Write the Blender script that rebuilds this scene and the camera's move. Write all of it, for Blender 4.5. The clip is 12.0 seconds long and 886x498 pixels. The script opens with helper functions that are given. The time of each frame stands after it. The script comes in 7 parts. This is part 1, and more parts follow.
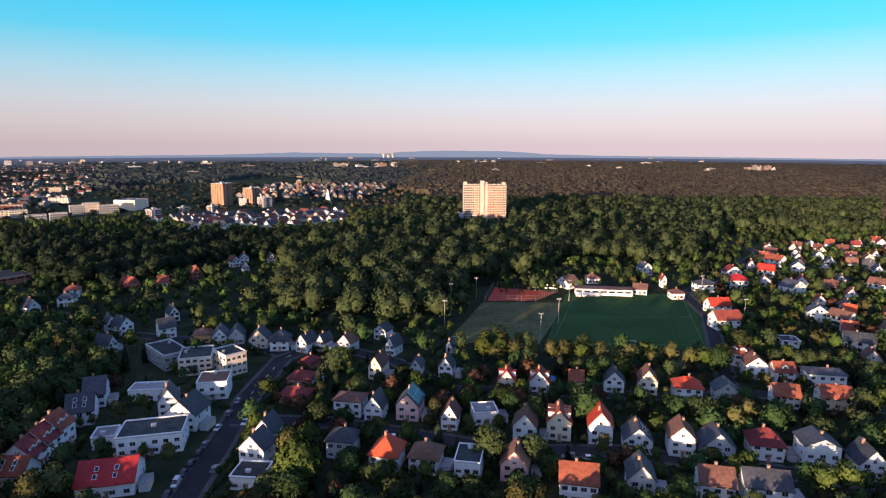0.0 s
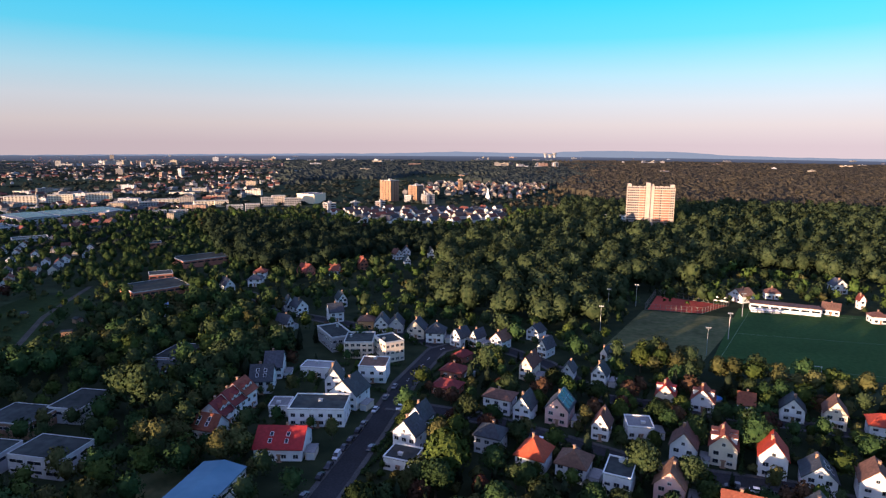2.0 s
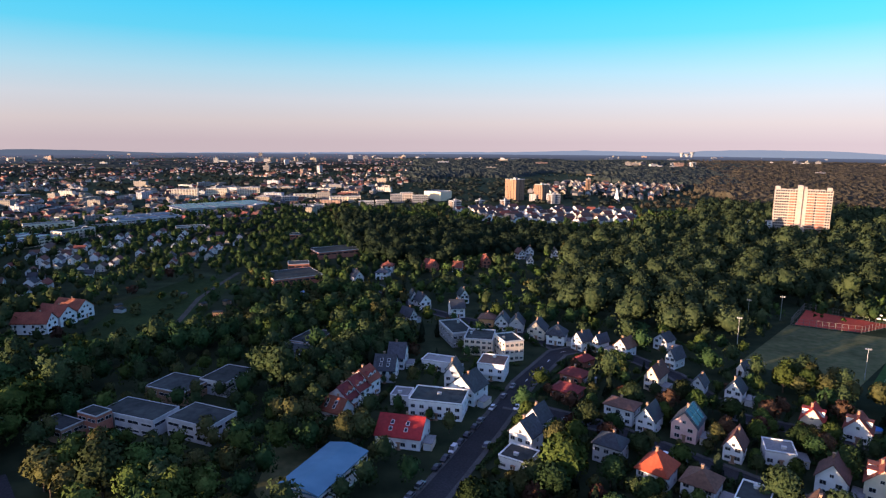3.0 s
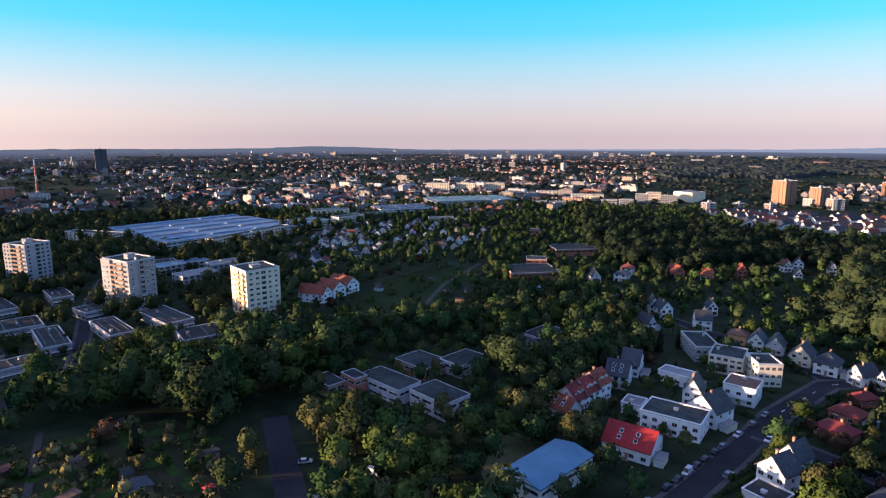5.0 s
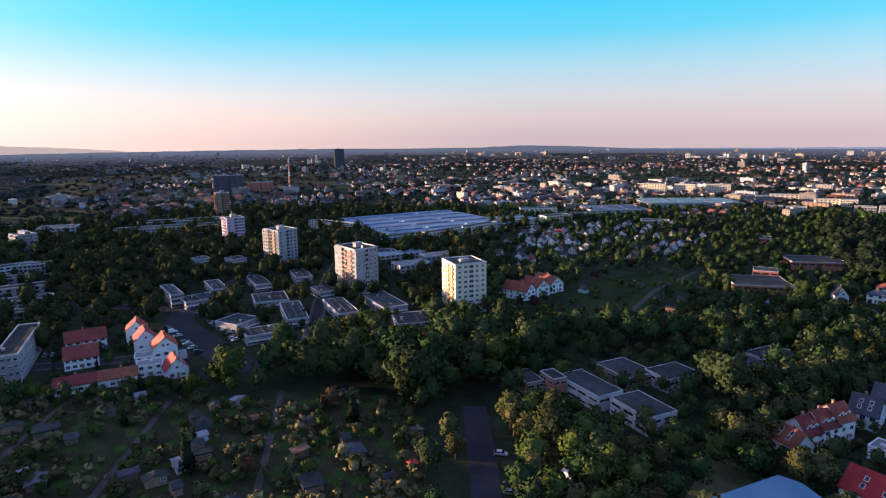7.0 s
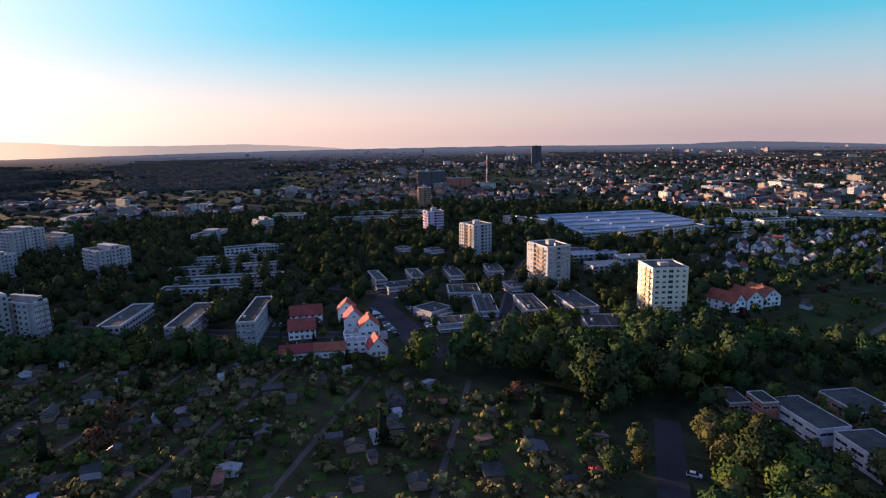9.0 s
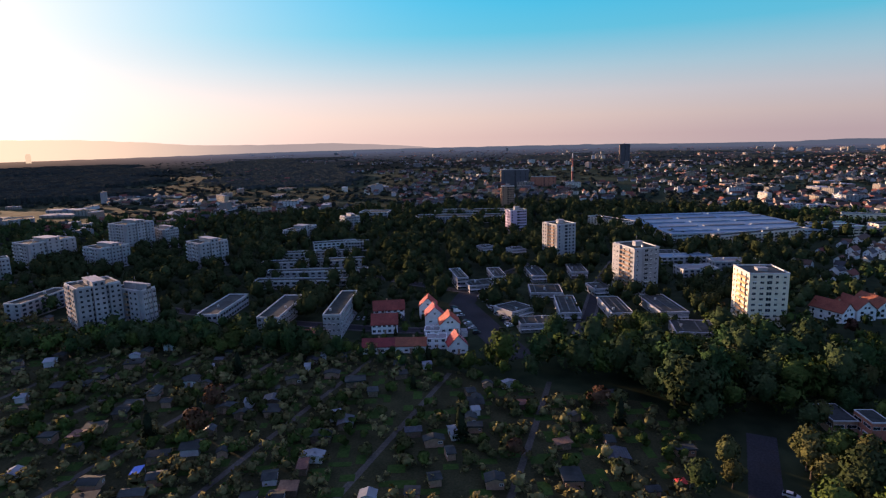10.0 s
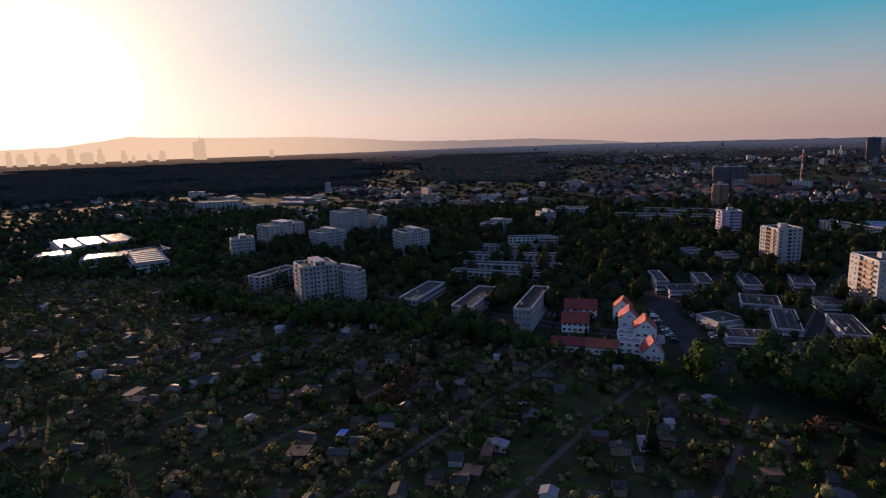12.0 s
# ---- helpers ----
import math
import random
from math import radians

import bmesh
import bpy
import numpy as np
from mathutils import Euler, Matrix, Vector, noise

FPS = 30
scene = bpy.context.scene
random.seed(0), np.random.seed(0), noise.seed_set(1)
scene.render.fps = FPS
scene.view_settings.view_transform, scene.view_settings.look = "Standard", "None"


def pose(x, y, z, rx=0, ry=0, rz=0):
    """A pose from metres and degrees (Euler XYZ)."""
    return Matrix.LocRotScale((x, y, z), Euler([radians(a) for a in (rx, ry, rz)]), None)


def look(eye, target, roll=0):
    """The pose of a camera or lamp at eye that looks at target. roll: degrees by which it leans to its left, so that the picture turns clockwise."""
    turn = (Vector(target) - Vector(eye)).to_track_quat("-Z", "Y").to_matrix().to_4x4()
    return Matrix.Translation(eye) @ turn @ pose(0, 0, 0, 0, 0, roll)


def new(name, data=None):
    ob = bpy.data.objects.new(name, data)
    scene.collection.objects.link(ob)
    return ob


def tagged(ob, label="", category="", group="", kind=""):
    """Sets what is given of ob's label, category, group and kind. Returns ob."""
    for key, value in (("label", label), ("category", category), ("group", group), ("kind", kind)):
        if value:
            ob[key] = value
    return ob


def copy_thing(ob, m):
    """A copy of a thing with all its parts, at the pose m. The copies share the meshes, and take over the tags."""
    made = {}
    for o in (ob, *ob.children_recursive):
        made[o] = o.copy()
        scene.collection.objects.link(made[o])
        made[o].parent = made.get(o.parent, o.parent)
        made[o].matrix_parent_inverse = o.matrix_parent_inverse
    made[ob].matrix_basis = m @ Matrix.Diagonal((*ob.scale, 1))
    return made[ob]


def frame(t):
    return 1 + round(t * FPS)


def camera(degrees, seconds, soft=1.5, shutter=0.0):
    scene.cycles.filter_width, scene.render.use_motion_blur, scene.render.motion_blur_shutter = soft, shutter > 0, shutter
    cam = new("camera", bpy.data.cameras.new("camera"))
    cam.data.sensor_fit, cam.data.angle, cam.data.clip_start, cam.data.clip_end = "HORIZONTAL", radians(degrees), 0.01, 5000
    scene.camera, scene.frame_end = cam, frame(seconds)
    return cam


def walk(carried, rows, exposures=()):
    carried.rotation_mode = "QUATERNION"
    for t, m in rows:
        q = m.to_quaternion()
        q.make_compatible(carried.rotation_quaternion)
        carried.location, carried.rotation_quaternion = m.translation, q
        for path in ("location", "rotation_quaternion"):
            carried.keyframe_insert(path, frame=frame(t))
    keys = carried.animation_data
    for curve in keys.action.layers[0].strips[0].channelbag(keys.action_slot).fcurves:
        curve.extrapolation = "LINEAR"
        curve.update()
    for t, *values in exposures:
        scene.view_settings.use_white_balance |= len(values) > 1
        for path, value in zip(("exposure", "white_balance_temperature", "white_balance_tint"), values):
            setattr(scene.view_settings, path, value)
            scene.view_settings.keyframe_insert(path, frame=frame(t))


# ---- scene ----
# The camera hovers on one spot, 100 m above the suburb, and turns to its left.
cam = camera(73.0, 12.0, soft=1.25)
H = 100.0
TURNS = [
    (0.0, 0.0, -9.86, 0.15), (0.5, 1.66, -9.81, 0.24), (1.0, 5.49, -9.83, 0.24), (1.5, 9.67, -9.88, 0.27),
    (2.0, 15.13, -9.96, 0.35), (2.5, 20.59, -10.06, 0.29), (3.0, 27.04, -10.15, 0.34), (3.5, 33.13, -10.24, 0.45),
    (3.7, 35.34, -10.29, 0.5), (5.3, 53.1, -10.48, -0.01), (5.5, 55.11, -10.47, -0.0), (6.0, 59.72, -10.47, -0.17),
    (6.5, 64.71, -10.49, -0.3), (7.0, 69.76, -10.5, -0.54), (8.8, 86.35, -10.54, -1.01), (9.0, 88.32, -10.54, -1.02),
    (9.5, 92.24, -10.53, -1.09), (10.0, 96.28, -10.53, -1.27), (10.5, 99.92, -10.51, -1.35), (11.0, 104.88, -10.52, -1.5),
    (11.5, 109.52, -10.49, -1.6), (12.0, 115.0, -10.5, -1.67),
]


def heading(yaw, pitch, roll):
    a, b = radians(yaw), radians(pitch)
    return look((0, 0, H), (-math.sin(a) * math.cos(b) * 50, math.cos(a) * math.cos(b) * 50, H + math.sin(b) * 50), roll)


walk(cam, [(t, heading(yaw, pitch, roll)) for t, yaw, pitch, roll in TURNS],
     exposures=[(0.0, 1.6, 6750, 11), (3.5, 1.72, 6650, 11), (5.5, 1.79, 6650, 12), (7.0, 1.76, 6850, 14), (9.0, 1.5, 6950, 17), (10.5, 1.18, 7000, 19), (12.0, 0.72, 7150, 21)])

# ---- sky and sun ----
SUN_YAW, SUN_UP = 147.0, 5.0
sun_way = Vector((-math.sin(radians(SUN_YAW)) * math.cos(radians(SUN_UP)), math.cos(radians(SUN_YAW)) * math.cos(radians(SUN_UP)), math.sin(radians(SUN_UP))))
world = bpy.data.worlds.new("evening_sky")
scene.world = world
world.use_nodes = True
wn, wl = world.node_tree.nodes, world.node_tree.links
sky = wn.new("ShaderNodeTexSky")
sky.sky_type, sky.sun_disc = "NISHITA", False
sky.sun_elevation, sky.sun_rotation = radians(SUN_UP), radians(-SUN_YAW)
sky.altitude, sky.air_density, sky.dust_density, sky.ozone_density = 200, 1.0, 1.5, 2.0
# evening air: pink haze on the horizon, cyan above it, and a broad pale glow round the sun
where = wn.new("ShaderNodeTexCoord")
axis = wn.new("ShaderNodeSeparateXYZ")
wl.new(where.outputs["Generated"], axis.inputs[0])
air = wn.new("ShaderNodeValToRGB")
AIR = [(0.0, (0.58, 0.48, 0.53)), (0.03, (0.66, 0.59, 0.61)), (0.065, (0.62, 0.67, 0.75)), (0.105, (0.43, 0.70, 0.86)), (0.16, (0.12, 0.66, 0.94)), (0.22, (0.03, 0.62, 1.0)), (0.42, (0.30, 0.47, 1.04)), (1.0, (0.34, 0.42, 0.98))]
while len(air.color_ramp.elements) < len(AIR):
    air.color_ramp.elements.new(0.5)
for e, (k, c) in zip(air.color_ramp.elements, AIR):
    e.position, e.color = k, (*c, 1)
wl.new(axis.outputs["Z"], air.inputs["Fac"])
toward = wn.new("ShaderNodeVectorMath")
toward.operation = "DOT_PRODUCT"
toward.inputs[1].default_value = sun_way
wl.new(where.outputs["Generated"], toward.inputs[0])


def glow(power, colour, below, blend):
    """Adds light round the sun, falling off with the angle from it."""
    up = wn.new("ShaderNodeMath")
    up.operation, up.use_clamp = "MAXIMUM", True
    wl.new(toward.outputs["Value"], up.inputs[0])
    k = wn.new("ShaderNodeMath")
    k.operation = "POWER"
    k.inputs[1].default_value = power
    wl.new(up.outputs[0], k.inputs[0])
    m = wn.new("ShaderNodeMix")
    m.data_type, m.blend_type = "RGBA", blend
    m.inputs[7].default_value = (*colour, 1)
    wl.new(k.outputs[0], m.inputs["Factor"]), wl.new(below, m.inputs[6])
    return m.outputs[2]


tint = wn.new("ShaderNodeMix")
tint.data_type, tint.blend_type = "RGBA", "ADD"
tint.inputs["Factor"].default_value = 0.0008
# a clear sky is deepest at a right angle to the sun
square = wn.new("ShaderNodeMath")
square.operation = "MULTIPLY"
wl.new(toward.outputs["Value"], square.inputs[0]), wl.new(toward.outputs["Value"], square.inputs[1])
deep = wn.new("ShaderNodeMapRange")
deep.inputs["To Min"].default_value, deep.inputs["To Max"].default_value = 0.74, 1.0
wl.new(square.outputs[0], deep.inputs["Value"])
dim = wn.new("ShaderNodeVectorMath")
dim.operation = "SCALE"
wl.new(air.outputs[0], dim.inputs[0]), wl.new(deep.outputs[0], dim.inputs["Scale"])
wl.new(dim.outputs[0], tint.inputs[6]), wl.new(sky.outputs[0], tint.inputs[7])
c = glow(8.0, (1.12, 1.06, 1.01), tint.outputs[2], "MIX")
low = wn.new("ShaderNodeMapRange")  # warm haze low in the sky on the sun's side
low.interpolation_type = "SMOOTHSTEP"
low.inputs["From Min"].default_value, low.inputs["From Max"].default_value = 0.14, 0.0
wl.new(axis.outputs["Z"], low.inputs["Value"])
side = wn.new("ShaderNodeMapRange")
side.interpolation_type = "SMOOTHSTEP"
side.inputs["From Min"].default_value, side.inputs["From Max"].default_value = 0.0, 1.0
wl.new(toward.outputs["Value"], side.inputs["Value"])
both = wn.new("ShaderNodeMath")
both.operation = "MULTIPLY"
wl.new(low.outputs[0], both.inputs[0]), wl.new(side.outputs[0], both.inputs[1])
warm = wn.new("ShaderNodeMix")
warm.data_type, warm.blend_type = "RGBA", "ADD"
warm.inputs[7].default_value = (0.30, 0.19, 0.09, 1)
wl.new(both.outputs[0], warm.inputs["Factor"]), wl.new(c, warm.inputs[6])
c = warm.outputs[2]
c = glow(25.0, (0.40, 0.32, 0.22), c, "ADD")
c = glow(150.0, (1.1, 0.85, 0.55), c, "ADD")
c = glow(700.0, (6.0, 4.6, 3.0), c, "ADD")
wl.new(c, wn["Background"].inputs[0])
wn["Background"].inputs[1].default_value = 0.42
sun = new("sun", bpy.data.lights.new("sun", "SUN"))
sun.data.energy, sun.data.angle, sun.data.color = 5.0, radians(0.6), (1.0, 0.67, 0.44)
sun.matrix_world = look(sun_way * 400, (0, 0, 0))


# ---- materials ----
def surface(name, dark, light, scale=1.0, rough=0.85, bump=0.0, metal=0.0, big=0.05, spread=0.25, islands=0.0, objects=0.0, detail=4.0, waves=0.0):
    """A worn surface: fine grain from dark to light, large stains, and a tone of its own for each piece."""
    m = bpy.data.materials.new(name)
    m.use_nodes = True
    n, l = m.node_tree.nodes, m.node_tree.links
    b = n["Principled BSDF"]
    b.inputs["Roughness"].default_value, b.inputs["Metallic"].default_value = rough, metal
    b.inputs["Specular IOR Level"].default_value = 0.3
    geo = n.new("ShaderNodeNewGeometry")
    fine = n.new("ShaderNodeTexNoise")
    fine.inputs["Scale"].default_value, fine.inputs["Detail"].default_value = scale, detail
    l.new(geo.outputs["Position"], fine.inputs["Vector"])
    ramp = n.new("ShaderNodeValToRGB")
    ramp.color_ramp.elements[0].position, ramp.color_ramp.elements[1].position = 0.3, 0.7
    ramp.color_ramp.elements[0].color, ramp.color_ramp.elements[1].color = (*dark, 1), (*light, 1)
    l.new(fine.outputs["Fac"], ramp.inputs["Fac"])
    wide = n.new("ShaderNodeTexNoise")
    wide.inputs["Scale"].default_value, wide.inputs["Detail"].default_value = big, 3.0
    l.new(geo.outputs["Position"], wide.inputs["Vector"])
    tone = n.new("ShaderNodeMapRange")
    tone.inputs["From Min"].default_value, tone.inputs["From Max"].default_value = 0.3, 0.7
    tone.inputs["To Min"].default_value, tone.inputs["To Max"].default_value = 1 - spread, 1 + spread
    l.new(wide.outputs["Fac"], tone.inputs["Value"])
    value = tone.outputs[0]
    hue = None
    for share, source in ((islands, geo.outputs["Random Per Island"]), (objects, None)):
        if share:
            if source is None:
                source = n.new("ShaderNodeObjectInfo").outputs["Random"]
            r = n.new("ShaderNodeMapRange")
            r.inputs["To Min"].default_value, r.inputs["To Max"].default_value = 1 - share, 1 + share
            l.new(source, r.inputs["Value"])
            k = n.new("ShaderNodeMath")
            k.operation = "MULTIPLY"
            l.new(value, k.inputs[0]), l.new(r.outputs[0], k.inputs[1])
            value, hue = k.outputs[0], source
    hsv = n.new("ShaderNodeHueSaturation")
    l.new(ramp.outputs[0], hsv.inputs["Color"]), l.new(value, hsv.inputs["Value"])
    if hue is not None:
        h = n.new("ShaderNodeMapRange")
        h.inputs["To Min"].default_value, h.inputs["To Max"].default_value = 0.48, 0.515
        l.new(hue, h.inputs["Value"]), l.new(h.outputs[0], hsv.inputs["Hue"])
    l.new(hsv.outputs[0], b.inputs["Base Color"])
    height = fine.outputs["Fac"]
    if waves:
        w = n.new("ShaderNodeTexWave")
        w.bands_direction = "Z"
        w.inputs["Scale"].default_value, w.inputs["Distortion"].default_value = waves, 0.4
        l.new(geo.outputs["Position"], w.inputs["Vector"])
        height = w.outputs["Fac"]
    if bump:
        bp = n.new("ShaderNodeBump")
        bp.inputs["Strength"].default_value, bp.inputs["Distance"].default_value = bump, 0.1
        l.new(height, bp.inputs["Height"]), l.new(bp.outputs[0], b.inputs["Normal"])
    return m


def palette(name, colours, rough=0.85, scale=0.6, spread=0.12):
    """Many far things in one mesh: each island takes one of the colours."""
    m = surface(name, (0.7, 0.7, 0.7), (0.9, 0.9, 0.9), scale, rough, spread=spread, big=0.03)
    n, l = m.node_tree.nodes, m.node_tree.links
    pick = n.new("ShaderNodeValToRGB")
    pick.color_ramp.interpolation = "CONSTANT"
    e = pick.color_ramp.elements
    while len(e) < len(colours):
        e.new(0.5)
    for i, c in enumerate(colours):
        e[i].position, e[i].color = i / len(colours), (*c, 1)
    l.new(n["Geometry"].outputs["Random Per Island"], pick.inputs["Fac"])
    mix = n.new("ShaderNodeMix")
    mix.data_type, mix.blend_type = "RGBA", "MULTIPLY"
    mix.inputs["Factor"].default_value = 1.0
    l.new(pick.outputs[0], mix.inputs[6]), l.new(n["Hue/Saturation/Value"].outputs[0], mix.inputs[7])
    l.new(mix.outputs[2], n["Principled BSDF"].inputs["Base Color"])
    return m


def leaves(name, dark, light, islands=0.14, objects=0.2):
    # blue is kept above red and green to imitate sheen and haze
    m = surface(name, tuple(k * c for k, c in zip((0.54, 0.56, 0.70), dark)), tuple(k * c for k, c in zip((0.62, 0.64, 0.74), light)), 0.35, 0.75, spread=0.35, big=0.06, islands=islands, objects=objects)
    b = m.node_tree.nodes["Principled BSDF"]
    b.inputs["Specular IOR Level"].default_value = 0.0
    n, l = m.node_tree.nodes, m.node_tree.links
    tufts = n.new("ShaderNodeTexNoise")
    tufts.inputs["Scale"].default_value, tufts.inputs["Detail"].default_value = 0.9, 3.0
    l.new(n["Geometry"].outputs["Position"], tufts.inputs["Vector"])
    rough = n.new("ShaderNodeBump")
    rough.inputs["Strength"].default_value, rough.inputs["Distance"].default_value = 0.9, 0.9
    l.new(tufts.outputs["Fac"], rough.inputs["Height"]), l.new(rough.outputs[0], b.inputs["Normal"])
    return m


RENDER = dict(
    white=surface("white_render", (0.56, 0.57, 0.58), (0.67, 0.68, 0.69), 0.5, spread=0.07, big=0.2, objects=0.06),
    cream=surface("cream_render", (0.52, 0.455, 0.36), (0.62, 0.54, 0.43), 0.5, spread=0.07, big=0.2, objects=0.06),
    pink=surface("pink_render", (0.58, 0.36, 0.34), (0.66, 0.43, 0.40), 0.5, spread=0.07, big=0.2),
    grey=surface("grey_render", (0.34, 0.35, 0.36), (0.44, 0.45, 0.46), 0.5, spread=0.1, big=0.2, objects=0.06),
    gold=surface("golden_cream_cladding", (0.60, 0.50, 0.36), (0.68, 0.57, 0.42), 0.5, spread=0.07, big=0.2),
    brick=surface("red_brick", (0.26, 0.09, 0.06), (0.38, 0.15, 0.10), 2.5, spread=0.15, big=0.3),
    brown=surface("brown_cladding", (0.20, 0.12, 0.08), (0.30, 0.19, 0.13), 1.0, spread=0.1, big=0.1),
    orange=surface("orange_render", (0.50, 0.27, 0.12), (0.58, 0.33, 0.16), 0.6, spread=0.1, big=0.1),
    lilac=surface("lilac_render", (0.34, 0.27, 0.37), (0.42, 0.33, 0.45), 0.6, spread=0.07, big=0.1),
    slate=surface("dark_grey_cladding", (0.050, 0.052, 0.060), (0.090, 0.092, 0.105), 1.0, spread=0.1, big=0.1),
    # white made darker to imitate walls in shade
    concrete=surface("dimmed_white_render", (0.22, 0.22, 0.235), (0.29, 0.29, 0.305), 0.4, spread=0.12, big=0.12, objects=0.1),
    wood=surface("dark_timber", (0.07, 0.05, 0.035), (0.16, 0.11, 0.075), 1.5, spread=0.2, big=0.3, objects=0.4),
)
TILES = dict(
    red=surface("red_roof_tiles", (0.230, 0.020, 0.012), (0.320, 0.031, 0.020), 1.2, 0.7, bump=0.5, spread=0.2, big=0.15, objects=0.2, waves=1.6),
    brown=surface("brown_roof_tiles", (0.09, 0.042, 0.03), (0.15, 0.075, 0.052), 1.2, 0.8, bump=0.5, spread=0.25, big=0.15, objects=0.2, waves=1.6),
    dark=surface("anthracite_roof_tiles", (0.022, 0.026, 0.034), (0.048, 0.054, 0.066), 1.2, 0.6, bump=0.5, spread=0.25, big=0.15, objects=0.25, waves=1.6),
    rust=surface("rust_red_roof_tiles", (0.13, 0.030, 0.020), (0.20, 0.050, 0.033), 1.2, 0.8, bump=0.5, spread=0.25, big=0.15, objects=0.2, waves=1.6),
    felt=surface("grey_roofing_felt", (0.021, 0.026, 0.026), (0.044, 0.051, 0.050), 0.4, 0.9, spread=0.25, big=0.08, objects=0.25),
    gravel=surface("pale_roof_gravel", (0.15, 0.15, 0.155), (0.23, 0.23, 0.23), 1.5, 0.9, spread=0.2, big=0.08, objects=0.15),
    metal=surface("pale_blue_sheet_metal", (0.10, 0.165, 0.235), (0.15, 0.225, 0.30), 0.15, 0.7, spread=0.08, big=0.05),
    aqua=surface("blue_green_sheet_metal", (0.070, 0.165, 0.235), (0.100, 0.210, 0.290), 0.15, 0.7, spread=0.08, big=0.05),
    silver=surface("silver_sheet_metal", (0.15, 0.165, 0.185), (0.23, 0.25, 0.27), 0.2, 0.8, metal=0.0, spread=0.12, big=0.03, objects=0.1),
)
ROOFLIGHT = surface("wired_rooflight_glass", (0.10, 0.11, 0.12), (0.16, 0.17, 0.18), 0.6, 0.22, spread=0.15, big=0.1)
for tin in ("metal", "aqua", "felt", "gravel"):
    TILES[tin].node_tree.nodes["Principled BSDF"].inputs["Specular IOR Level"].default_value = 0.1
TILES["silver"].node_tree.nodes["Principled BSDF"].inputs["Specular IOR Level"].default_value = 0.0
GLASS = surface("window_glass", (0.012, 0.016, 0.022), (0.03, 0.035, 0.045), 0.6, 0.12, spread=0.3, big=0.4, objects=0.4)
FRAME = surface("white_window_frame", (0.50, 0.50, 0.50), (0.62, 0.62, 0.62), 2.0, 0.5, spread=0.05)
SHUTTER = surface("half_lowered_shutter", (0.40, 0.40, 0.39), (0.52, 0.52, 0.50), 2.0, 0.6, spread=0.1, objects=0.2)
SOLAR = surface("solar_glass", (0.02, 0.035, 0.075), (0.03, 0.055, 0.11), 1.0, 0.15, spread=0.1)
BARK = surface("bark", (0.045, 0.035, 0.027), (0.10, 0.08, 0.06), 4.0, 0.95, bump=0.6, spread=0.2)
GREENS = [
    leaves("oak_leaves", (0.027, 0.053, 0.018), (0.060, 0.097, 0.030)),
    leaves("lime_leaves", (0.048, 0.080, 0.018), (0.100, 0.138, 0.032)),
    leaves("birch_leaves", (0.075, 0.082, 0.026), (0.13, 0.125, 0.042)),
    leaves("beech_leaves", (0.036, 0.057, 0.020), (0.074, 0.094, 0.035)),
    leaves("copper_leaves", (0.075, 0.040, 0.022), (0.13, 0.072, 0.038)),
    leaves("spruce_needles", (0.017, 0.029, 0.015), (0.036, 0.049, 0.023)),
]
# reddish evening sunlight is mixed into this leaf colour
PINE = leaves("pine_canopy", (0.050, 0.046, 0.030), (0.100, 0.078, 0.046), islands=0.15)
WOOD = leaves("forest_canopy", (0.027, 0.042, 0.017), (0.068, 0.082, 0.033), islands=0.15)
# bluish leaf colour stands in for haze in front of far woods
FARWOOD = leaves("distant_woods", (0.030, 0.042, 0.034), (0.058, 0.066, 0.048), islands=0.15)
# warmer and brighter than the other leaves, imitating sun glare over the allotments
ORCHARD = leaves("orchard_leaves", (0.11, 0.105, 0.040), (0.21, 0.175, 0.065), islands=0.45)
ASPHALT = surface("asphalt", (0.022, 0.023, 0.026), (0.036, 0.037, 0.040), 1.5, 0.9, spread=0.2, big=0.06)
PAVING = surface("concrete_paving", (0.05, 0.05, 0.05), (0.085, 0.085, 0.082), 2.0, 0.9, spread=0.2, big=0.1)
PATH = surface("trodden_gravel_path", (0.048, 0.046, 0.040), (0.080, 0.075, 0.064), 1.2, 0.95, spread=0.25, big=0.1)
LAWN = surface("lawn", (0.018, 0.042, 0.010), (0.034, 0.065, 0.016), 0.9, 0.9, bump=0.3, spread=0.25, big=0.04)
TURF = surface("sports_turf", (0.022, 0.054, 0.016), (0.034, 0.074, 0.024), 0.5, 0.9, bump=0.2, spread=0.15, big=0.03)
SAND = surface("worn_sand_pitch", (0.055, 0.068, 0.030), (0.10, 0.10, 0.050), 0.3, 0.95, spread=0.25, big=0.05)
CLAY = surface("red_clay_court", (0.32, 0.055, 0.038), (0.41, 0.080, 0.055), 0.8, 0.95, spread=0.15, big=0.06)
MEADOW = surface("meadow_grass", (0.014, 0.026, 0.009), (0.026, 0.040, 0.014), 0.4, 0.95, bump=0.4, spread=0.3, big=0.03)
SOIL = surface("garden_soil", (0.020, 0.024, 0.011), (0.042, 0.042, 0.022), 1.2, 0.95, bump=0.4, spread=0.3, big=0.1)
EARTH = surface("ground_cover", (0.012, 0.019, 0.010), (0.030, 0.040, 0.020), 0.11, 0.95, bump=0.4, spread=0.35, big=0.012, detail=8.0)
for dull in (ASPHALT, PAVING, EARTH, SOIL, LAWN, TURF, SAND, CLAY, MEADOW, PATH, BARK):
    dull.node_tree.nodes["Principled BSDF"].inputs["Specular IOR Level"].default_value = 0.03
LINE = surface("white_line_paint", (0.55, 0.55, 0.53), (0.70, 0.70, 0.68), 2.0, 0.8)
STEEL = surface("galvanised_steel", (0.30, 0.31, 0.32), (0.42, 0.43, 0.44), 3.0, 0.5, metal=0.6)
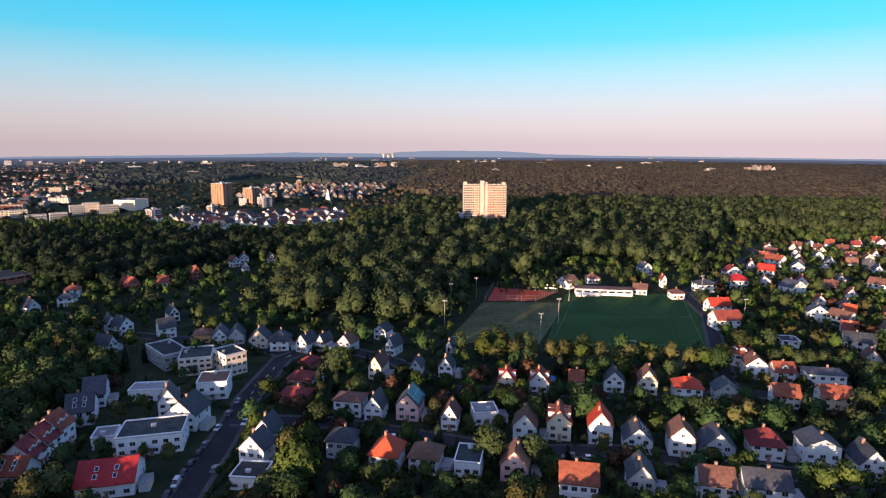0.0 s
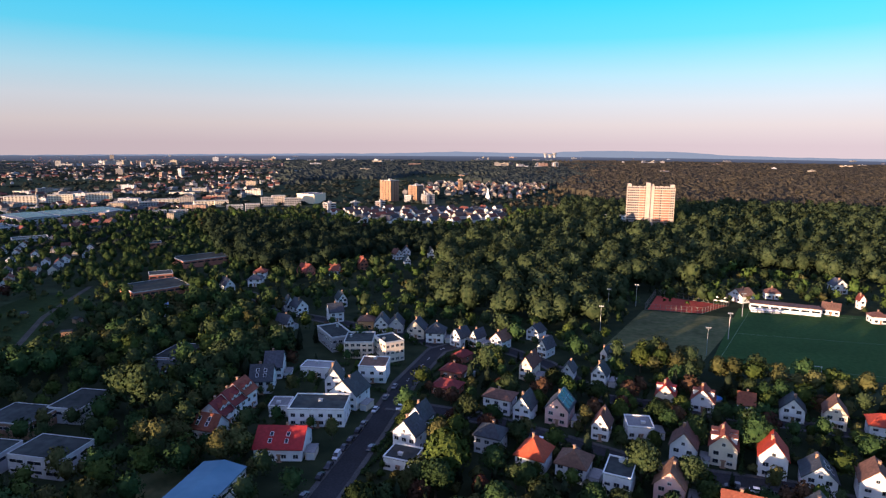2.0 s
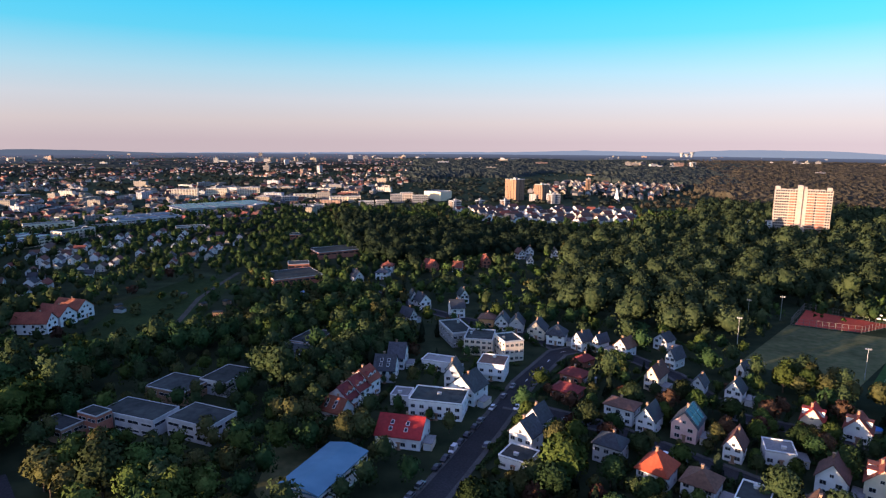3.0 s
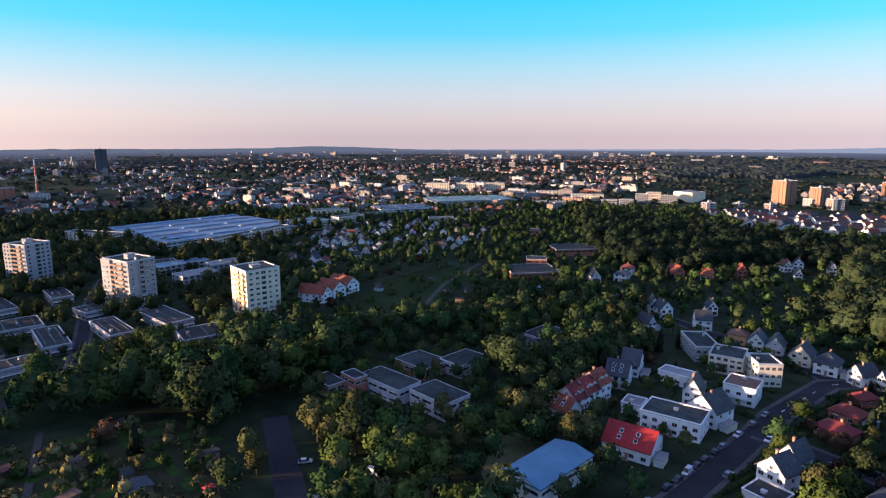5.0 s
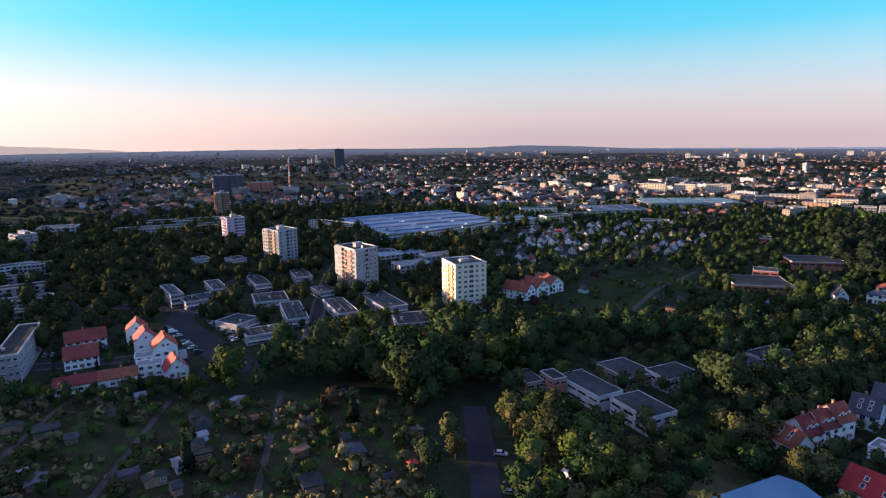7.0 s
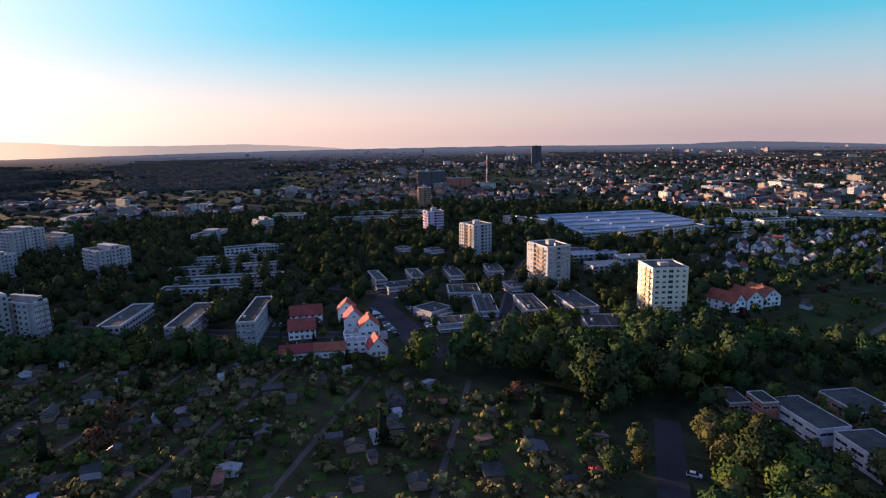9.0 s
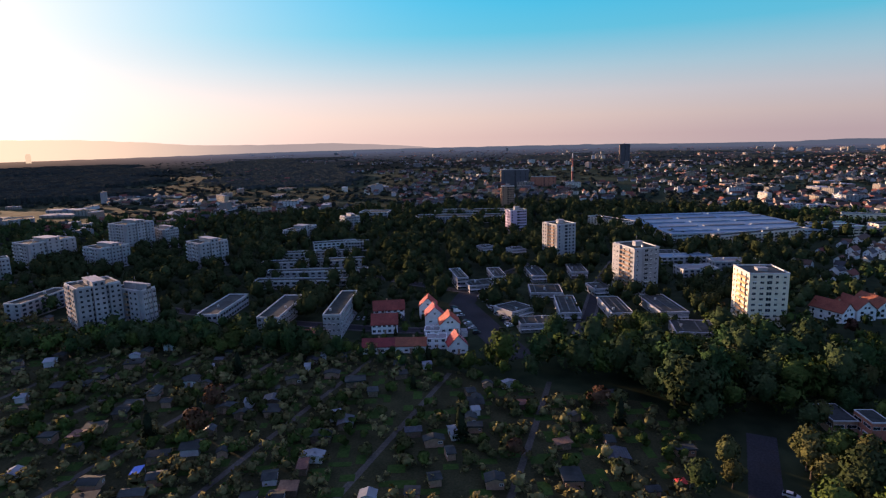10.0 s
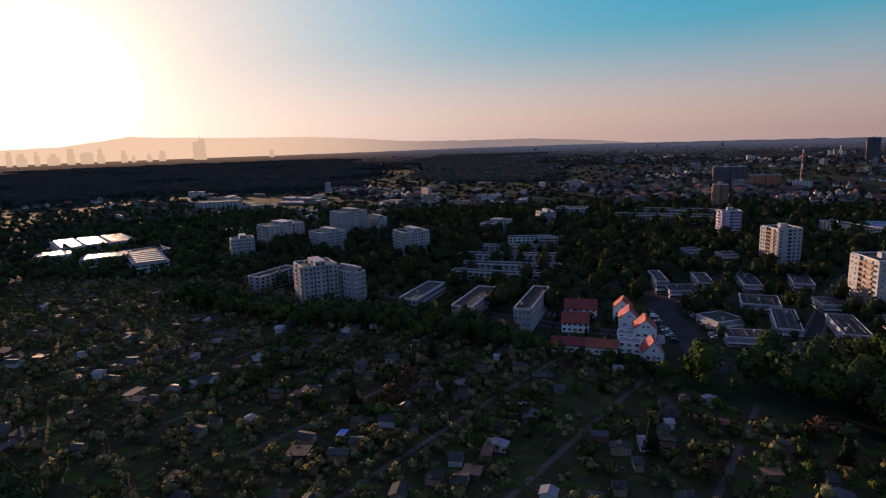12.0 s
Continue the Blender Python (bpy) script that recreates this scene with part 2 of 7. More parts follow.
RUBBER = surface("tyre_rubber", (0.015, 0.015, 0.015), (0.03, 0.03, 0.03), 5.0, 0.9)
PAINT = [surface("car_paint_" + n, tuple(0.9 * x for x in c), c, 1.0, 0.25, spread=0.03, metal=0.1) for n, c in
         (("silver", (0.45, 0.46, 0.48)), ("white", (0.75, 0.75, 0.75)), ("black", (0.03, 0.03, 0.035)), ("blue", (0.05, 0.09, 0.22)), ("red", (0.35, 0.03, 0.03)), ("grey", (0.16, 0.17, 0.18)))]


# ---- building blocks ----
class Shape:
    """Vertices, faces and the material slot of each face."""

    def __init__(self):
        self.v, self.f, self.s = [], [], []

    def add(self, points, faces, slot=0):
        k = len(self.v)
        self.v += [tuple(p) for p in points]
        self.f += [tuple(i + k for i in f) for f in faces]
        self.s += [slot] * len(faces)
        return self

    def box(self, x0, y0, z0, x1, y1, z1, slot=0):
        return self.add([(x0, y0, z0), (x1, y0, z0), (x1, y1, z0), (x0, y1, z0), (x0, y0, z1), (x1, y0, z1), (x1, y1, z1), (x0, y1, z1)],
                        [(3, 2, 1, 0), (4, 5, 6, 7), (0, 1, 5, 4), (1, 2, 6, 5), (2, 3, 7, 6), (3, 0, 4, 7)], slot)

    def prism(self, ring, y0, y1, slot=0):
        """A ring of (x, z) points, counterclockwise seen from -y, drawn out from y0 to y1."""
        n = len(ring)
        pts = [(x, y0, z) for x, z in ring] + [(x, y1, z) for x, z in ring]
        return self.add(pts, [tuple(range(n)), tuple(range(2 * n - 1, n - 1, -1))] + [(i, i + n, (i + 1) % n + n, (i + 1) % n) for i in range(n)], slot)

    def cone(self, x, y, z0, z1, r0, r1, sides=8, slot=0):
        pts = [(x + r * math.cos(2 * math.pi * i / sides), y + r * math.sin(2 * math.pi * i / sides), z) for z, r in ((z0, r0), (z1, r1)) for i in range(sides)]
        n = sides
        return self.add(pts, [tuple(range(n - 1, -1, -1)), tuple(range(n, 2 * n))] + [(i, (i + 1) % n, (i + 1) % n + n, i + n) for i in range(n)], slot)

    def turned_to_x(self):
        self.v = [(y, x, z) for x, y, z in self.v]
        self.f = [f[::-1] for f in self.f]
        return self

    def mesh(self, name, *materials):
        me = bpy.data.meshes.new(name)
        me.from_pydata(self.v, [], self.f)
        for m in materials:
            me.materials.append(m)
        me.polygons.foreach_set("material_index", self.s)
        me.update()
        return me


def part(name, shape, material, parent, label="", m=None):
    """One mesh under a thing or a part."""
    mats = material if isinstance(material, (list, tuple)) else [material]
    ob = new(name, shape if isinstance(shape, bpy.types.Mesh) else shape.mesh(name, *mats))
    ob.parent = parent
    if m is not None:
        ob.matrix_basis = m
    if label:
        tagged(ob, label)
    return ob


def thing(name, m, label, category, group=""):
    ob = new(name)
    ob.empty_display_size = 0.5
    ob.matrix_basis = m
    return tagged(ob, label, category, group)


def setting(name, shape, material, label, category):
    return tagged(new(name, shape.mesh(name, material)), label, category, kind="structure")


TAKEN = []  # footprints: centre, radius


def taken(x, y, r):
    TAKEN.append((x, y, r))


def free(x, y, r=0.0):
    return all((x - a) ** 2 + (y - b) ** 2 > (c + r) ** 2 for a, b, c in TAKEN)


def inside(x, y, ring):
    hit = False
    for (x0, y0), (x1, y1) in zip(ring, ring[1:] + ring[:1]):
        if (y0 > y) != (y1 > y) and x < x0 + (y - y0) / (y1 - y0) * (x1 - x0):
            hit = not hit
    return hit


def strip(points, width, z, shape=None):
    """A flat band along a line of points, with a small thickness."""
    shape = shape or Shape()
    pts = [Vector(p) for p in points]
    left, right = [], []
    for i, p in enumerate(pts):
        d = (pts[min(i + 1, len(pts) - 1)] - pts[max(i - 1, 0)]).normalized()
        s = Vector((-d.y, d.x)) * width / 2
        left.append(p + s), right.append(p - s)
    for i in range(len(pts) - 1):
        a, b, c, d = right[i], right[i + 1], left[i + 1], left[i]
        shape.add([(q.x, q.y, h) for h in (-0.3, z) for q in (a, b, c, d)], [(4, 5, 6, 7), (0, 1, 5, 4), (2, 3, 7, 6), (1, 2, 6, 5), (3, 0, 4, 7)])
    return shape


def patch(ring, z):
    n = len(ring)
    return Shape().add([(x, y, h) for h in (-0.3, z) for x, y in ring], [tuple(range(n, 2 * n))] + [(i, (i + 1) % n, (i + 1) % n + n, i + n) for i in range(n)])


WINDOWS = {}


def window_mesh(w, h, shut):
    key = (round(w, 1), round(h, 1), shut)
    if key not in WINDOWS:
        s = Shape()
        a, b, y = w / 2, h / 2, -0.07
        xs, zs = (-a, -a + 0.06, -0.025, 0.025, a - 0.06, a), (-b, -b + 0.06, b - 0.06 - h * shut * 0.8, b - 0.06, b)
        v = [(p, y, q) for q in zs for p in xs] + [(p, 0.1, q) for q in zs for p in xs] + [(p, -0.02, q) for q in zs for p in xs]
        f, k, n, m = [], [], 6, 30
        for j in range(4):
            for i in range(5):
                o = j * n + i
                pane = i in (1, 3) and j in (1, 2)
                if not pane:
                    f.append((o, o + 1, o + n + 1, o + n)), k.append(0)
                    continue
                r = o + 2 * m
                f.append((r, r + 1, r + n + 1, r + n)), k.append(2 if shut and j == 2 else 1)
                f += [(o, r, r + n, o + n), (o + 1, o + n + 1, r + n + 1, r + 1)]
                f += [(o, o + 1, r + 1, r)] if j == 1 else [(o + n, r + n, r + n + 1, o + n + 1)]
                k += [0] * 3
        edge = [0, 1, 2, 3, 4, 5, 11, 17, 23, 29, 28, 27, 26, 25, 24, 18, 12, 6]
        f += [(p, p + m, q + m, q) for p, q in zip(edge, edge[1:] + edge[:1])]
        k += [0] * len(edge)
        used = sorted({i for e in f for i in e})
        s.v, s.f, s.s = [v[i] for i in used], [tuple(used.index(i) for i in e) for e in f], k
        WINDOWS[key] = s.mesh("window", FRAME, GLASS, SHUTTER)
    return WINDOWS[key]


FAR_OFF = 335.0  # past this the windows of one wall are joined


def windows(parent, x0, y0, x1, y1, zs, cols, w, h, rng):
    """A grid of windows on the wall from (x0, y0) to (x1, y1), whose outside lies to its right."""
    d = Vector((x1 - x0, y1 - y0))
    turn = math.degrees(math.atan2(d.y, d.x))
    far = parent.matrix_basis.translation.length > (390 if len(zs) > 9 else FAR_OFF)
    joined, out = Shape(), Vector((d.y, -d.x)).normalized()
    along = d.normalized()
    for z in zs:
        for i in range(cols):
            p = Vector((x0, y0)) + d * ((i + 0.5) / cols)
            if far:
                a, b = p - along * w / 2, p + along * w / 2
                q = [(c.x + out.x * k, c.y + out.y * k) for c, k in ((a, -0.1), (b, -0.1), (b, 0.06), (a, 0.06))]
                joined.add([(*e, z + g) for g in (-h / 2, h / 2) for e in q], [(3, 2, 6, 7), (0, 3, 7, 4), (2, 1, 5, 6), (4, 7, 6, 5), (0, 1, 2, 3)])
            else:
                part("window", window_mesh(w, h, rng.choice((0, 0, 0, 0.4))), None, parent, "", pose(p.x, p.y, z, 0, 0, turn))
    if far and joined.f:
        tagged(part("windows", joined, GLASS, parent), kind="stuff")


def gable_roof(s, w, y0, y1, z, rise, over=0.5, thick=0.28):
    """Two slopes over a front of width w, ridge along y."""
    for sgn in (-1, 1):
        ax, az = sgn * (w / 2 + over), z - over * rise / (w / 2)
        ring = [(ax, az), (0, z + rise), (0, z + rise + thick), (ax, az + thick)]
        s.prism(ring if sgn < 0 else ring[::-1], y0 - over, y1 + over)
    return s


# ---- kinds of things ----
WORDS = dict(white="white rendered", cream="cream rendered", pink="pink rendered", grey="grey rendered", gold="golden cream", brick="red brick", brown="brown clad",
             orange="orange rendered", concrete="dimmed white", lilac="lilac rendered", wood="dark timber", slate="dark grey clad")
ROOFS = dict(red="bright red tiled", brown="brown tiled", dark="anthracite tiled", rust="rust-red tiled", felt="grey felted", gravel="pale gravelled", metal="pale blue metal", silver="silver metal", aqua="blue-green metal")


SIGHTS = []  # what stays in view from above: direction, reach to its sides, distance, height of the lowest part seen


def in_sight(x, y, half, foot=1.5):
    SIGHTS.append((math.atan2(-x, y), half, math.hypot(x, y), foot))


def room(x, y, wide):
    """How high a tree may grow before it stands between the open view from above and a building."""
    d, a, top = math.hypot(x, y), math.atan2(-x, y), 99.0
    for yaw, half, dist, foot in SIGHTS:
        if d < dist and abs(a - yaw) * d < half + wide:
            top = min(top, H - (H - foot) * d / dist)
    return top


def cover(x, y, yaw, w, d):
    """Keeps the footprint of a long building free, in circles along it."""
    turn, s = Matrix.Rotation(radians(yaw), 2), min(w, d)
    nx, ny = max(1, round(w / s)), max(1, round(d / s))
    for i in range(nx):
        for j in range(ny):
            e = turn @ Vector((w * (i + 0.5) / nx, d * (j + 0.5) / ny))
            taken(x + e.x, y + e.y, s * 0.56)


def house(x, y, yaw, w, d, wall, rise, kind="gable", walls="white", roof="red", cols=2, extra="", group="houses of the suburb", sides=True):
    """A house whose front, w wide, stands on (x, y) and faces local -y; wall: height of the eaves; rise: of the roof over them."""
    rng = random.Random(int(x * 7 + y * 13))
    shape_word = dict(gable="gabled", eaves="pitched", hip="hipped", flat="flat")[kind]
    hs = thing("house", pose(x, y, 0, 0, 0, yaw), f"{WORDS[walls]} house with a {ROOFS[roof]} {shape_word} roof", "house", group)
    c = Matrix.Rotation(radians(yaw), 2) @ Vector((0, d / 2))
    taken(x + c.x, y + c.y, 0.5 * math.hypot(w, d) * 0.8)
    LOTS.append((x, y, yaw, w, d))
    in_sight(x + c.x * 0.6, y + c.y * 0.6, max(w, d) * 0.42, 2.8)
    a, body = w / 2, Shape()
    if kind == "gable":
        body.prism([(-a, 0), (a, 0), (a, wall), (0, wall + rise), (-a, wall)], 0, d)
        slopes = gable_roof(Shape(), w, 0, d, wall, rise)
    elif kind == "eaves":
        body.prism([(0, 0), (d, 0), (d, wall), (d / 2, wall + rise), (0, wall)], -a, a).turned_to_x()
        slopes = gable_roof(Shape(), d, -a, a, wall, rise)
        slopes.v = [(q, p + d / 2, z) for p, q, z in slopes.v]
        slopes.f = [f[::-1] for f in slopes.f]
    elif kind == "hip":
        body.box(-a, 0, 0, a, d, wall)
        o, k = 0.6, min(w, d) / 2 * 0.85
        e = [(-a - o, -o), (a + o, -o), (a + o, d + o), (-a - o, d + o)]
        r = [(-a + k, d / 2), (a - k, d / 2)] if w >= d else [(0, k), (0, d - k)]
        slopes = Shape().add([(p, q, h) for h in (wall - 0.05, wall + 0.2) for p, q in e] + [(p, q, wall + rise) for p, q in r],
                             [(3, 2, 1, 0)] + [(i, (i + 1) % 4, (i + 1) % 4 + 4, i + 4) for i in range(4)] +
                             ([(4, 5, 9, 8), (5, 6, 9), (6, 7, 8, 9), (7, 4, 8)] if w >= d else [(4, 5, 8), (5, 6, 9, 8), (6, 7, 9), (7, 4, 8, 9)]))
    else:
        body.box(-a, 0, 0, a, d, wall)
        slopes = Shape().box(-a - 0.15, -0.15, wall, a + 0.15, d + 0.15, wall + 0.12)
        for q in ((-a - 0.15, -0.15, a + 0.15, 0.15), (-a - 0.15, d - 0.15, a + 0.15, d + 0.15), (-a - 0.15, 0.15, -a + 0.15, d - 0.15), (a - 0.15, 0.15, a + 0.15, d - 0.15)):
            slopes.box(q[0], q[1], wall + 0.1, q[2], q[3], wall + 0.55, 1)
    part("wall", body, RENDER[walls], hs)
    part("roof", slopes, [TILES[roof], RENDER[walls]], hs)
    zs = [1.6 + 2.75 * i for i in range(max(1, int((wall + 0.6) // 2.75)))]
    windows(hs, -a, 0, a, 0, zs, cols, 1.7, 1.4, rng)
    if kind == "gable" and rise > 3:
        windows(hs, -a * 0.4, 0, a * 0.4, 0, [wall + 0.9], 1 if w < 10 else 2, 1.1, 1.1, rng)
    if sides:
        n = max(1, int(d // 4))
        windows(hs, a, 0, a, d, zs, n, 1.2, 1.3, rng)
        windows(hs, -a, d, -a, 0, zs, n, 1.2, 1.3, rng)
    part("door", Shape().box(-0.5, -0.06, 0, 0.5, 0.05, 2.1).box(-0.9, -1.1, -0.2, 0.9, -0.05, 0.12).box(-0.8, -0.9, 2.25, 0.8, 0, 2.35), RENDER["brown"], hs, "brown front door under a small canopy", pose(a * 0.05, 0, 0))
    if kind != "flat":
        top = wall + rise
        q = rng.uniform(0.3, 0.7)
        cx, cy = (rng.choice((-0.6, 0.6)), d * q) if kind == "gable" else (w * (q - 0.5) * 0.5, d / 2 + 0.5)
        part("chimney", Shape().box(cx - 0.35, cy - 0.35, top - 1.4, cx + 0.35, cy + 0.35, top + 0.9).box(cx - 0.45, cy - 0.45, top + 0.9, cx + 0.45, cy + 0.45, top + 1.02), RENDER["brown"], hs, "dark brick chimney")
    if "dormer" in extra:
        for q in ((0.3, 0.7) if d > 9 else (0.5,)):
            if kind == "gable":
                for sgn in (-1, 1):
                    dz = wall + rise * 0.25
                    s = Shape().box(-1.1, -1.5, 0, 1.1, 1.0, rise * 0.45)
                    dm = part("dormer", s, RENDER["white"], hs, "", pose(sgn * a * 0.55, d * q, dz, 0, 0, 90 * sgn))
                    part("dormer_roof", Shape().box(-1.35, -1.8, rise * 0.45, 1.35, 1.3, rise * 0.45 + 0.18), TILES[roof], dm)
                    part("window", window_mesh(1.5, 0.9, 0), None, dm, "", pose(0, -1.5, rise * 0.24))
            else:
                dz = wall + rise * 0.2
                dm = part("dormer", Shape().prism([(-1.3, 0), (1.3, 0), (1.3, 1.5), (0, 2.4), (-1.3, 1.5)], 0, 2.6), RENDER["white"], hs, "", pose(w * (q - 0.5), d * 0.14, dz))
                part("dormer_roof", gable_roof(Shape(), 2.6, 0, 2.3, 1.5, 0.9, 0.25, 0.15), TILES[roof], dm)
                part("window", window_mesh(1.3, 1.0, 0), None, dm, "", pose(0, 0, 0.9))
    if "skylight" in extra and kind in ("eaves", "gable"):
        for i in range(4):
            u, v = (i % 2) * 0.35 + 0.3, 0.3 + 0.3 * (i // 2)
            if kind == "eaves":
                tilt = math.degrees(math.atan2(rise, d / 2))
                m = pose(w * (u - 0.5) + 0.4 * v, d / 2 * v, wall + rise * v + 0.3, tilt, 0, 0)
            else:
                tilt = math.degrees(math.atan2(rise, a))
                m = pose(a * (1 - v), d * u, wall + rise * v + 0.3, 0, tilt, 0)
            part("skylight", Shape().box(-0.6, -0.8, 0, 0.6, 0.8, 0.12).box(-0.48, -0.68, 0.12, 0.48, 0.68, 0.14, 1), [FRAME, GLASS], hs, "pale roof window", m)
    if "solar" in extra:
        tilt = math.degrees(math.atan2(rise, a))
        for i in range(3):
            for j in range(2):
                part("solar_panel", Shape().box(-1.5, -1.4, 0, 1.5, 1.4, 0.08).box(-1.42, -1.32, 0.08, 1.42, 1.32, 0.1, 1), [STEEL, SOLAR], hs, "dark blue solar panel",
                     pose(a * (0.72 - 0.5 * j), d * (i + 0.6) / 3.4, wall + rise * (0.28 + 0.5 * j) + 0.4, 0, tilt, 0))
    if "balcony" in extra:
        part("balcony", Shape().box(-a * 0.75, -1.4, 2.75, a * 0.75, -0.02, 2.95).box(-a * 0.75, -1.4, 2.95, a * 0.75, -1.3, 3.9), RENDER["white"], hs)
    if kind == "flat":
        for i in range(1):
            p, q = rng.uniform(-a * 0.5, a * 0.5), rng.uniform(d * 0.3, d * 0.8)
            part("roof_vent", Shape().box(p - 0.7, q - 0.5, wall + 0.1, p + 0.7, q + 0.5, wall + 0.9).box(p - 0.8, q - 0.6, wall + 0.9, p + 0.8, q + 0.6, wall + 1.0), RENDER["grey"], hs)
    return hs


def slab_block(x, y, yaw, w, d, h, walls="white", roof="felt", cols=6, side_cols=3, balconies=0, floor=2.85, group="blocks of flats", name="apartment_block", label="", head=True, limit=300):
    """A block of flats, corner nearest the viewer at (x, y): front w along local x, side d along local y."""
    rng = random.Random(int(x * 5 + y * 11))
    terrace = name == "terraced_house"
    n = max(1, round(h / floor))
    floor = h / n
    # white blocks in the west take the dimmed copy, shade put into their colour
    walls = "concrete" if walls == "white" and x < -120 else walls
    tall = head and h > 12
    bl = thing(name, pose(x, y, 0, 0, 0, yaw), label or f"{WORDS[walls]} flat-roofed block of flats, {n} storeys high", "apartment building", group)
    cover(x, y, yaw, w, d)
    if math.hypot(x, y) < 560:
        c = Matrix.Rotation(radians(yaw), 2) @ Vector((w / 2, d / 2))
        in_sight(x + c.x * 0.5, y + c.y * 0.5, min(w, d) * 0.5, 9.5 if tall else h * 0.5)
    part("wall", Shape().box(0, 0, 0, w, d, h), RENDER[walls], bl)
    tower = tall and y > -60
    if tower:  # plain slab with a closed corner bay, and balconies on the side that the evening sun reaches
        if walls != "cream":
            part("bay", Shape().box(-0.06, -1.3, 0, w * 0.3, 0.05, h + 0.3), RENDER[walls], bl)
            part("bay", Shape().box(-1.2, d * 0.62, 0, 0.05, d + 0.05, h + 0.3), RENDER[walls], bl)
    elif tall:
        for u0, u1 in ((0.0, 0.3), (0.36, 0.64), (0.72, 1.0)):
            part("bay", Shape().box(w * u0 - 0.05, -1.1, 0, w * u1 + 0.05, 0.1, h + 0.3), RENDER[walls], bl)
        for u0, u1 in ((0.1, 0.42), (0.58, 0.9)):
            part("bay", Shape().box(-1.0, d * u0, 0, 0.1, d * u1, h + 0.3), RENDER[walls], bl)
    s = Shape().box(0.3, 0.3, h, w - 0.3, d - 0.3, h + 0.08)
    for q in ((-0.1, -0.1, w + 0.1, 0.3), (-0.1, d - 0.3, w + 0.1, d + 0.1), (-0.1, 0.3, 0.3, d - 0.3), (w - 0.3, 0.3, w + 0.1, d - 0.3)):
        s.box(q[0], q[1], h - 0.02, q[2], q[3], h + (0.3 if terrace else 0.7), 1)
    part("roof", s, [TILES[roof], RENDER["grey"]], bl)
    zs = [floor * i + 1.55 for i in range(n)]
    if n * cols > limit:
        cols = max(1, limit // n)
    if tower:
        if walls == "cream":
            windows(bl, w * 0.04, 0, w * 0.42, 0, zs, 2, 2.0, 1.3, rng)
        else:
            windows(bl, w * 0.04, -1.3, w * 0.2, -1.3, zs, 1, 1.2, 1.3, rng)
        windows(bl, w * 0.44, 0, w * 0.58, 0, zs, 1, 2.6, 1.7, rng)
        windows(bl, w * 0.6, 0, w * 0.98, 0, zs, 2 if w > 17.5 else 3, 1.5, 1.3, rng)
        panel = Shape().box(-1.25, -d * 0.13, -0.12, -0.02, d * 0.13, 0.05).box(-1.25, -d * 0.13, 0.05, -1.12, d * 0.13, 1.0).mesh("balcony", RENDER["orange" if walls == "cream" else "lilac" if walls == "lilac" else "brown"])
        for i in range(1, n):
            for v in (0.2, 0.48):
                part("balcony", panel, None, bl, "", pose(0, d * v, floor * i))
        windows(bl, 0, d * 0.6, 0, d * 0.05, zs, 2, 1.8, 1.9, rng)
        windows(bl, -1.2 if walls != "cream" else 0, d * 0.98, -1.2 if walls != "cream" else 0, d * 0.66, zs, 2, 1.3, 1.3, rng)
    elif tall:
        for u0, u1, k in ((0.0, 0.3, 2), (0.36, 0.64, 2), (0.72, 1.0, 2)):
            windows(bl, w * u0, -1.1, w * u1, -1.1, zs, k, min(1.25, w * (u1 - u0) / k * 0.5), 1.15, rng)
            if u0:
                windows(bl, w * (u0 - 0.05), 0, w * (u0 - 0.01), 0, zs, 1, w * 0.04, 1.5, rng)
        for u0, u1 in ((0.1, 0.42), (0.58, 0.9)):
            windows(bl, -1.0, d * u1, -1.0, d * u0, zs, 2, min(1.25, d * 0.08), 1.15, rng)
        rail = Shape()
        for z in zs:
            rail.box(-0.95, d * 0.425, z - 1.5, -0.8, d * 0.575, z - 0.35).box(-0.85, d * 0.42, z - 1.6, 0.0, d * 0.58, z - 1.45)
            rail.box(-0.95, d * 0.905, z - 1.5, -0.8, d * 0.995, z - 0.35).box(-0.85, d * 0.905, z - 1.6, 0.0, d * 0.995, z - 1.45)
        tagged(part("balcony_stack", rail, RENDER["brown" if balconies else "grey"], bl), "stacked balcony fronts", kind="stuff")
        windows(bl, 0, d * 0.57, 0, d * 0.43, zs, 1, d * 0.1, 1.6, rng)
    elif terrace:
        windows(bl, 0, 0, w, 0, zs, cols, w / cols * 0.86, 1.25, rng)
        windows(bl, 0, d, 0, 0, zs[:1], side_cols, d / side_cols * 0.5, 1.2, rng)
        part("fascia", Shape().box(-0.35, -0.35, h - 1.0, w + 0.35, -0.02, h + 0.15).box(-0.35, 0, h - 1.0, -0.02, d, h + 0.15), RENDER["concrete"], bl, "pale fascia band under the roof")
        part("canopy", Shape().box(0.4, -1.6, floor - 0.35, w - 0.4, 0, floor - 0.1), RENDER["grey"], bl)
        for i in range(3):
            u = w * (i + 0.5) / 3
            part("rooflight_strip", Shape().box(u - 0.3, d * 0.12, h + 0.05, u + 0.3, d * 0.88, h + 0.3), TILES["dark"], bl)
    else:
        windows(bl, 0, 0, w, 0, zs, cols, min(2.4, w / cols * 0.66), 1.45, rng)
        windows(bl, 0, d, 0, 0, zs, side_cols, min(1.7, d / side_cols * 0.6), 1.35, rng)
    windows(bl, w, 0, w, d, zs, side_cols, min(1.7, d / side_cols * 0.6), 1.35, rng)
    if balconies and not tall:
        bw = min(4.2, w / cols * 1.5)
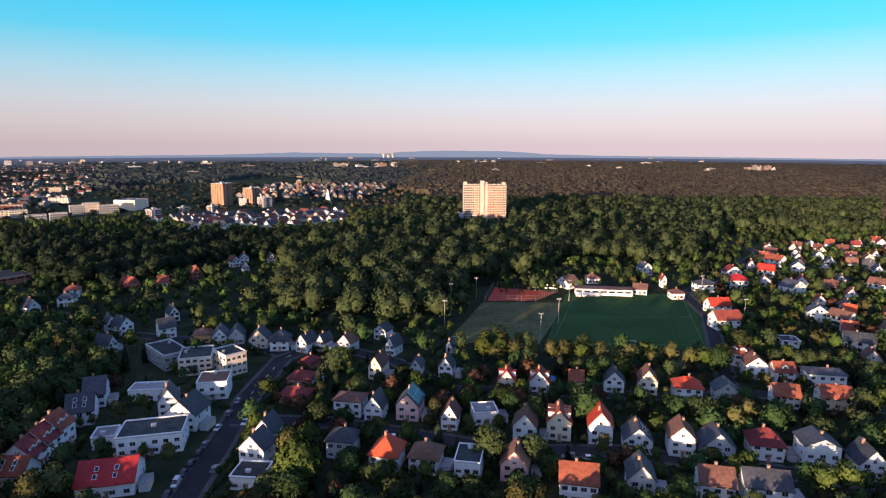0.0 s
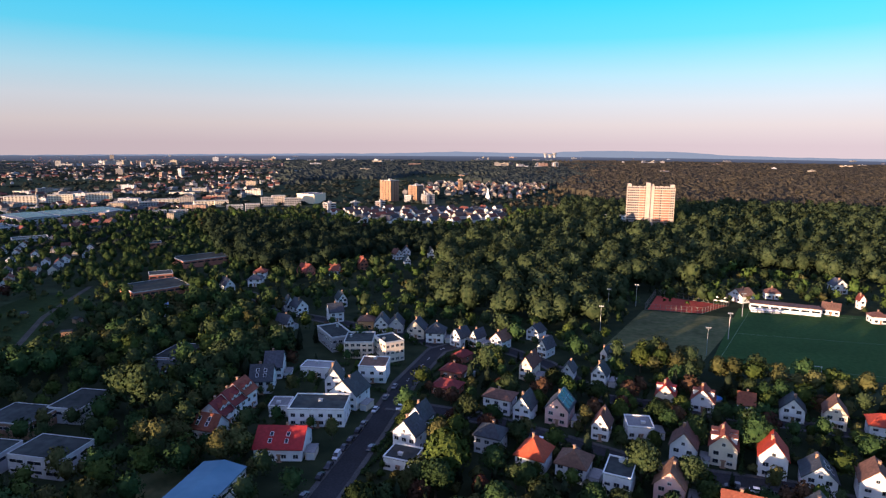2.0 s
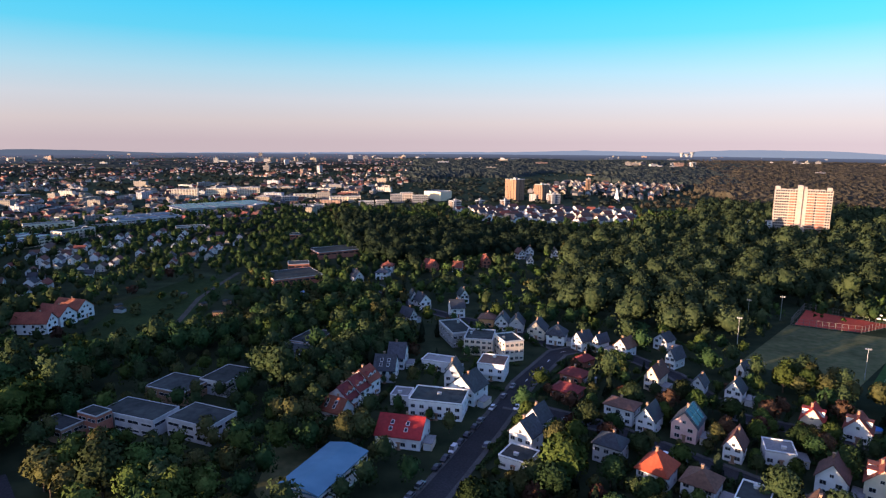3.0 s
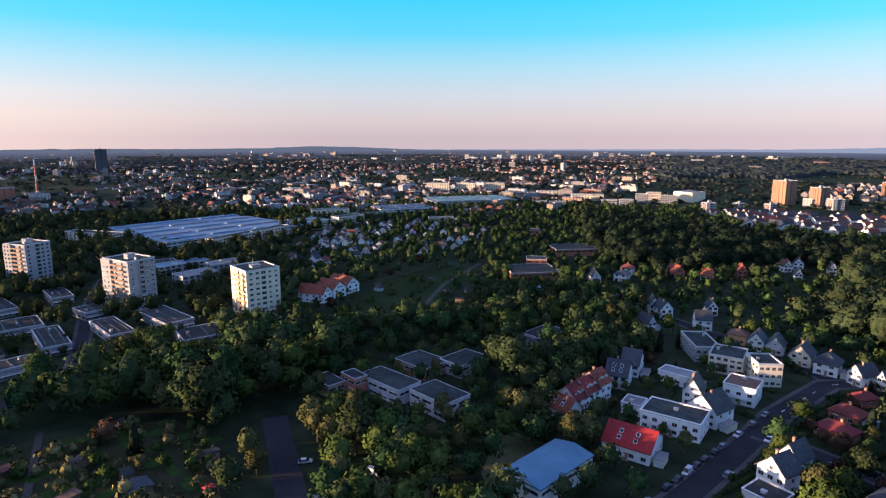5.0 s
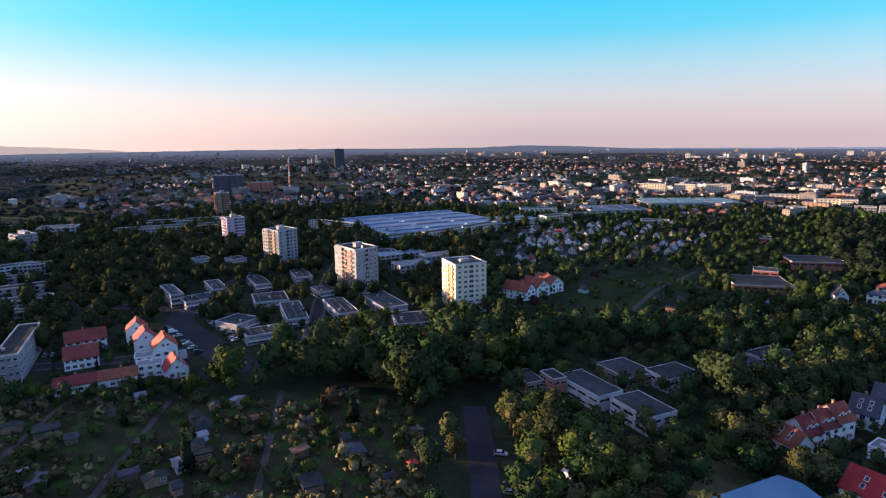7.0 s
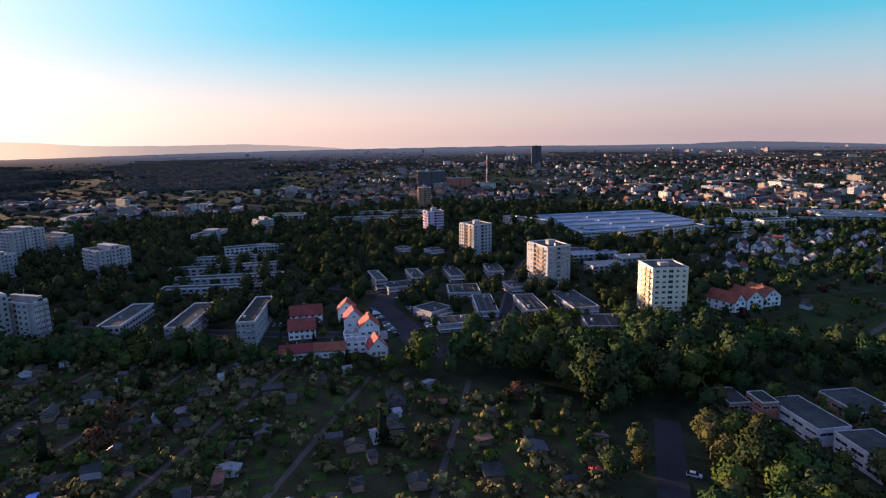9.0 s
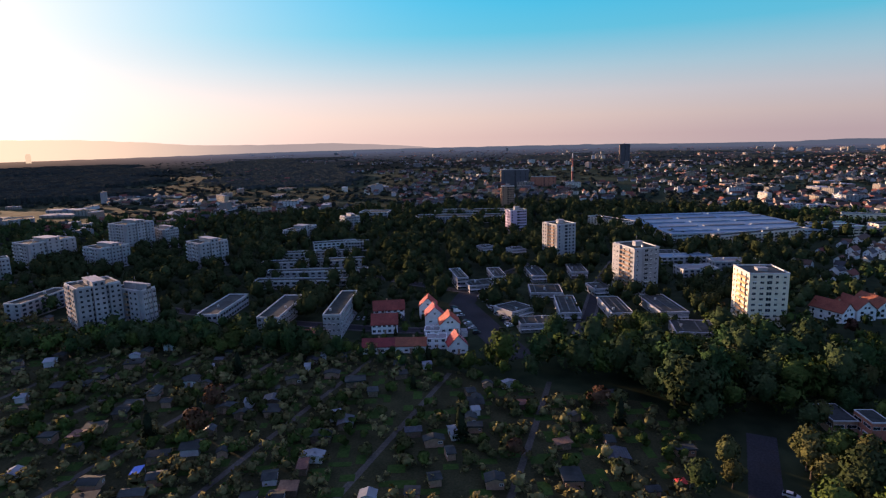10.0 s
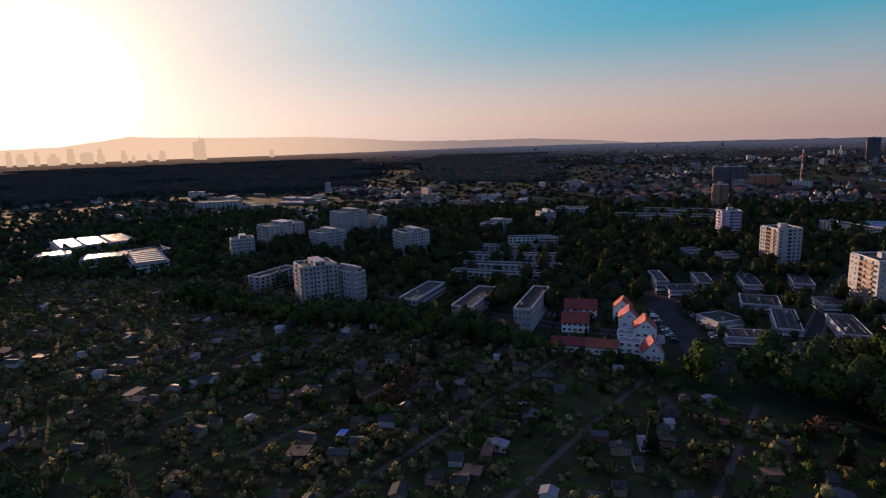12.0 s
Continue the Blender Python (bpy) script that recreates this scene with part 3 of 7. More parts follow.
        b = Shape().box(-bw / 2, -1.3, -0.1, bw / 2, -0.02, 0.1).box(-bw / 2, -1.3, 0.1, bw / 2, -1.18, 1.0).box(-bw / 2, -1.18, 0.1, -bw / 2 + 0.1, -0.02, 1.0).box(bw / 2 - 0.1, -1.18, 0.1, bw / 2, -0.02, 1.0)
        me = b.mesh("balcony", RENDER["orange"] if walls in ("cream",) else RENDER["grey"])
        for i in range(1, n):
            for j in range(balconies):
                part("balcony", me, None, bl, "", pose(w * (j + 0.5) / balconies, 0, floor * i))
    if tall and y < -60:
        part("upper_storey", Shape().box(w * 0.36, -1.1, h, w * 0.64, d * 0.75, h + floor).box(w * 0.34, -1.2, h + floor, w * 0.66, d * 0.77, h + floor + 0.4), RENDER[walls], bl)
        windows(bl, w * 0.36, -1.1, w * 0.64, -1.1, [h + floor * 0.5], 2, 1.4, 1.35, rng)
        for u in (0.02, 0.7):
            part("roof_terrace", Shape().box(w * u, -0.9, h + 0.1, w * (u + 0.28), -0.75, h + 1.3), RENDER["grey"], bl, "grey terrace parapet")
    if head:
        p, q = w * 0.35, d * 0.35
        up = h + (1.5 if walls == "cream" else 3.0)
        hut = part("lift_housing", Shape().box(p, q, h + 0.05, p + min(5, w * 0.3), q + min(4, d * 0.35), up).box(p - 0.2, q - 0.2, up, p + min(5, w * 0.3) + 0.2, q + min(4, d * 0.35) + 0.2, up + 0.15), RENDER["concrete"], bl)
        part("antenna_mast", Shape().cone(p + 1, q + 1, up, up + 4.0, 0.08, 0.05, 6).box(p + 0.3, q + 0.97, up + 3.0, p + 1.7, q + 1.03, up + 3.1), STEEL, hut)
    for i in range(1):
        p, q = w * rng.uniform(0.1, 0.85), d * rng.uniform(0.15, 0.8)
        part("roof_vent", Shape().box(p - 0.5, q - 0.5, h + 0.05, p + 0.5, q + 0.5, h + 1.2).box(p - 0.6, q - 0.6, h + 1.2, p + 0.6, q + 0.6, h + 1.3), STEEL, bl)
    return bl


def hall(x, y, yaw, w, d, h, walls="grey", roof="metal", ribs=0, label="", group="halls", blind=False):
    """A low hall with its nearest corner at (x, y), a ribbed flat roof and a band of windows."""
    hl = thing("hall", pose(x, y, 0, 0, 0, yaw), label or f"low {WORDS[walls]} hall with a {ROOFS[roof]} roof", "hall", group)
    cover(x, y, yaw, w, d)
    flat = roof in ("felt", "gravel")
    if w > 70:
        turn = Matrix.Rotation(radians(yaw), 2)
        for i in range(8):
            c = turn @ Vector((w * (i + 0.5) / 8, 2.0))
            in_sight(x + c.x, y + c.y, w / 14, h)
    elif walls == "brick":
        c = Matrix.Rotation(radians(yaw), 2) @ Vector((w / 2, 2.0))
        in_sight(x + c.x, y + c.y, w * 0.45, h * 0.55)
    part("wall", Shape().box(0, 0, 0, w, d, h + 0.34 if flat else h), RENDER[walls], hl)
    s = Shape().box(0.21, 0.21, h, w - 0.21, d - 0.21, h + 0.36) if flat else Shape().box(-0.3, -0.3, h, w + 0.3, d + 0.3, h + 0.35)
    part("roof", s, TILES[roof], hl)
    if flat:
        for q in ((-0.06, -0.06, w + 0.06, 0.2), (-0.06, d - 0.2, w + 0.06, d + 0.06), (-0.06, 0.21, 0.2, d - 0.21), (w - 0.2, 0.21, w + 0.06, d - 0.21)):
            part("parapet", Shape().box(q[0], q[1], h + 0.1, q[2], q[3], h + 0.5), RENDER["grey"], hl, "grey roof edge")
    for i in range(ribs):
        q = d * (i + 0.5) / ribs
        k = min(2.2, d / ribs * 0.28)
        for u0, u1 in ((0.04, 0.3), (0.34, 0.62), (0.66, 0.96)) if w > 60 else ((0.08, 0.92),):
            part("rooflight", Shape().prism([(w * u0, h + 0.34), (w * u1, h + 0.34), (w * u1 - 0.6, h + 1.3), (w * u0 + 0.6, h + 1.3)], q - k, q + k), ROOFLIGHT if roof == "silver" else TILES["silver" if i % 2 else "metal"], hl)
    if blind:
        return hl
    k = max(2, int(w // 5))
    windows(hl, 0, 0, w, 0, [h - 1.6] if h < 6 else [h - 1.6, h - 4.6], k, w / k * 0.8, 1.2, random.Random(3))
    k = max(2, int(d // 5))
    windows(hl, 0, d, 0, 0, [h - 1.6], k, d / k * 0.8, 1.2, random.Random(3))
    windows(hl, w, 0, w, d, [h - 1.6], k, d / k * 0.8, 1.2, random.Random(3))
    return hl


LOTS = []  # corners of garden plots: house pose, width, depth


def garage(x, y, yaw, paint):
    g = thing("garage", pose(x, y, 0, 0, 0, yaw), "small white flat-roofed garage beside a house", "garage", "garages")
    part("wall", Shape().box(-1.5, 0, 0, 1.5, 5.8, 2.5), RENDER[paint], g)
    part("roof", Shape().box(-1.65, -0.15, 2.5, 1.65, 5.95, 2.65), TILES["gravel"], g)
    part("door", Shape().box(-1.25, -0.05, 0, 1.25, 0.04, 2.1), RENDER["grey"], g, "grey up-and-over door")
    taken(x - math.sin(radians(yaw)) * 3, y + math.cos(radians(yaw)) * 3, 2.8)


CARS = []


def car(x, y, yaw, paint=0, van=False):
    """Parked car: built once for each paint and body, then copied."""
    for key, ob in CARS:
        if key == (paint, van):
            copy_thing(ob, pose(x, y, 0.06, 0, 0, yaw))
            return
    words = ("silver", "white", "black", "dark blue", "red", "grey")
    c = thing("van" if van else "car", pose(x, y, 0.06, 0, 0, yaw), f"{words[paint]} parked {'van' if van else 'car'} on the tarmac", "van" if van else "car", "parked cars")
    top = 2.0 if van else 1.45
    low = [(-2.2, 0.35), (2.2, 0.35), (2.25, 0.75), (1.2, 0.95), (-2.15, 0.95)]
    cab = [(-2.1, 0.95), (1.25, 0.95), (0.5, top), (-1.9 if van else -1.3, top)]
    part("body", Shape().prism(low, -0.87, 0.87).prism([(-2.0 if van else -1.3, top - 0.03), (0.5, top - 0.03), (0.4, top + 0.03), (-1.9 if van else -1.2, top + 0.03)], -0.7, 0.7), PAINT[paint], c)
    part("cabin_glass", Shape().prism(cab, -0.74, 0.74), GLASS if not van else PAINT[paint], c)
    if van:
        part("windscreen", Shape().prism([(1.3, 0.98), (1.32, 0.98), (0.55, 1.95), (0.53, 1.95)], -0.7, 0.7), GLASS, c)
    for px in (-1.35, 1.35):
        for py in (-0.8, 0.8):
            w = Shape().cone(0, 0, -0.1, 0.1, 0.33, 0.33, 10)
            part("wheel", w, RUBBER, c, "", pose(px, py, 0.33, 90, 0, 0))
    CARS.append(((paint, van), c))


def row_of_cars(x0, y0, x1, y1, n, yaw, seed, gaps=0.25):
    rng = random.Random(seed)
    for i in range(n):
        if rng.random() > gaps:
            k = (i + rng.uniform(0.35, 0.65)) / n
            car(x0 + (x1 - x0) * k, y0 + (y1 - y0) * k, yaw + rng.uniform(-3, 3) + rng.choice((0, 180)), rng.choice((0, 0, 1, 1, 2, 2, 2, 3, 5, 5)), rng.random() < 0.08)


# ---- trees ----
def lump(rng, r, sub):
    bm = bmesh.new()
    bmesh.ops.create_icosphere(bm, subdivisions=sub, radius=1.0)
    o = Vector((rng.uniform(-50, 50), rng.uniform(-50, 50), rng.uniform(-50, 50)))
    v = np.array([p.co * (1 + 0.55 * noise.noise(p.co * 1.9 + o)) for p in bm.verts]) * r
    f = np.array([[q.index for q in face.verts] for face in bm.faces])
    bm.free()
    return v, f


def crown(seed, height, radius, base, lumps, cards, card, sub=1, conifer=False, full=0.62):
    """Vertices, triangles and normals of a crown: boughs of loose leaf sprays round a dark uneven core, with gaps and a broken outline."""
    rng = random.Random(seed)
    vs, fs, ns, k = [], [], [], 0
    tall = (height - base) / 2

    def put(v, f, n):
        nonlocal k
        vs.append(v), fs.append(f + k), ns.append(n)
        k += len(v)
    v, f = lump(rng, 1.0, sub)
    core = (0.5, 0.5, 0.8) if conifer else (full, full, full * 1.08)
    put(v * (radius * core[0], radius * core[1], tall * core[2]) + (0, 0, base + tall * (0.85 if conifer else 1.0)), f, v / np.linalg.norm(v, axis=1)[:, None])
    boughs = []
    for i in range(lumps):
        u = (i + 0.5) / lumps
        if conifer:
            r = radius * (1.0 - u) + 0.2
            boughs.append(((rng.uniform(-0.2, 0.2), rng.uniform(-0.2, 0.2), base + 2 * tall * u), (r, r, tall / lumps * 1.3)))
        else:
            z = base + 2 * tall * (0.22 + 0.58 * u)
            reach = radius * 0.55 * math.sqrt(max(0.05, 1 - (2 * u - 0.8) ** 2))
            a = i * 2.4 + rng.uniform(-0.5, 0.5)
            r = radius * rng.uniform(0.42, 0.6)
            boughs.append(((reach * math.cos(a), reach * math.sin(a), z), (r, r, r * 0.8)))
    weights = [r[0] ** 2 for _, r in boughs]
    mid = Vector((0, 0, base + tall * 0.8))
    for i in range(cards):
        c, r = rng.choices(boughs, weights)[0]
        while True:
            o = Vector((rng.gauss(0, 1), rng.gauss(0, 1), rng.gauss(0.25, 1))).normalized()
            p = Vector(c) + Vector((o.x * r[0], o.y * r[1], o.z * r[2])) * rng.uniform(0.88, 1.1)
            if conifer or o.dot((p - mid).normalized()) > -0.1:
                break
        n = (o + Vector((rng.gauss(0, 1), rng.gauss(0, 1), rng.gauss(0, 1))) * 0.5).normalized()
        e = n.orthogonal().normalized()
        g = n.cross(e)
        w, a = card * rng.uniform(0.6, 1.15), rng.uniform(0, 6.28)
        put(np.array([p + (e * math.cos(a + q) + g * math.sin(a + q)) * w for q in (0, 1.8, 4.1)]), np.array([[0, 1, 2]]), np.array([(o * 0.6 + (p - mid).normalized() * 0.7 + n * 0.45).normalized()] * 3))
    return np.concatenate(vs), np.concatenate(fs), np.concatenate(ns)


def tri_mesh(name, v, f, materials, slots=None, normals=None):
    """A mesh of triangles, flat-faced unless normals are given (leaf sprays that shade with their bough)."""
    me = bpy.data.meshes.new(name)
    me.vertices.add(len(v))
    me.vertices.foreach_set("co", np.ascontiguousarray(v, dtype=np.float32).ravel())
    me.loops.add(len(f) * 3)
    me.loops.foreach_set("vertex_index", np.ascontiguousarray(f, dtype=np.int32).ravel())
    me.polygons.add(len(f))
    me.polygons.foreach_set("loop_start", np.arange(0, len(f) * 3, 3, dtype=np.int32))
    for m in materials:
        me.materials.append(m)
    if slots is not None:
        me.polygons.foreach_set("material_index", np.ascontiguousarray(slots, dtype=np.int32))
    me.polygons.foreach_set("use_smooth", np.full(len(f), normals is not None))
    me.update(calc_edges=True)
    if normals is not None:
        me.attributes.new("custom_normal", "FLOAT_VECTOR", "POINT").data.foreach_set("vector", np.ascontiguousarray(normals, dtype=np.float32).ravel())
    return me


def bulk(name, variants, places, materials, label, category):
    """Far or countless things in one mesh. variants: (v, f, slots or normals); places: rows of variant, x, y, z, yaw, sx, sy, sz."""
    vs, fs, ss, ns, k = [], [], [], [], 0
    places = np.array(places, dtype=float)
    leafy = variants[0][2].ndim == 2
    for i, (v, f, s) in enumerate(variants):
        p = places[places[:, 0] == i]
        if not len(p):
            continue
        c, q = np.cos(p[:, 4]), np.sin(p[:, 4])
        x, y, z = v[None, :, 0] * p[:, 5, None], v[None, :, 1] * p[:, 6, None], v[None, :, 2] * p[:, 7, None]
        w = np.stack([x * c[:, None] - y * q[:, None] + p[:, 1, None], x * q[:, None] + y * c[:, None] + p[:, 2, None], z + p[:, 3, None]], -1)
        vs.append(w.reshape(-1, 3))
        fs.append((f[None] + (np.arange(len(p)) * len(v))[:, None, None]).reshape(-1, 3) + k)
        if leafy:
            x, y, z = s[None, :, 0], s[None, :, 1], s[None, :, 2]
            ns.append(np.stack([x * c[:, None] - y * q[:, None], x * q[:, None] + y * c[:, None], z + 0 * c[:, None]], -1).reshape(-1, 3))
        else:
            ss.append(np.tile(s, len(p)))
        k += len(p) * len(v)
    ob = new(name, tri_mesh(name, np.concatenate(vs), np.concatenate(fs), materials, None if leafy else np.concatenate(ss), np.concatenate(ns) if leafy else None))
    return tagged(ob, label, category, kind="stuff")


def tree_kind(seed, height, radius, base, leaf, lumps, cards, card, label, category="tree", conifer=False):
    """One tree with trunk, limbs and crown, built far below ground level and copied from there."""
    rng = random.Random(seed)
    tr = thing("conifer" if conifer else "tree", pose(0, 0, 0), label, category, "trees")
    s = Shape().cone(0, 0, -0.3, base + (height - base) * 0.55, 0.035 * height * 0.6 + 0.1, 0.08, 7)
    if not conifer:
        for i in range(5):
            a, z = i * 1.3 + rng.uniform(-0.3, 0.3), base * rng.uniform(0.75, 1.1)
            e = Vector((math.cos(a) * radius * 0.55, math.sin(a) * radius * 0.55, z + (height - base) * rng.uniform(0.25, 0.5)))
            o = Vector((0, 0, z))
            side = Vector((-math.sin(a), math.cos(a), 0)) * 0.12
            up = Vector((0, 0, 0.14))
            s.add([o - side, o + up, o + side, e - side * 0.3, e + up * 0.3, e + side * 0.3], [(0, 1, 4, 3), (1, 2, 5, 4), (2, 0, 3, 5), (3, 4, 5)])
    part("trunk", s, BARK, tr)
    v, f, n = crown(seed, height, radius, base, lumps, cards, card, 2, conifer)
    part("crown", tri_mesh("crown", v, f, [leaf], None, n), None, tr)
    return tr


KINDS = []


REST = []  # trees past the near ones, joined later
NEAR_TREES = 250


def plant(kind, x, y, size=1.0, clear=True):
    """A tree of its own near by (the first of each kind is the one that the others are copied from); one of the joined rest farther off."""
    turn = random.uniform(0, 360)
    if clear:
        size = min(size, room(x, y, SPECS[kind][2] * size * 0.6) / SPECS[kind][1])
        if size < 0.2:
            return
    first, used, _ = KINDS[kind]
    if used and (math.hypot(x, y) > 240 or sum(k[2] for k in KINDS) >= NEAR_TREES):
        s = size * random.uniform(0.92, 1.1)
        REST.append((kind, x, y, 0, radians(turn), s, s, s * random.uniform(0.9, 1.12)))
        return
    KINDS[kind][2] += 1
    if not used:
        KINDS[kind][1] = True
        first.matrix_basis = pose(x, y, 0, 0, 0, turn)
        return
    ob = copy_thing(first, pose(x, y, 0, 0, 0, turn))
    ob.scale = (size * random.uniform(0.9, 1.1), size * random.uniform(0.9, 1.1), size * random.uniform(0.9, 1.12))


# ---- the ground, its roads and fields ----
def disc(r, z):
    n = 96
    return Shape().add([(r * math.cos(2 * math.pi * i / n), r * math.sin(2 * math.pi * i / n), z) for i in range(n)], [tuple(range(n))])


setting("ground", disc(4980, 0.0), EARTH, "dark green overgrown ground reaching the horizon", "ground")
PITCH = [(84, 398), (167, 399), (136, 285), (50, 285)]
COURT = [(2, 296), (48, 290), (80, 374), (26, 376)]
setting("football_field", patch(PITCH, 0.06), TURF, "green mown turf of a football field", "sports field")
setting("training_field", patch(COURT, 0.05), SAND, "worn sandy green training field", "sports field")
setting("clay_court", patch([(29, 379), (60, 379), (78, 402), (37, 416)], 0.07), CLAY, "red clay tennis court", "sports court")
ROADS = [
    ([(-70, 60), (-73, 120), (-74, 157), (-75, 183), (-78, 228), (-76, 271), (-60, 292)], 7.5),
    ([(-78, 278), (-100, 291), (-142, 300), (-177, 309), (-230, 345)], 6.5),
    ([(-77, 206), (-63, 206), (-38, 204), (-4, 193), (22, 184), (59, 184), (84, 177), (123, 167), (190, 150)], 6.5),
    ([(-60, 292), (-22, 267), (4, 235), (50, 232), (106, 227), (119, 235), (158, 344), (166, 400), (230, 470), (300, 560), (305, 660)], 6.0),
    ([(119, 235), (150, 222), (210, 205), (290, 190)], 6.0),
    ([(166, 400), (240, 380), (330, 350)], 5.5),
    ([(230, 470), (330, 440), (460, 400)], 5.5),
    ([(-380, -24), (-352, -28), (-289, -5), (-262, 6)], 16.0),
    ([(-470, 20), (-420, -10), (-380, -24), (-400, -60), (-440, -120)], 7.0),
    ([(-270, 30), (-330, 45), (-400, 60), (-480, 85)], 5.5),
    ([(-300, -20), (-300, -60), (-310, -120), (-335, -210), (-380, -300), (-420, -420)], 6.5),
    ([(-195, 84), (-150, 68), (-110, 52)], 9.0),
]
for k, (line, width) in enumerate(ROADS):
    setting(f"road_{k + 1}", strip(line, width, 0.05 + 0.004 * k), ASPHALT, "worn grey asphalt road between gardens", "road")
    if width < 8:
        kerb = Shape()
        for sgn in (-1, 1):
            shifted = []
            for i, p in enumerate(line):
                a, b = Vector(line[max(i - 1, 0)]), Vector(line[min(i + 1, len(line) - 1)])
                d = (b - a).normalized()
                shifted.append((p[0] - d.y * sgn * (width / 2 + 0.9), p[1] + d.x * sgn * (width / 2 + 0.9)))
            strip(shifted, 1.7, 0.16 + 0.003 * k, kerb)
        setting(f"pavement_{k + 1}", kerb, PAVING, "pale concrete pavement with a raised kerb", "pavement")
    for i in range(len(line) - 1):
        a, b = Vector(line[i]), Vector(line[i + 1])
        for j in range(int((b - a).length // 7) + 1):
            p = a.lerp(b, min(1, j * 7 / (b - a).length))
            taken(p.x, p.y, width / 2 + 1.2)
dash = Shape()
for k in (0,):
    line = ROADS[k][0]
    for a, b in zip(line, line[1:]):
        a, b = Vector(a), Vector(b)
        d = (b - a).normalized()
        for j in range(int((b - a).length // 9)):
            p = a + d * (j * 9 + 2)
            if p.y < 225:
                continue
            strip([p, p + d * 3], 0.18, 0.075, dash)
setting("road_marking", dash, LINE, "white dashed centre line of the road", "road marking")
setting("footpath", strip([(-262, 196), (-282, 225), (-310, 262), (-330, 300), (-345, 330)], 3.2, 0.06), PATH, "pale gravel footpath through a meadow", "path")
MEADOW_RING = [(-262, 170), (-255, 205), (-300, 270), (-325, 312), (-362, 300), (-345, 235), (-292, 168)]
setting("meadow", patch(MEADOW_RING, 0.04), MEADOW, "rough green meadow", "meadow")
setting("school_yard", patch([(-120, 116), (-104, 108), (-96, 132), (-112, 146), (-136, 142)], 0.05), SAND, "worn sandy school yard", "yard")

ALLOT = [(-262, -480), (-300, -410), (-318, -306), (-292, -180), (-276, -146), (-266, -92), (-250, -32), (-231, 8), (-218, 55), (-192, 62), (-150, 50), (-118, 40), (-100, -60), (-95, -190), (-140, -330)]
setting("allotment_soil", patch(ALLOT, 0.03), SOIL, "dark cultivated soil of allotment gardens", "garden ground")
LANES = [[(-236, 17), (-192, 8.5), (-160, 2), (-122, -6)], [(-243, -25), (-207, -34), (-182, -40.5), (-120, -56)]]
for k in range(6):  # the other lanes run beside these, 43 m apart
    LANES.append([(-256 - 9 * k, -63 - 41 * k), (-205, -76 - 43 * k), (-125 - 8 * k, -95 - 43 * k)])
for k, line in enumerate(LANES):
    setting(f"garden_path_{k + 1}", strip(line, 2.2, 0.05 + 0.004 * k), PATH, "trodden earth path between allotments", "path")

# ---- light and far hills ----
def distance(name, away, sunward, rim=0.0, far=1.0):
    """Far land that glows to imitate haze: one colour away from the sun and one below it, growing from rim to far
    metres.
    """
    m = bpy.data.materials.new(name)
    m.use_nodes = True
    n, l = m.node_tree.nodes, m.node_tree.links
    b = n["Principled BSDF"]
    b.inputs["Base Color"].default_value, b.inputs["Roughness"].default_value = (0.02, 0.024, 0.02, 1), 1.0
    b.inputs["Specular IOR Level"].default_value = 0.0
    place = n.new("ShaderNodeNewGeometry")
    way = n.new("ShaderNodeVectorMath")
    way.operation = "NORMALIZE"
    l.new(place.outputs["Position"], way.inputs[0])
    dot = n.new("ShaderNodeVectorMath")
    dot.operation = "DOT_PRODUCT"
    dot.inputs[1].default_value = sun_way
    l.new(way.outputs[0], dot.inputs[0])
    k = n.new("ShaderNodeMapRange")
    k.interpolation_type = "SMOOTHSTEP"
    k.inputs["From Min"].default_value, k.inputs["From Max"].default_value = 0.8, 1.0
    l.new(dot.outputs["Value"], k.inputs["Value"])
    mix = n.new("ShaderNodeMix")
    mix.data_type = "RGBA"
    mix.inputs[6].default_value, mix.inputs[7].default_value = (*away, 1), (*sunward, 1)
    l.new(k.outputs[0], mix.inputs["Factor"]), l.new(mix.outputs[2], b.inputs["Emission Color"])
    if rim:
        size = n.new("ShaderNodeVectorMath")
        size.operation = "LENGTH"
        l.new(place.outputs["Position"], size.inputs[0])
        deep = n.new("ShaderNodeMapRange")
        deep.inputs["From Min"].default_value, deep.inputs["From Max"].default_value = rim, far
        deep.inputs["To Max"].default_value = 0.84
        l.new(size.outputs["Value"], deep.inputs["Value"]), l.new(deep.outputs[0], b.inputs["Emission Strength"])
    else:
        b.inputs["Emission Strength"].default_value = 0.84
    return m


def hills(name, yaw0, yaw1, dist, tops, material, label, seed):
    """A far range: a closed ridge whose crest runs through the tops (yaw, height)."""
    n = int((yaw1 - yaw0) / 0.4)
    s, pts = Shape(), []
    for i in range(n + 1):
        yaw = yaw0 + (yaw1 - yaw0) * i / n
        h = float(np.interp(yaw, [t[0] for t in tops], [t[1] for t in tops])) + 4 * noise.noise(Vector((yaw * 0.9, seed, 0))) + 1.6 * noise.noise(Vector((yaw * 5, seed, 3)))
        a = radians(yaw)
        for r, z in ((dist, -20), (dist + 40, max(1.0, h)), (dist + 80, -20)):
            pts.append((-math.sin(a) * r, math.cos(a) * r, z))
    s.add(pts, [(3 * i, 3 * i + 1, 3 * i + 4, 3 * i + 3) for i in range(n)] + [(3 * i + 1, 3 * i + 2, 3 * i + 5, 3 * i + 4) for i in range(n)])
    return setting(name, s, material, label, "hills")


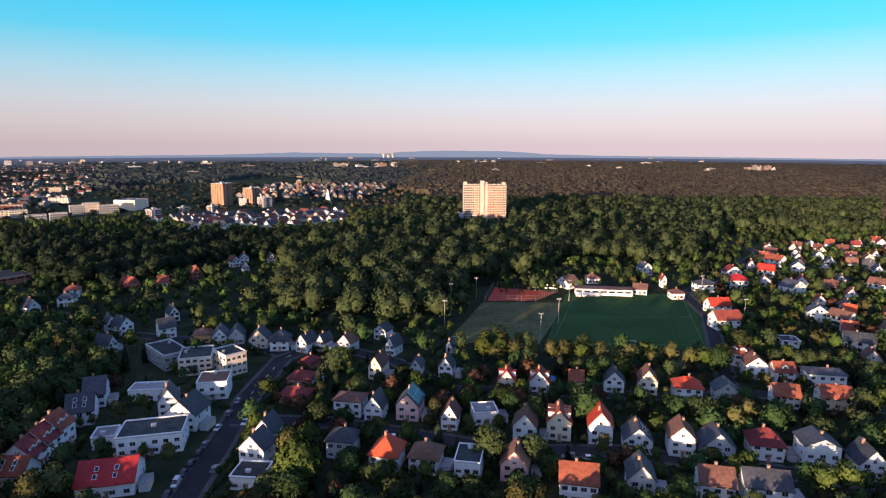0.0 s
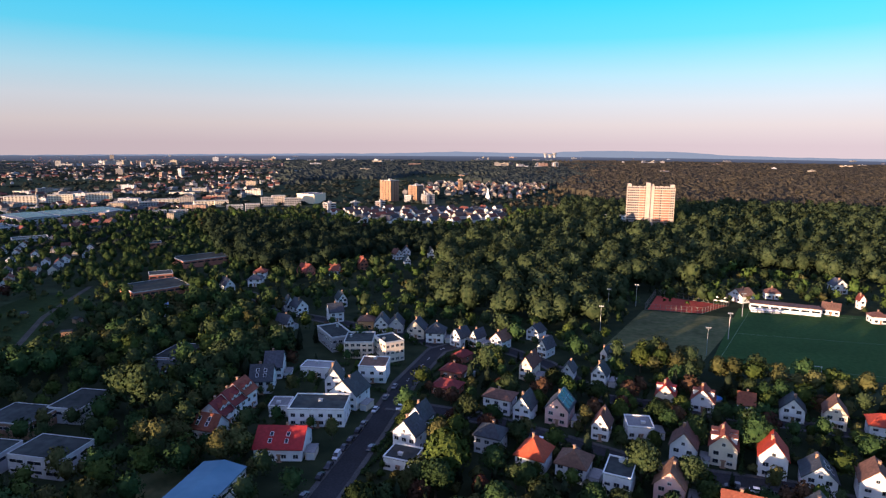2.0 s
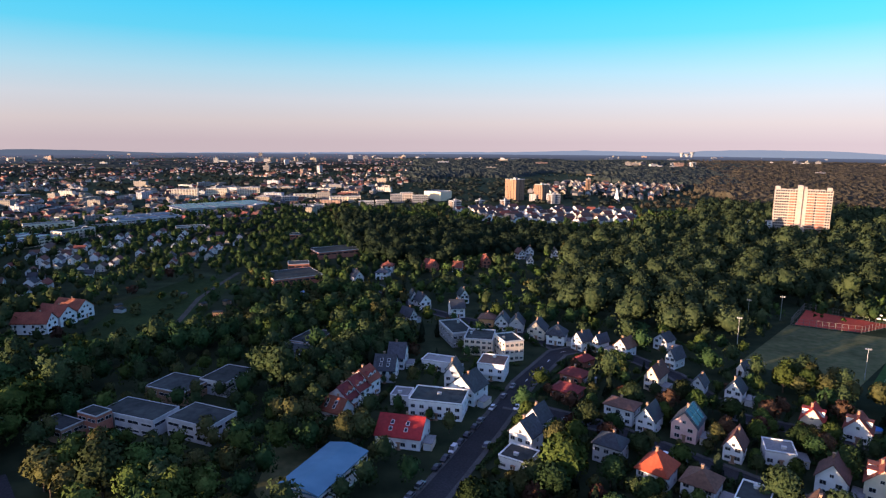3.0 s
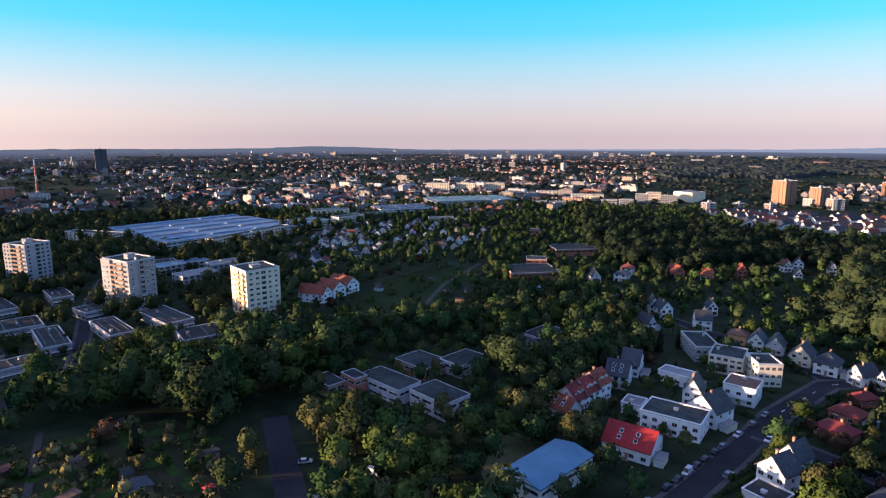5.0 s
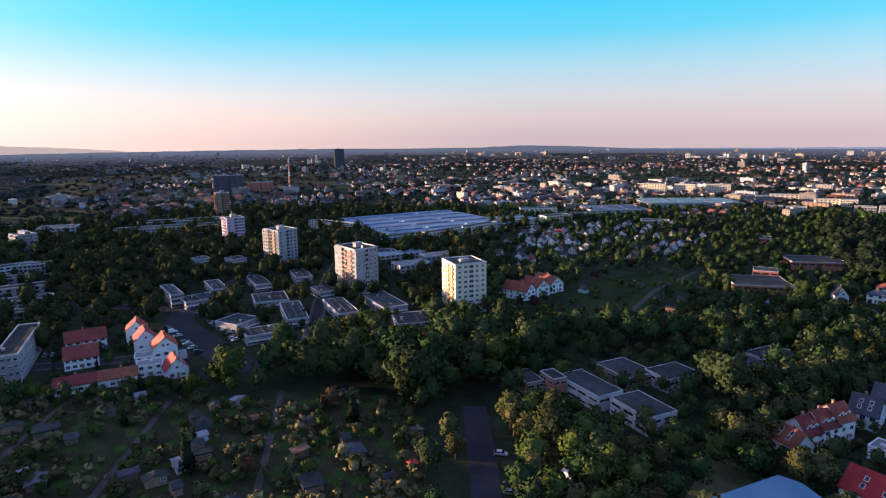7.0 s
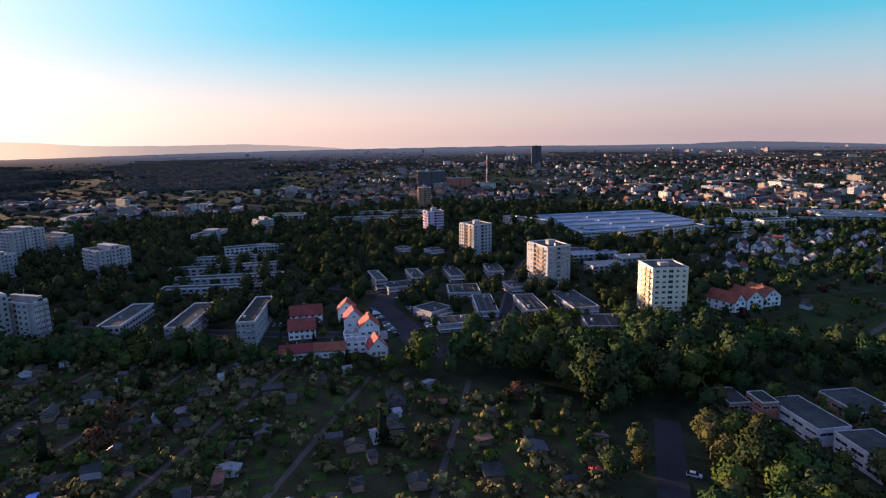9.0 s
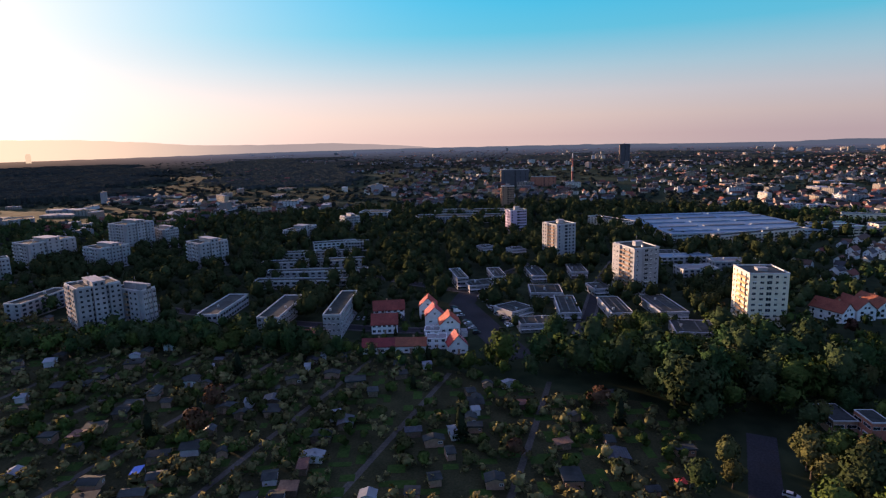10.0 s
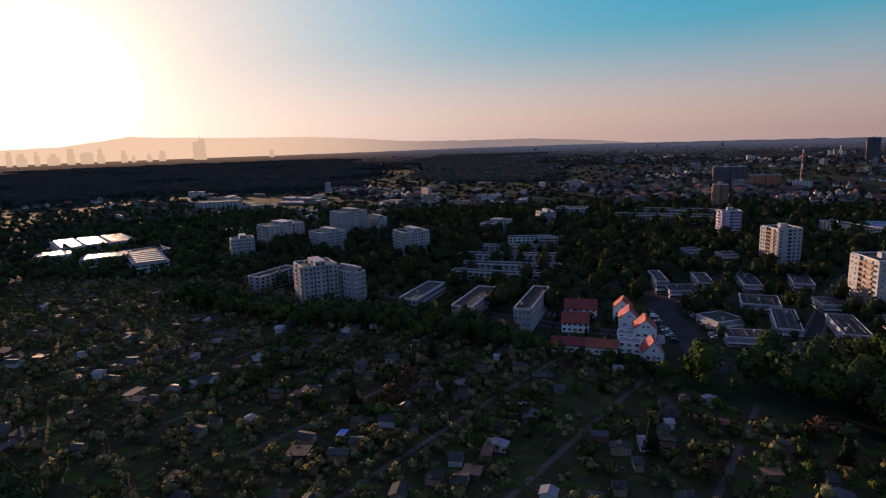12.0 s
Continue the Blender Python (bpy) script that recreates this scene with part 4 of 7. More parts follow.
def plain(name, yaw0, yaw1, radii, material, label):
    """The flat land near the horizon."""
    yaws, pts = np.linspace(radians(yaw0), radians(yaw1), 120), []
    for r, z in radii:
        pts += [(-math.sin(a) * r, math.cos(a) * r, z) for a in yaws]
    n = len(yaws)
    return setting(name, Shape().add(pts, [(k * n + i, (k + 1) * n + i, (k + 1) * n + i + 1, k * n + i + 1) for k in range(len(radii) - 1) for i in range(n - 1)]), material, label, "distance")


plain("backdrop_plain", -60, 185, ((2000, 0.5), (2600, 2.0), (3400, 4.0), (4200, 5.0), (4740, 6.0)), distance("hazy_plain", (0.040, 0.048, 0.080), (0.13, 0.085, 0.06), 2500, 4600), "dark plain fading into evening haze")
hills("backdrop_hills", -60, 60, 4780, [(-60, 14), (-30, 16), (-14, 22), (-10, 30), (-6, 52), (0, 55), (4, 46), (5, 32), (9, 34), (14, 40), (20, 24), (40, 14), (60, 10)], distance("hazy_blue_hills", (0.078, 0.102, 0.165), (0.12, 0.11, 0.13)), "low blue hills in evening haze on the horizon", 2)
hills("backdrop_ridge", 40, 135, 4660, [(40, 6), (52, 12), (57, 30), (62, 40), (66, 26), (74, 22), (80, 28), (90, 26), (100, 24), (110, 20), (122, 10), (135, 4)], distance("hazy_ridge", (0.042, 0.052, 0.080), (0.12, 0.085, 0.075)), "dark wooded ridge on the horizon", 5)
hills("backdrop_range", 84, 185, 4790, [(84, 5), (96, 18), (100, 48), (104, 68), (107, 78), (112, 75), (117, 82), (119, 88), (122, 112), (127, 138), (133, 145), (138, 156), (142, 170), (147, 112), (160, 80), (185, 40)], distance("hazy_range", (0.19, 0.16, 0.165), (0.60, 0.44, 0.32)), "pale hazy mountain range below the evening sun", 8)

# ---- woods ----
MID = [crown(20 + i, 15 + 1.5 * (i % 3), 6.2, 2, 9, 190, 0.92, 2, False, 0.6) for i in range(6)]
MID += [crown(120 + i, 15 + 1.5 * (i % 3), 6.2, 2, 7, 74, 1.4, 1, False, 0.64) for i in range(6)]  # coarser, for trees far off
FAR = [crown(40 + i, 12, 6.5, 2, 3, 15, 2.8, 1, False, 0.72) for i in range(4)]
SMALL = [crown(80 + i, 3.2, 1.9, 0.3, 4, 22, 0.65, 1, False, 0.6) for i in range(4)]


def polar(yaw, r):
    return -math.sin(radians(yaw)) * r, math.cos(radians(yaw)) * r


PLOTS = [(-290.5, 246.1), (-267.5, 238.0), (-280.4, 258.8), (-320.2, 260.7), (-332.3, 223.6), (-325.1, 219.0), (-336.0, 255.5), (-296.5, 239.8), (-272.8, 248.8), (-356.6, 263.4)]
for x, y in PLOTS[:6]:  # small gardens along the meadow path
    taken(x, y, 3.5)
    in_sight(x, y, 3)


taken(-140.3, 90.7, 6)
in_sight(-140.3, 90.7, 4)
for x, y in ((-162.2, 49.3), (-156.6, -112.9), (46.9, 245.9)):
    taken(x, y, 3)
    in_sight(x, y, 2)


# ---- houses ----
house(-112.4, 289.2, 15, 6.9, 10, 5, 4, "gable", "white", "dark", 2)
house(-91.5, 284.5, 6, 9.0, 10, 5, 4.5, "gable", "cream", "dark", 2)
house(-80.2, 281.1, 6, 9.0, 10, 5, 4.5, "hip", "white", "dark", 2)
house(-68.8, 279.1, -26, 7.1, 8.4, 5, 4.0, "gable", "white", "dark", 2)
house(-60.0, 280.9, -26, 4.0, 7.6, 5, 3.5, "gable", "white", "dark", 2)
house(-48.2, 279.6, -22, 7.1, 8.4, 5, 3.7, "gable", "white", "brown", 2)
house(-32.7, 298.7, -24, 7.2, 7.6, 5, 3.1, "gable", "white", "dark", 2)
house(-25.4, 274.9, -25, 4.8, 8.4, 5, 4.0, "gable", "white", "dark", 2)
house(-29.3, 245.1, -12, 5.7, 11.8, 6, 4.4, "gable", "cream", "brown", 2, "balcony")
house(-12.0, 249.8, -9, 5.2, 7.6, 4, 3.5, "gable", "white", "dark", 2)
house(1.1, 247.2, -12, 6.2, 7.6, 5, 4.0, "gable", "white", "dark", 2)
house(3.1, 279.4, -24, 3.3, 5.0, 3.5, 2.6, "gable", "white", "dark", 1)
house(-35.5, 209.4, -10, 10.6, 8.4, 6, 1.9, "hip", "white", "brown", 3)
house(-25.5, 205.4, -11, 6.5, 9.2, 5.5, 4.0, "gable", "white", "dark", 2)
house(-13.0, 206.1, -10, 8.4, 10.9, 6, 4.4, "gable", "pink", "dark", 2, "solar")
house(-18.5, 170.3, -13, 8.8, 10.1, 5.5, 4.8, "hip", "white", "red", 3, "balcony")
house(-6.0, 169.8, -12, 9.1, 9.2, 5, 3.5, "hip", "white", "brown", 3)
house(-33.2, 178.8, -9, 8.8, 8.4, 6, 3.1, "hip", "grey", "dark", 3)
house(-59.7, 185.4, -10, 6.8, 7.6, 6, 4.4, "gable", "white", "dark", 2)
house(-59.7, 173.1, -12, 8.5, 7.6, 6.5, 4.4, "gable", "white", "dark", 3)
house(-57.6, 160.8, -5, 9.7, 9, 4, 0.3, "flat", "white", "felt", 3)
house(-62.2, 257.1, -25, 6.0, 7.6, 3.2, 2.6, "hip", "brick", "rust", 2)
house(-60.5, 237.6, -10, 9.8, 8.4, 3.2, 2.6, "hip", "brick", "rust", 2)
house(-58.9, 220.1, -10, 10.8, 8.4, 3.2, 2.6, "hip", "brick", "rust", 3)
house(-91.4, 224.2, 11, 11.6, 12, 7, 0.3, "flat", "white", "brown", 3, "balcony")
house(-102.0, 208.9, 18, 6.7, 9, 6, 5, "gable", "white", "dark", 2)
house(-92.8, 197.9, -6, 11.6, 11, 6, 5, "gable", "white", "dark", 3, "balcony")
house(-95.5, 181.3, 14, 20.0, 13, 6.5, 0.3, "flat", "white", "felt", 6)
house(-116.8, 222.4, 7, 13.5, 8, 4.5, 0.3, "flat", "white", "gravel", 4)
house(-112.7, 184.8, 15, 7.2, 8, 4, 0.3, "flat", "white", "gravel", 2)
house(-133.6, 216.2, 21, 7.4, 12, 5.5, 5, "eaves", "white", "dark", 3)
house(-130.1, 201.1, 22, 8.7, 11, 5.5, 5, "eaves", "white", "dark", 3, "skylight")
house(15.9, 202.9, 7, 8.7, 9, 4.5, 0.3, "flat", "white", "gravel", 3)
house(2.3, 198.8, -9, 5.8, 8.4, 5, 4.4, "gable", "white", "brown", 2)
house(27.8, 189.9, -13, 7.8, 9.2, 6, 4.4, "gable", "white", "brown", 2)
house(39.9, 191.6, -11, 8.1, 9.2, 6.5, 4.4, "gable", "cream", "rust", 2, "dormer")
house(53.3, 188.2, -11, 7.9, 9.2, 7, 4.8, "gable", "white", "red", 2)
house(64.2, 182.1, -10, 8.9, 9.2, 5, 4.0, "gable", "white", "dark", 2, "skylight")
house(77.9, 180.6, -13, 8.1, 9.2, 6.5, 4.0, "gable", "white", "brown", 2)
house(88.6, 177.9, -10, 9.8, 9.2, 5, 4.4, "gable", "grey", "dark", 2)
house(104.6, 178.2, -13, 9.9, 9.2, 5, 4.4, "hip", "white", "rust", 3)
house(118.8, 173.1, -10, 10.4, 9.2, 7.5, 2.6, "gable", "white", "dark", 3)
house(130.7, 167.2, -9, 7.9, 9.2, 5, 4.4, "gable", "white", "dark", 2)
house(7.3, 164.2, -10, 7.8, 11, 7, 0.3, "flat", "white", "felt", 3)
house(21.5, 165.6, -12, 8.2, 9.2, 5.5, 4.4, "gable", "pink", "brown", 2)
house(38.6, 154.9, -10, 10.5, 9.2, 6, 4.0, "eaves", "white", "rust", 4, "balcony")
house(57.1, 157.2, -11, 7.5, 9.2, 6, 4.0, "gable", "grey", "dark", 2)
house(77.4, 154.1, -13, 9.2, 9.2, 6, 3.5, "eaves", "white", "brown", 3)
house(91.5, 153.4, -11, 12.1, 9.2, 5.5, 3.5, "eaves", "white", "dark", 3)
house(26.3, 233.4, -10, 7.0, 7.6, 4.5, 4.4, "gable", "cream", "red", 2, "dormer")
house(39.5, 232.1, -13, 8.0, 7.6, 4.5, 4.4, "gable", "white", "rust", 2, "dormer")
house(55.2, 234.3, -11, 5.6, 7.6, 4, 3.5, "eaves", "white", "rust", 2)
house(70.2, 231.9, -12, 7.9, 7.6, 5, 4.0, "gable", "white", "dark", 2, "balcony")
house(83.4, 229.9, -13, 7.1, 8.4, 6, 4.4, "gable", "cream", "brown", 2, "balcony")
house(97.2, 223.4, -12, 10.6, 8.4, 5.5, 3.5, "hip", "white", "red", 3, "balcony")
house(112.4, 223.1, -11, 9.0, 7.6, 4.5, 3.5, "gable", "grey", "dark", 2)
house(135.4, 262.0, -34, 9.5, 10, 6, 3.4, "hip", "white", "rust", 3, "dormer")
house(136.2, 246.5, -12, 8.6, 9, 6.5, 3.4, "gable", "white", "brown", 2, "balcony")
house(146.2, 242.0, -8, 8.0, 9, 5, 3.2, "eaves", "white", "rust", 2, "dormer")
house(157.6, 316.4, 5, 14.3, 11, 6, 4, "eaves", "white", "rust", 3)
house(167.9, 349.4, 6, 13.0, 9, 5, 4, "eaves", "white", "red", 3)
house(183.1, 402.1, 8, 13.4, 10, 5.5, 3, "hip", "white", "dark", 3)
house(160.6, 236.8, -9, 14.8, 8.4, 6, 1.8, "hip", "white", "dark", 4)
house(132.9, 217.3, -13, 9.1, 8.4, 5, 3.5, "eaves", "white", "rust", 4)
house(151.4, 215.8, -11, 10.9, 8.4, 5, 3.5, "eaves", "cream", "rust", 3)
house(171.5, 282.7, -10, 9.1, 9, 5, 0.3, "flat", "white", "felt", 2)
house(210.2, 413.4, 0, 12.9, 10, 6, 4, "hip", "white", "red", 3)
house(223.4, 448.9, 1, 12.2, 9, 5, 4, "gable", "white", "rust", 2)
house(216.3, 332.8, -24, 11.2, 10, 5.5, 4, "gable", "white", "dark", 2)
house(204.3, 280.8, -26, 12.9, 10.1, 5.5, 3.5, "eaves", "white", "dark", 3)
house(241.4, 395.0, 26, 15.4, 10, 6, 4, "gable", "white", "dark", 2)
house(221.9, 326.0, -67, 12.2, 10, 5.5, 3, "eaves", "white", "brown", 4)
house(300.6, 404.9, -51, 10.9, 10, 6, 3.5, "eaves", "white", "brown", 3)
house(-176.6, 308.1, 42, 4.7, 8, 6, 4, "gable", "white", "dark", 2)
house(-167.0, 304.8, 57, 7.3, 9, 6, 4, "gable", "white", "dark", 2)
house(-143.2, 300.4, 38, 8.0, 9, 6, 4, "eaves", "white", "dark", 2)
house(-153.2, 330.4, 39, 5.5, 9, 5, 4, "gable", "white", "dark", 2)
house(-122.5, 292.4, 13, 8.3, 9, 4.5, 2.5, "hip", "orange", "brown", 2)
house(-104.5, 290.8, 14, 7.6, 10, 4.5, 4, "gable", "grey", "dark", 2)
house(-159.6, 277.5, 71, 5.3, 9, 5, 4, "gable", "white", "dark", 2)
house(-183.4, 437.1, 39, 6.5, 9, 6, 4, "gable", "brick", "rust", 2)
house(-171.2, 486.6, 51, 6.4, 8, 5, 4, "gable", "white", "brown", 2)
house(-169.2, 500.5, 22, 7.3, 8, 5, 4, "gable", "white", "dark", 2)
house(-154.4, 460.1, 28, 4.7, 8, 5, 4, "gable", "white", "dark", 2)
house(-145.5, 500.8, 29, 5.3, 8, 5, 4, "gable", "white", "dark", 2)
house(-214.8, 406.6, 76, 10.7, 9, 4, 5, "gable", "brick", "rust", 2)
house(-197.6, 411.1, 14, 7.3, 9, 4, 4, "eaves", "white", "rust", 2)
house(-244.5, 347.1, 52, 6.5, 14, 4, 4, "gable", "white", "dark", 2)
house(-235.4, 362.1, 18, 9.3, 9, 5, 3, "hip", "white", "dark", 2)
house(-245.0, 384.0, 21, 9.0, 9, 5, 3, "hip", "white", "rust", 2)
house(84.8, 414.8, -53, 11.0, 11, 4.5, 4.0, "gable", "white", "brown", 2)
house(110.5, 428.4, 1, 9.1, 8, 4, 3, "hip", "white", "brown", 2)
house(159.4, 457.1, 15, 9.0, 8, 6, 4, "gable", "white", "dark", 2)
house(157.8, 416.4, 2, 3.2, 6, 6, 3, "gable", "white", "rust", 1)
house(155.1, 383.1, 1, 8.2, 8, 4, 2.5, "hip", "white", "brown", 2)
house(248.8, 452.1, -32, 11.6, 10, 5.5, 4, "eaves", "white", "red", 3)
house(277.6, 496.5, -63, 14.2, 10, 5.5, 4, "eaves", "white", "rust", 3)
house(281.0, 464.5, -26, 9.7, 10, 5.5, 4, "gable", "white", "dark", 2)
house(-126.3, 174.4, 92, 7.3, 10, 5.0, 4.2, "eaves", "white", "rust", 2, "dormer", group="stepped terrace of houses")
house(-126.1, 181.2, 90, 7.3, 10, 6.0, 4.2, "eaves", "white", "rust", 2, "dormer", group="stepped terrace of houses")
house(-126.2, 188.6, 92, 7.7, 10, 7.0, 4.2, "eaves", "white", "rust", 2, "dormer", group="stepped terrace of houses")
house(-96.5, 156.6, 14, 15.3, 14, 4.2, 4.4, "eaves", "white", "red", 4, "skylight")
house(-128.8, 161.9, -1, 10.7, 8, 4, 4, "eaves", "white", "rust", 2, "skylight")
house(-321.4, 176.9, 120, 10.1, 18, 6, 4.5, "gable", "white", "rust", 2, group="red-roofed houses by the meadow")
house(-325.8, 188.2, 99, 10.4, 18, 6, 4.5, "gable", "white", "rust", 2, group="red-roofed houses by the meadow")
house(-330.6, 201.1, 103, 11.1, 18, 6, 4.5, "gable", "white", "rust", 2, group="red-roofed houses by the meadow")
house(-320.8, -44.6, 95, 9.5, 10, 7.5, 4.5, "gable", "white", "red", 2, group="white gabled houses by the car park")
house(-303.4, -38.5, 102, 9.3, 10, 7.5, 4.5, "gable", "white", "red", 2, group="white gabled houses by the car park")
house(-288.6, -29.0, 101, 10.0, 11, 7.5, 4.5, "gable", "white", "red", 3, group="white gabled houses by the car park")
house(-266.8, -23.1, 105, 9.1, 9, 4, 5, "gable", "white", "red", 2, "skylight", group="white gabled houses by the car park")
house(-294.0, -63.9, 100, 13.4, 14, 5, 4, "eaves", "white", "rust", 5, group="white gabled houses by the car park")
house(-320.7, -66.7, 103, 17.3, 12, 5, 4, "eaves", "white", "rust", 5, group="white gabled houses by the car park")
house(-264.6, -60.9, 99, 14.8, 10, 3.5, 2.5, "eaves", "white", "rust", 4, group="white gabled houses by the car park")
house(-266.6, -46.0, 96, 14.8, 10, 3.5, 2.5, "eaves", "white", "rust", 4, group="white gabled houses by the car park")
house(-276.2, -98.8, 89, 15.0, 10, 3.5, 2.5, "eaves", "white", "rust", 4, group="white gabled houses by the car park")
house(-284.0, -37.6, 95, 7.6, 8, 5, 0.3, "flat", "white", "gravel", 2, group="white gabled houses by the car park")
house(-272.4, -34.2, 96, 10.0, 8, 5, 0.3, "flat", "white", "gravel", 3, group="white gabled houses by the car park")
house(133.8, 395.9, -20, 9.2, 12, 3.5, 3, "eaves", "white", "brown", 3)

# ---- blocks of flats, schools and halls ----
slab_block(-308.4, 121.1, 91, 19.4, 21.1, 29.0, "cream", cols=6, side_cols=3, balconies=2)
slab_block(-375.7, 77.7, 109, 17.8, 24.0, 29.3, "white", cols=5, side_cols=5, balconies=1)
slab_block(-489.5, 39.4, 120, 19.1, 18.7, 27.9, "white", cols=5, side_cols=4, balconies=1)
slab_block(-587.4, 2.2, 105, 16.9, 12.6, 28.1, "lilac", cols=4, side_cols=3)
slab_block(-820.4, -7.8, 94, 17.0, 11.5, 32.7, "brown", cols=4, side_cols=2)
slab_block(-285.0, -227.0, -218, 21.6, 21.6, 25.0, "white", cols=6, side_cols=2, balconies=1)
slab_block(-298.9, -199.6, 162, 8.2, 23.0, 20.8, "white", cols=5, side_cols=3, balconies=1)
slab_block(-444.6, -390.5, -201, 38.0, 24.0, 21.0, "white", cols=6, side_cols=3)
slab_block(-441.9, -326.4, -203, 24.6, 24.0, 17.6, "white", cols=5, side_cols=3)
slab_block(-506.5, -346.0, -199, 28.9, 24.0, 27.8, "white", cols=5, side_cols=3)
slab_block(-533.6, -325.5, 151, 13.5, 24.0, 19.0, "white", cols=4, side_cols=3)
slab_block(-446.2, -243.3, -214, 23.2, 23.2, 20.7, "white", cols=5, side_cols=3)
slab_block(-388.0, -383.1, 139, 18.7, 13.3, 18.2, "white", cols=5, side_cols=2)
slab_block(-306.4, -280.2, 178, 38.0, 11.0, 10.3, "white", cols=8, side_cols=2, head=False)
slab_block(-561.6, -207.1, 168, 40.0, 14.0, 13.3, "white", cols=8, side_cols=3)
slab_block(-649.6, -180.0, -232, 16.5, 16.5, 14.7, "white", cols=5, side_cols=2)
slab_block(-284.8, -84.6, -176, 48.5, 8.9, 12.6, "white", cols=12, side_cols=4, head=False)
slab_block(-293.1, -120.4, -178, 46.0, 12.0, 8.2, "white", cols=12, side_cols=4, head=False)
slab_block(-303.0, -159.6, -178, 44.0, 12.0, 6.4, "white", cols=12, side_cols=4, head=False)
slab_block(-384.0, -173.5, 93, 68.8, 9.0, 5.5, "white", cols=16, side_cols=2, head=False, group="parallel rows of terraced flats")
slab_block(-410.9, -176.3, 97, 74.2, 10.1, 5.5, "white", cols=16, side_cols=2, head=False, group="parallel rows of terraced flats")
slab_block(-442.9, -192.8, 102, 82.1, 11.0, 5.5, "white", cols=16, side_cols=2, head=False, group="parallel rows of terraced flats")
slab_block(-480.9, -198.5, 100, 71.8, 11.0, 5.5, "white", cols=16, side_cols=2, head=False, group="parallel rows of terraced flats")
slab_block(-517.5, -174.3, -247, 39.2, 12.0, 7.6, "grey", cols=10, side_cols=2, head=False)
slab_block(-524.4, -147.3, 97, 21.6, 9.6, 8.2, "white", cols=8, side_cols=2, head=False)
slab_block(-697.2, -108.8, 93, 105.9, 24.0, 7.7, "white", cols=30, side_cols=2, head=False)
slab_block(-748.9, -92.1, 92, 89.0, 24.0, 8.0, "white", cols=24, side_cols=2, head=False)
slab_block(-716.6, -181.7, 90, 35.4, 24.0, 11.5, "white", cols=8, side_cols=2, head=False)
slab_block(-319.4, 2.4, 131, 16.0, 16.0, 4.8, "white", cols=4, side_cols=3, head=False, group="flat-roofed terraces", name="terraced_house", label="white flat-roofed terraced house with a dark felt roof")
slab_block(-319.0, 28.2, 91, 11.5, 36.7, 4.8, "white", cols=4, side_cols=3, head=False, group="flat-roofed terraces", name="terraced_house", label="white flat-roofed terraced house with a dark felt roof")
slab_block(-319.0, 55.9, 95, 11.8, 34.2, 4.8, "white", cols=4, side_cols=3, head=False, group="flat-roofed terraces", name="terraced_house", label="white flat-roofed terraced house with a dark felt roof")
slab_block(-321.3, 82.2, 98, 15.0, 36.5, 4.8, "white", cols=4, side_cols=3, head=False, group="flat-roofed terraces", name="terraced_house", label="white flat-roofed terraced house with a dark felt roof")
slab_block(-407.2, 16.8, 99, 10.2, 31.8, 4.8, "white", cols=4, side_cols=3, head=False, group="flat-roofed terraces", name="terraced_house", label="white flat-roofed terraced house with a dark felt roof")
slab_block(-419.2, 44.6, 93, 11.5, 27.0, 4.8, "white", cols=4, side_cols=3, head=False, group="flat-roofed terraces", name="terraced_house", label="white flat-roofed terraced house with a dark felt roof")
slab_block(-404.7, -9.5, 102, 9.1, 28.8, 4.8, "white", cols=4, side_cols=3, head=False, group="flat-roofed terraces", name="terraced_house", label="white flat-roofed terraced house with a dark felt roof")
slab_block(-385.8, -33.2, 106, 7.3, 30.1, 8.2, "white", cols=4, side_cols=3, head=False, group="flat-roofed terraces", name="terraced_house", label="white flat-roofed terraced house with a dark felt roof")
slab_block(-360.9, 14.0, 92, 19.7, 22.0, 4.8, "white", cols=4, side_cols=3, head=False, group="flat-roofed terraces", name="terraced_house", label="white flat-roofed terraced house with a dark felt roof")
slab_block(-504.3, 4.6, 119, 12.6, 12.6, 4.8, "white", cols=4, side_cols=3, head=False, group="flat-roofed terraces", name="terraced_house", label="white flat-roofed terraced house with a dark felt roof")
slab_block(-515.5, -21.5, -238, 11.8, 11.8, 4.8, "white", cols=4, side_cols=3, head=False, group="flat-roofed terraces", name="terraced_house", label="white flat-roofed terraced house with a dark felt roof")
slab_block(-371.1, 54.0, 103, 12.9, 16.3, 4.8, "white", cols=4, side_cols=3, head=False, group="flat-roofed terraces", name="terraced_house", label="white flat-roofed terraced house with a dark felt roof")
slab_block(-288.6, 81.1, 85, 24.0, 20.6, 4.8, "white", cols=4, side_cols=3, head=False, group="flat-roofed terraces", name="terraced_house", label="white flat-roofed terraced house with a dark felt roof")
slab_block(-297.7, 6.6, 100, 18.8, 13.1, 4.8, "white", cols=4, side_cols=3, head=False, group="flat-roofed terraces", name="terraced_house", label="white flat-roofed terraced house with a dark felt roof")
slab_block(-424.0, 122.0, 100, 26.0, 16.0, 5.2, "white", roof="gravel", cols=6, side_cols=3, head=False)
slab_block(-445.0, 150.0, 96, 34.0, 14.0, 6.5, "white", roof="gravel", cols=8, side_cols=3, head=False)
slab_block(-468.0, 118.0, 98, 40.0, 14.0, 5.2, "white", roof="metal", cols=9, side_cols=3, head=False)
slab_block(-485.9, 118.6, 84, 18.1, 18.1, 4.8, "white", cols=4, side_cols=3, head=False, group="flat-roofed terraces", name="terraced_house", label="white flat-roofed terraced house with a dark felt roof")
slab_block(-377.8, -24.6, 110, 18.7, 15.3, 4.8, "white", cols=4, side_cols=3, head=False, group="flat-roofed terraces", name="terraced_house", label="white flat-roofed terraced house with a dark felt roof")
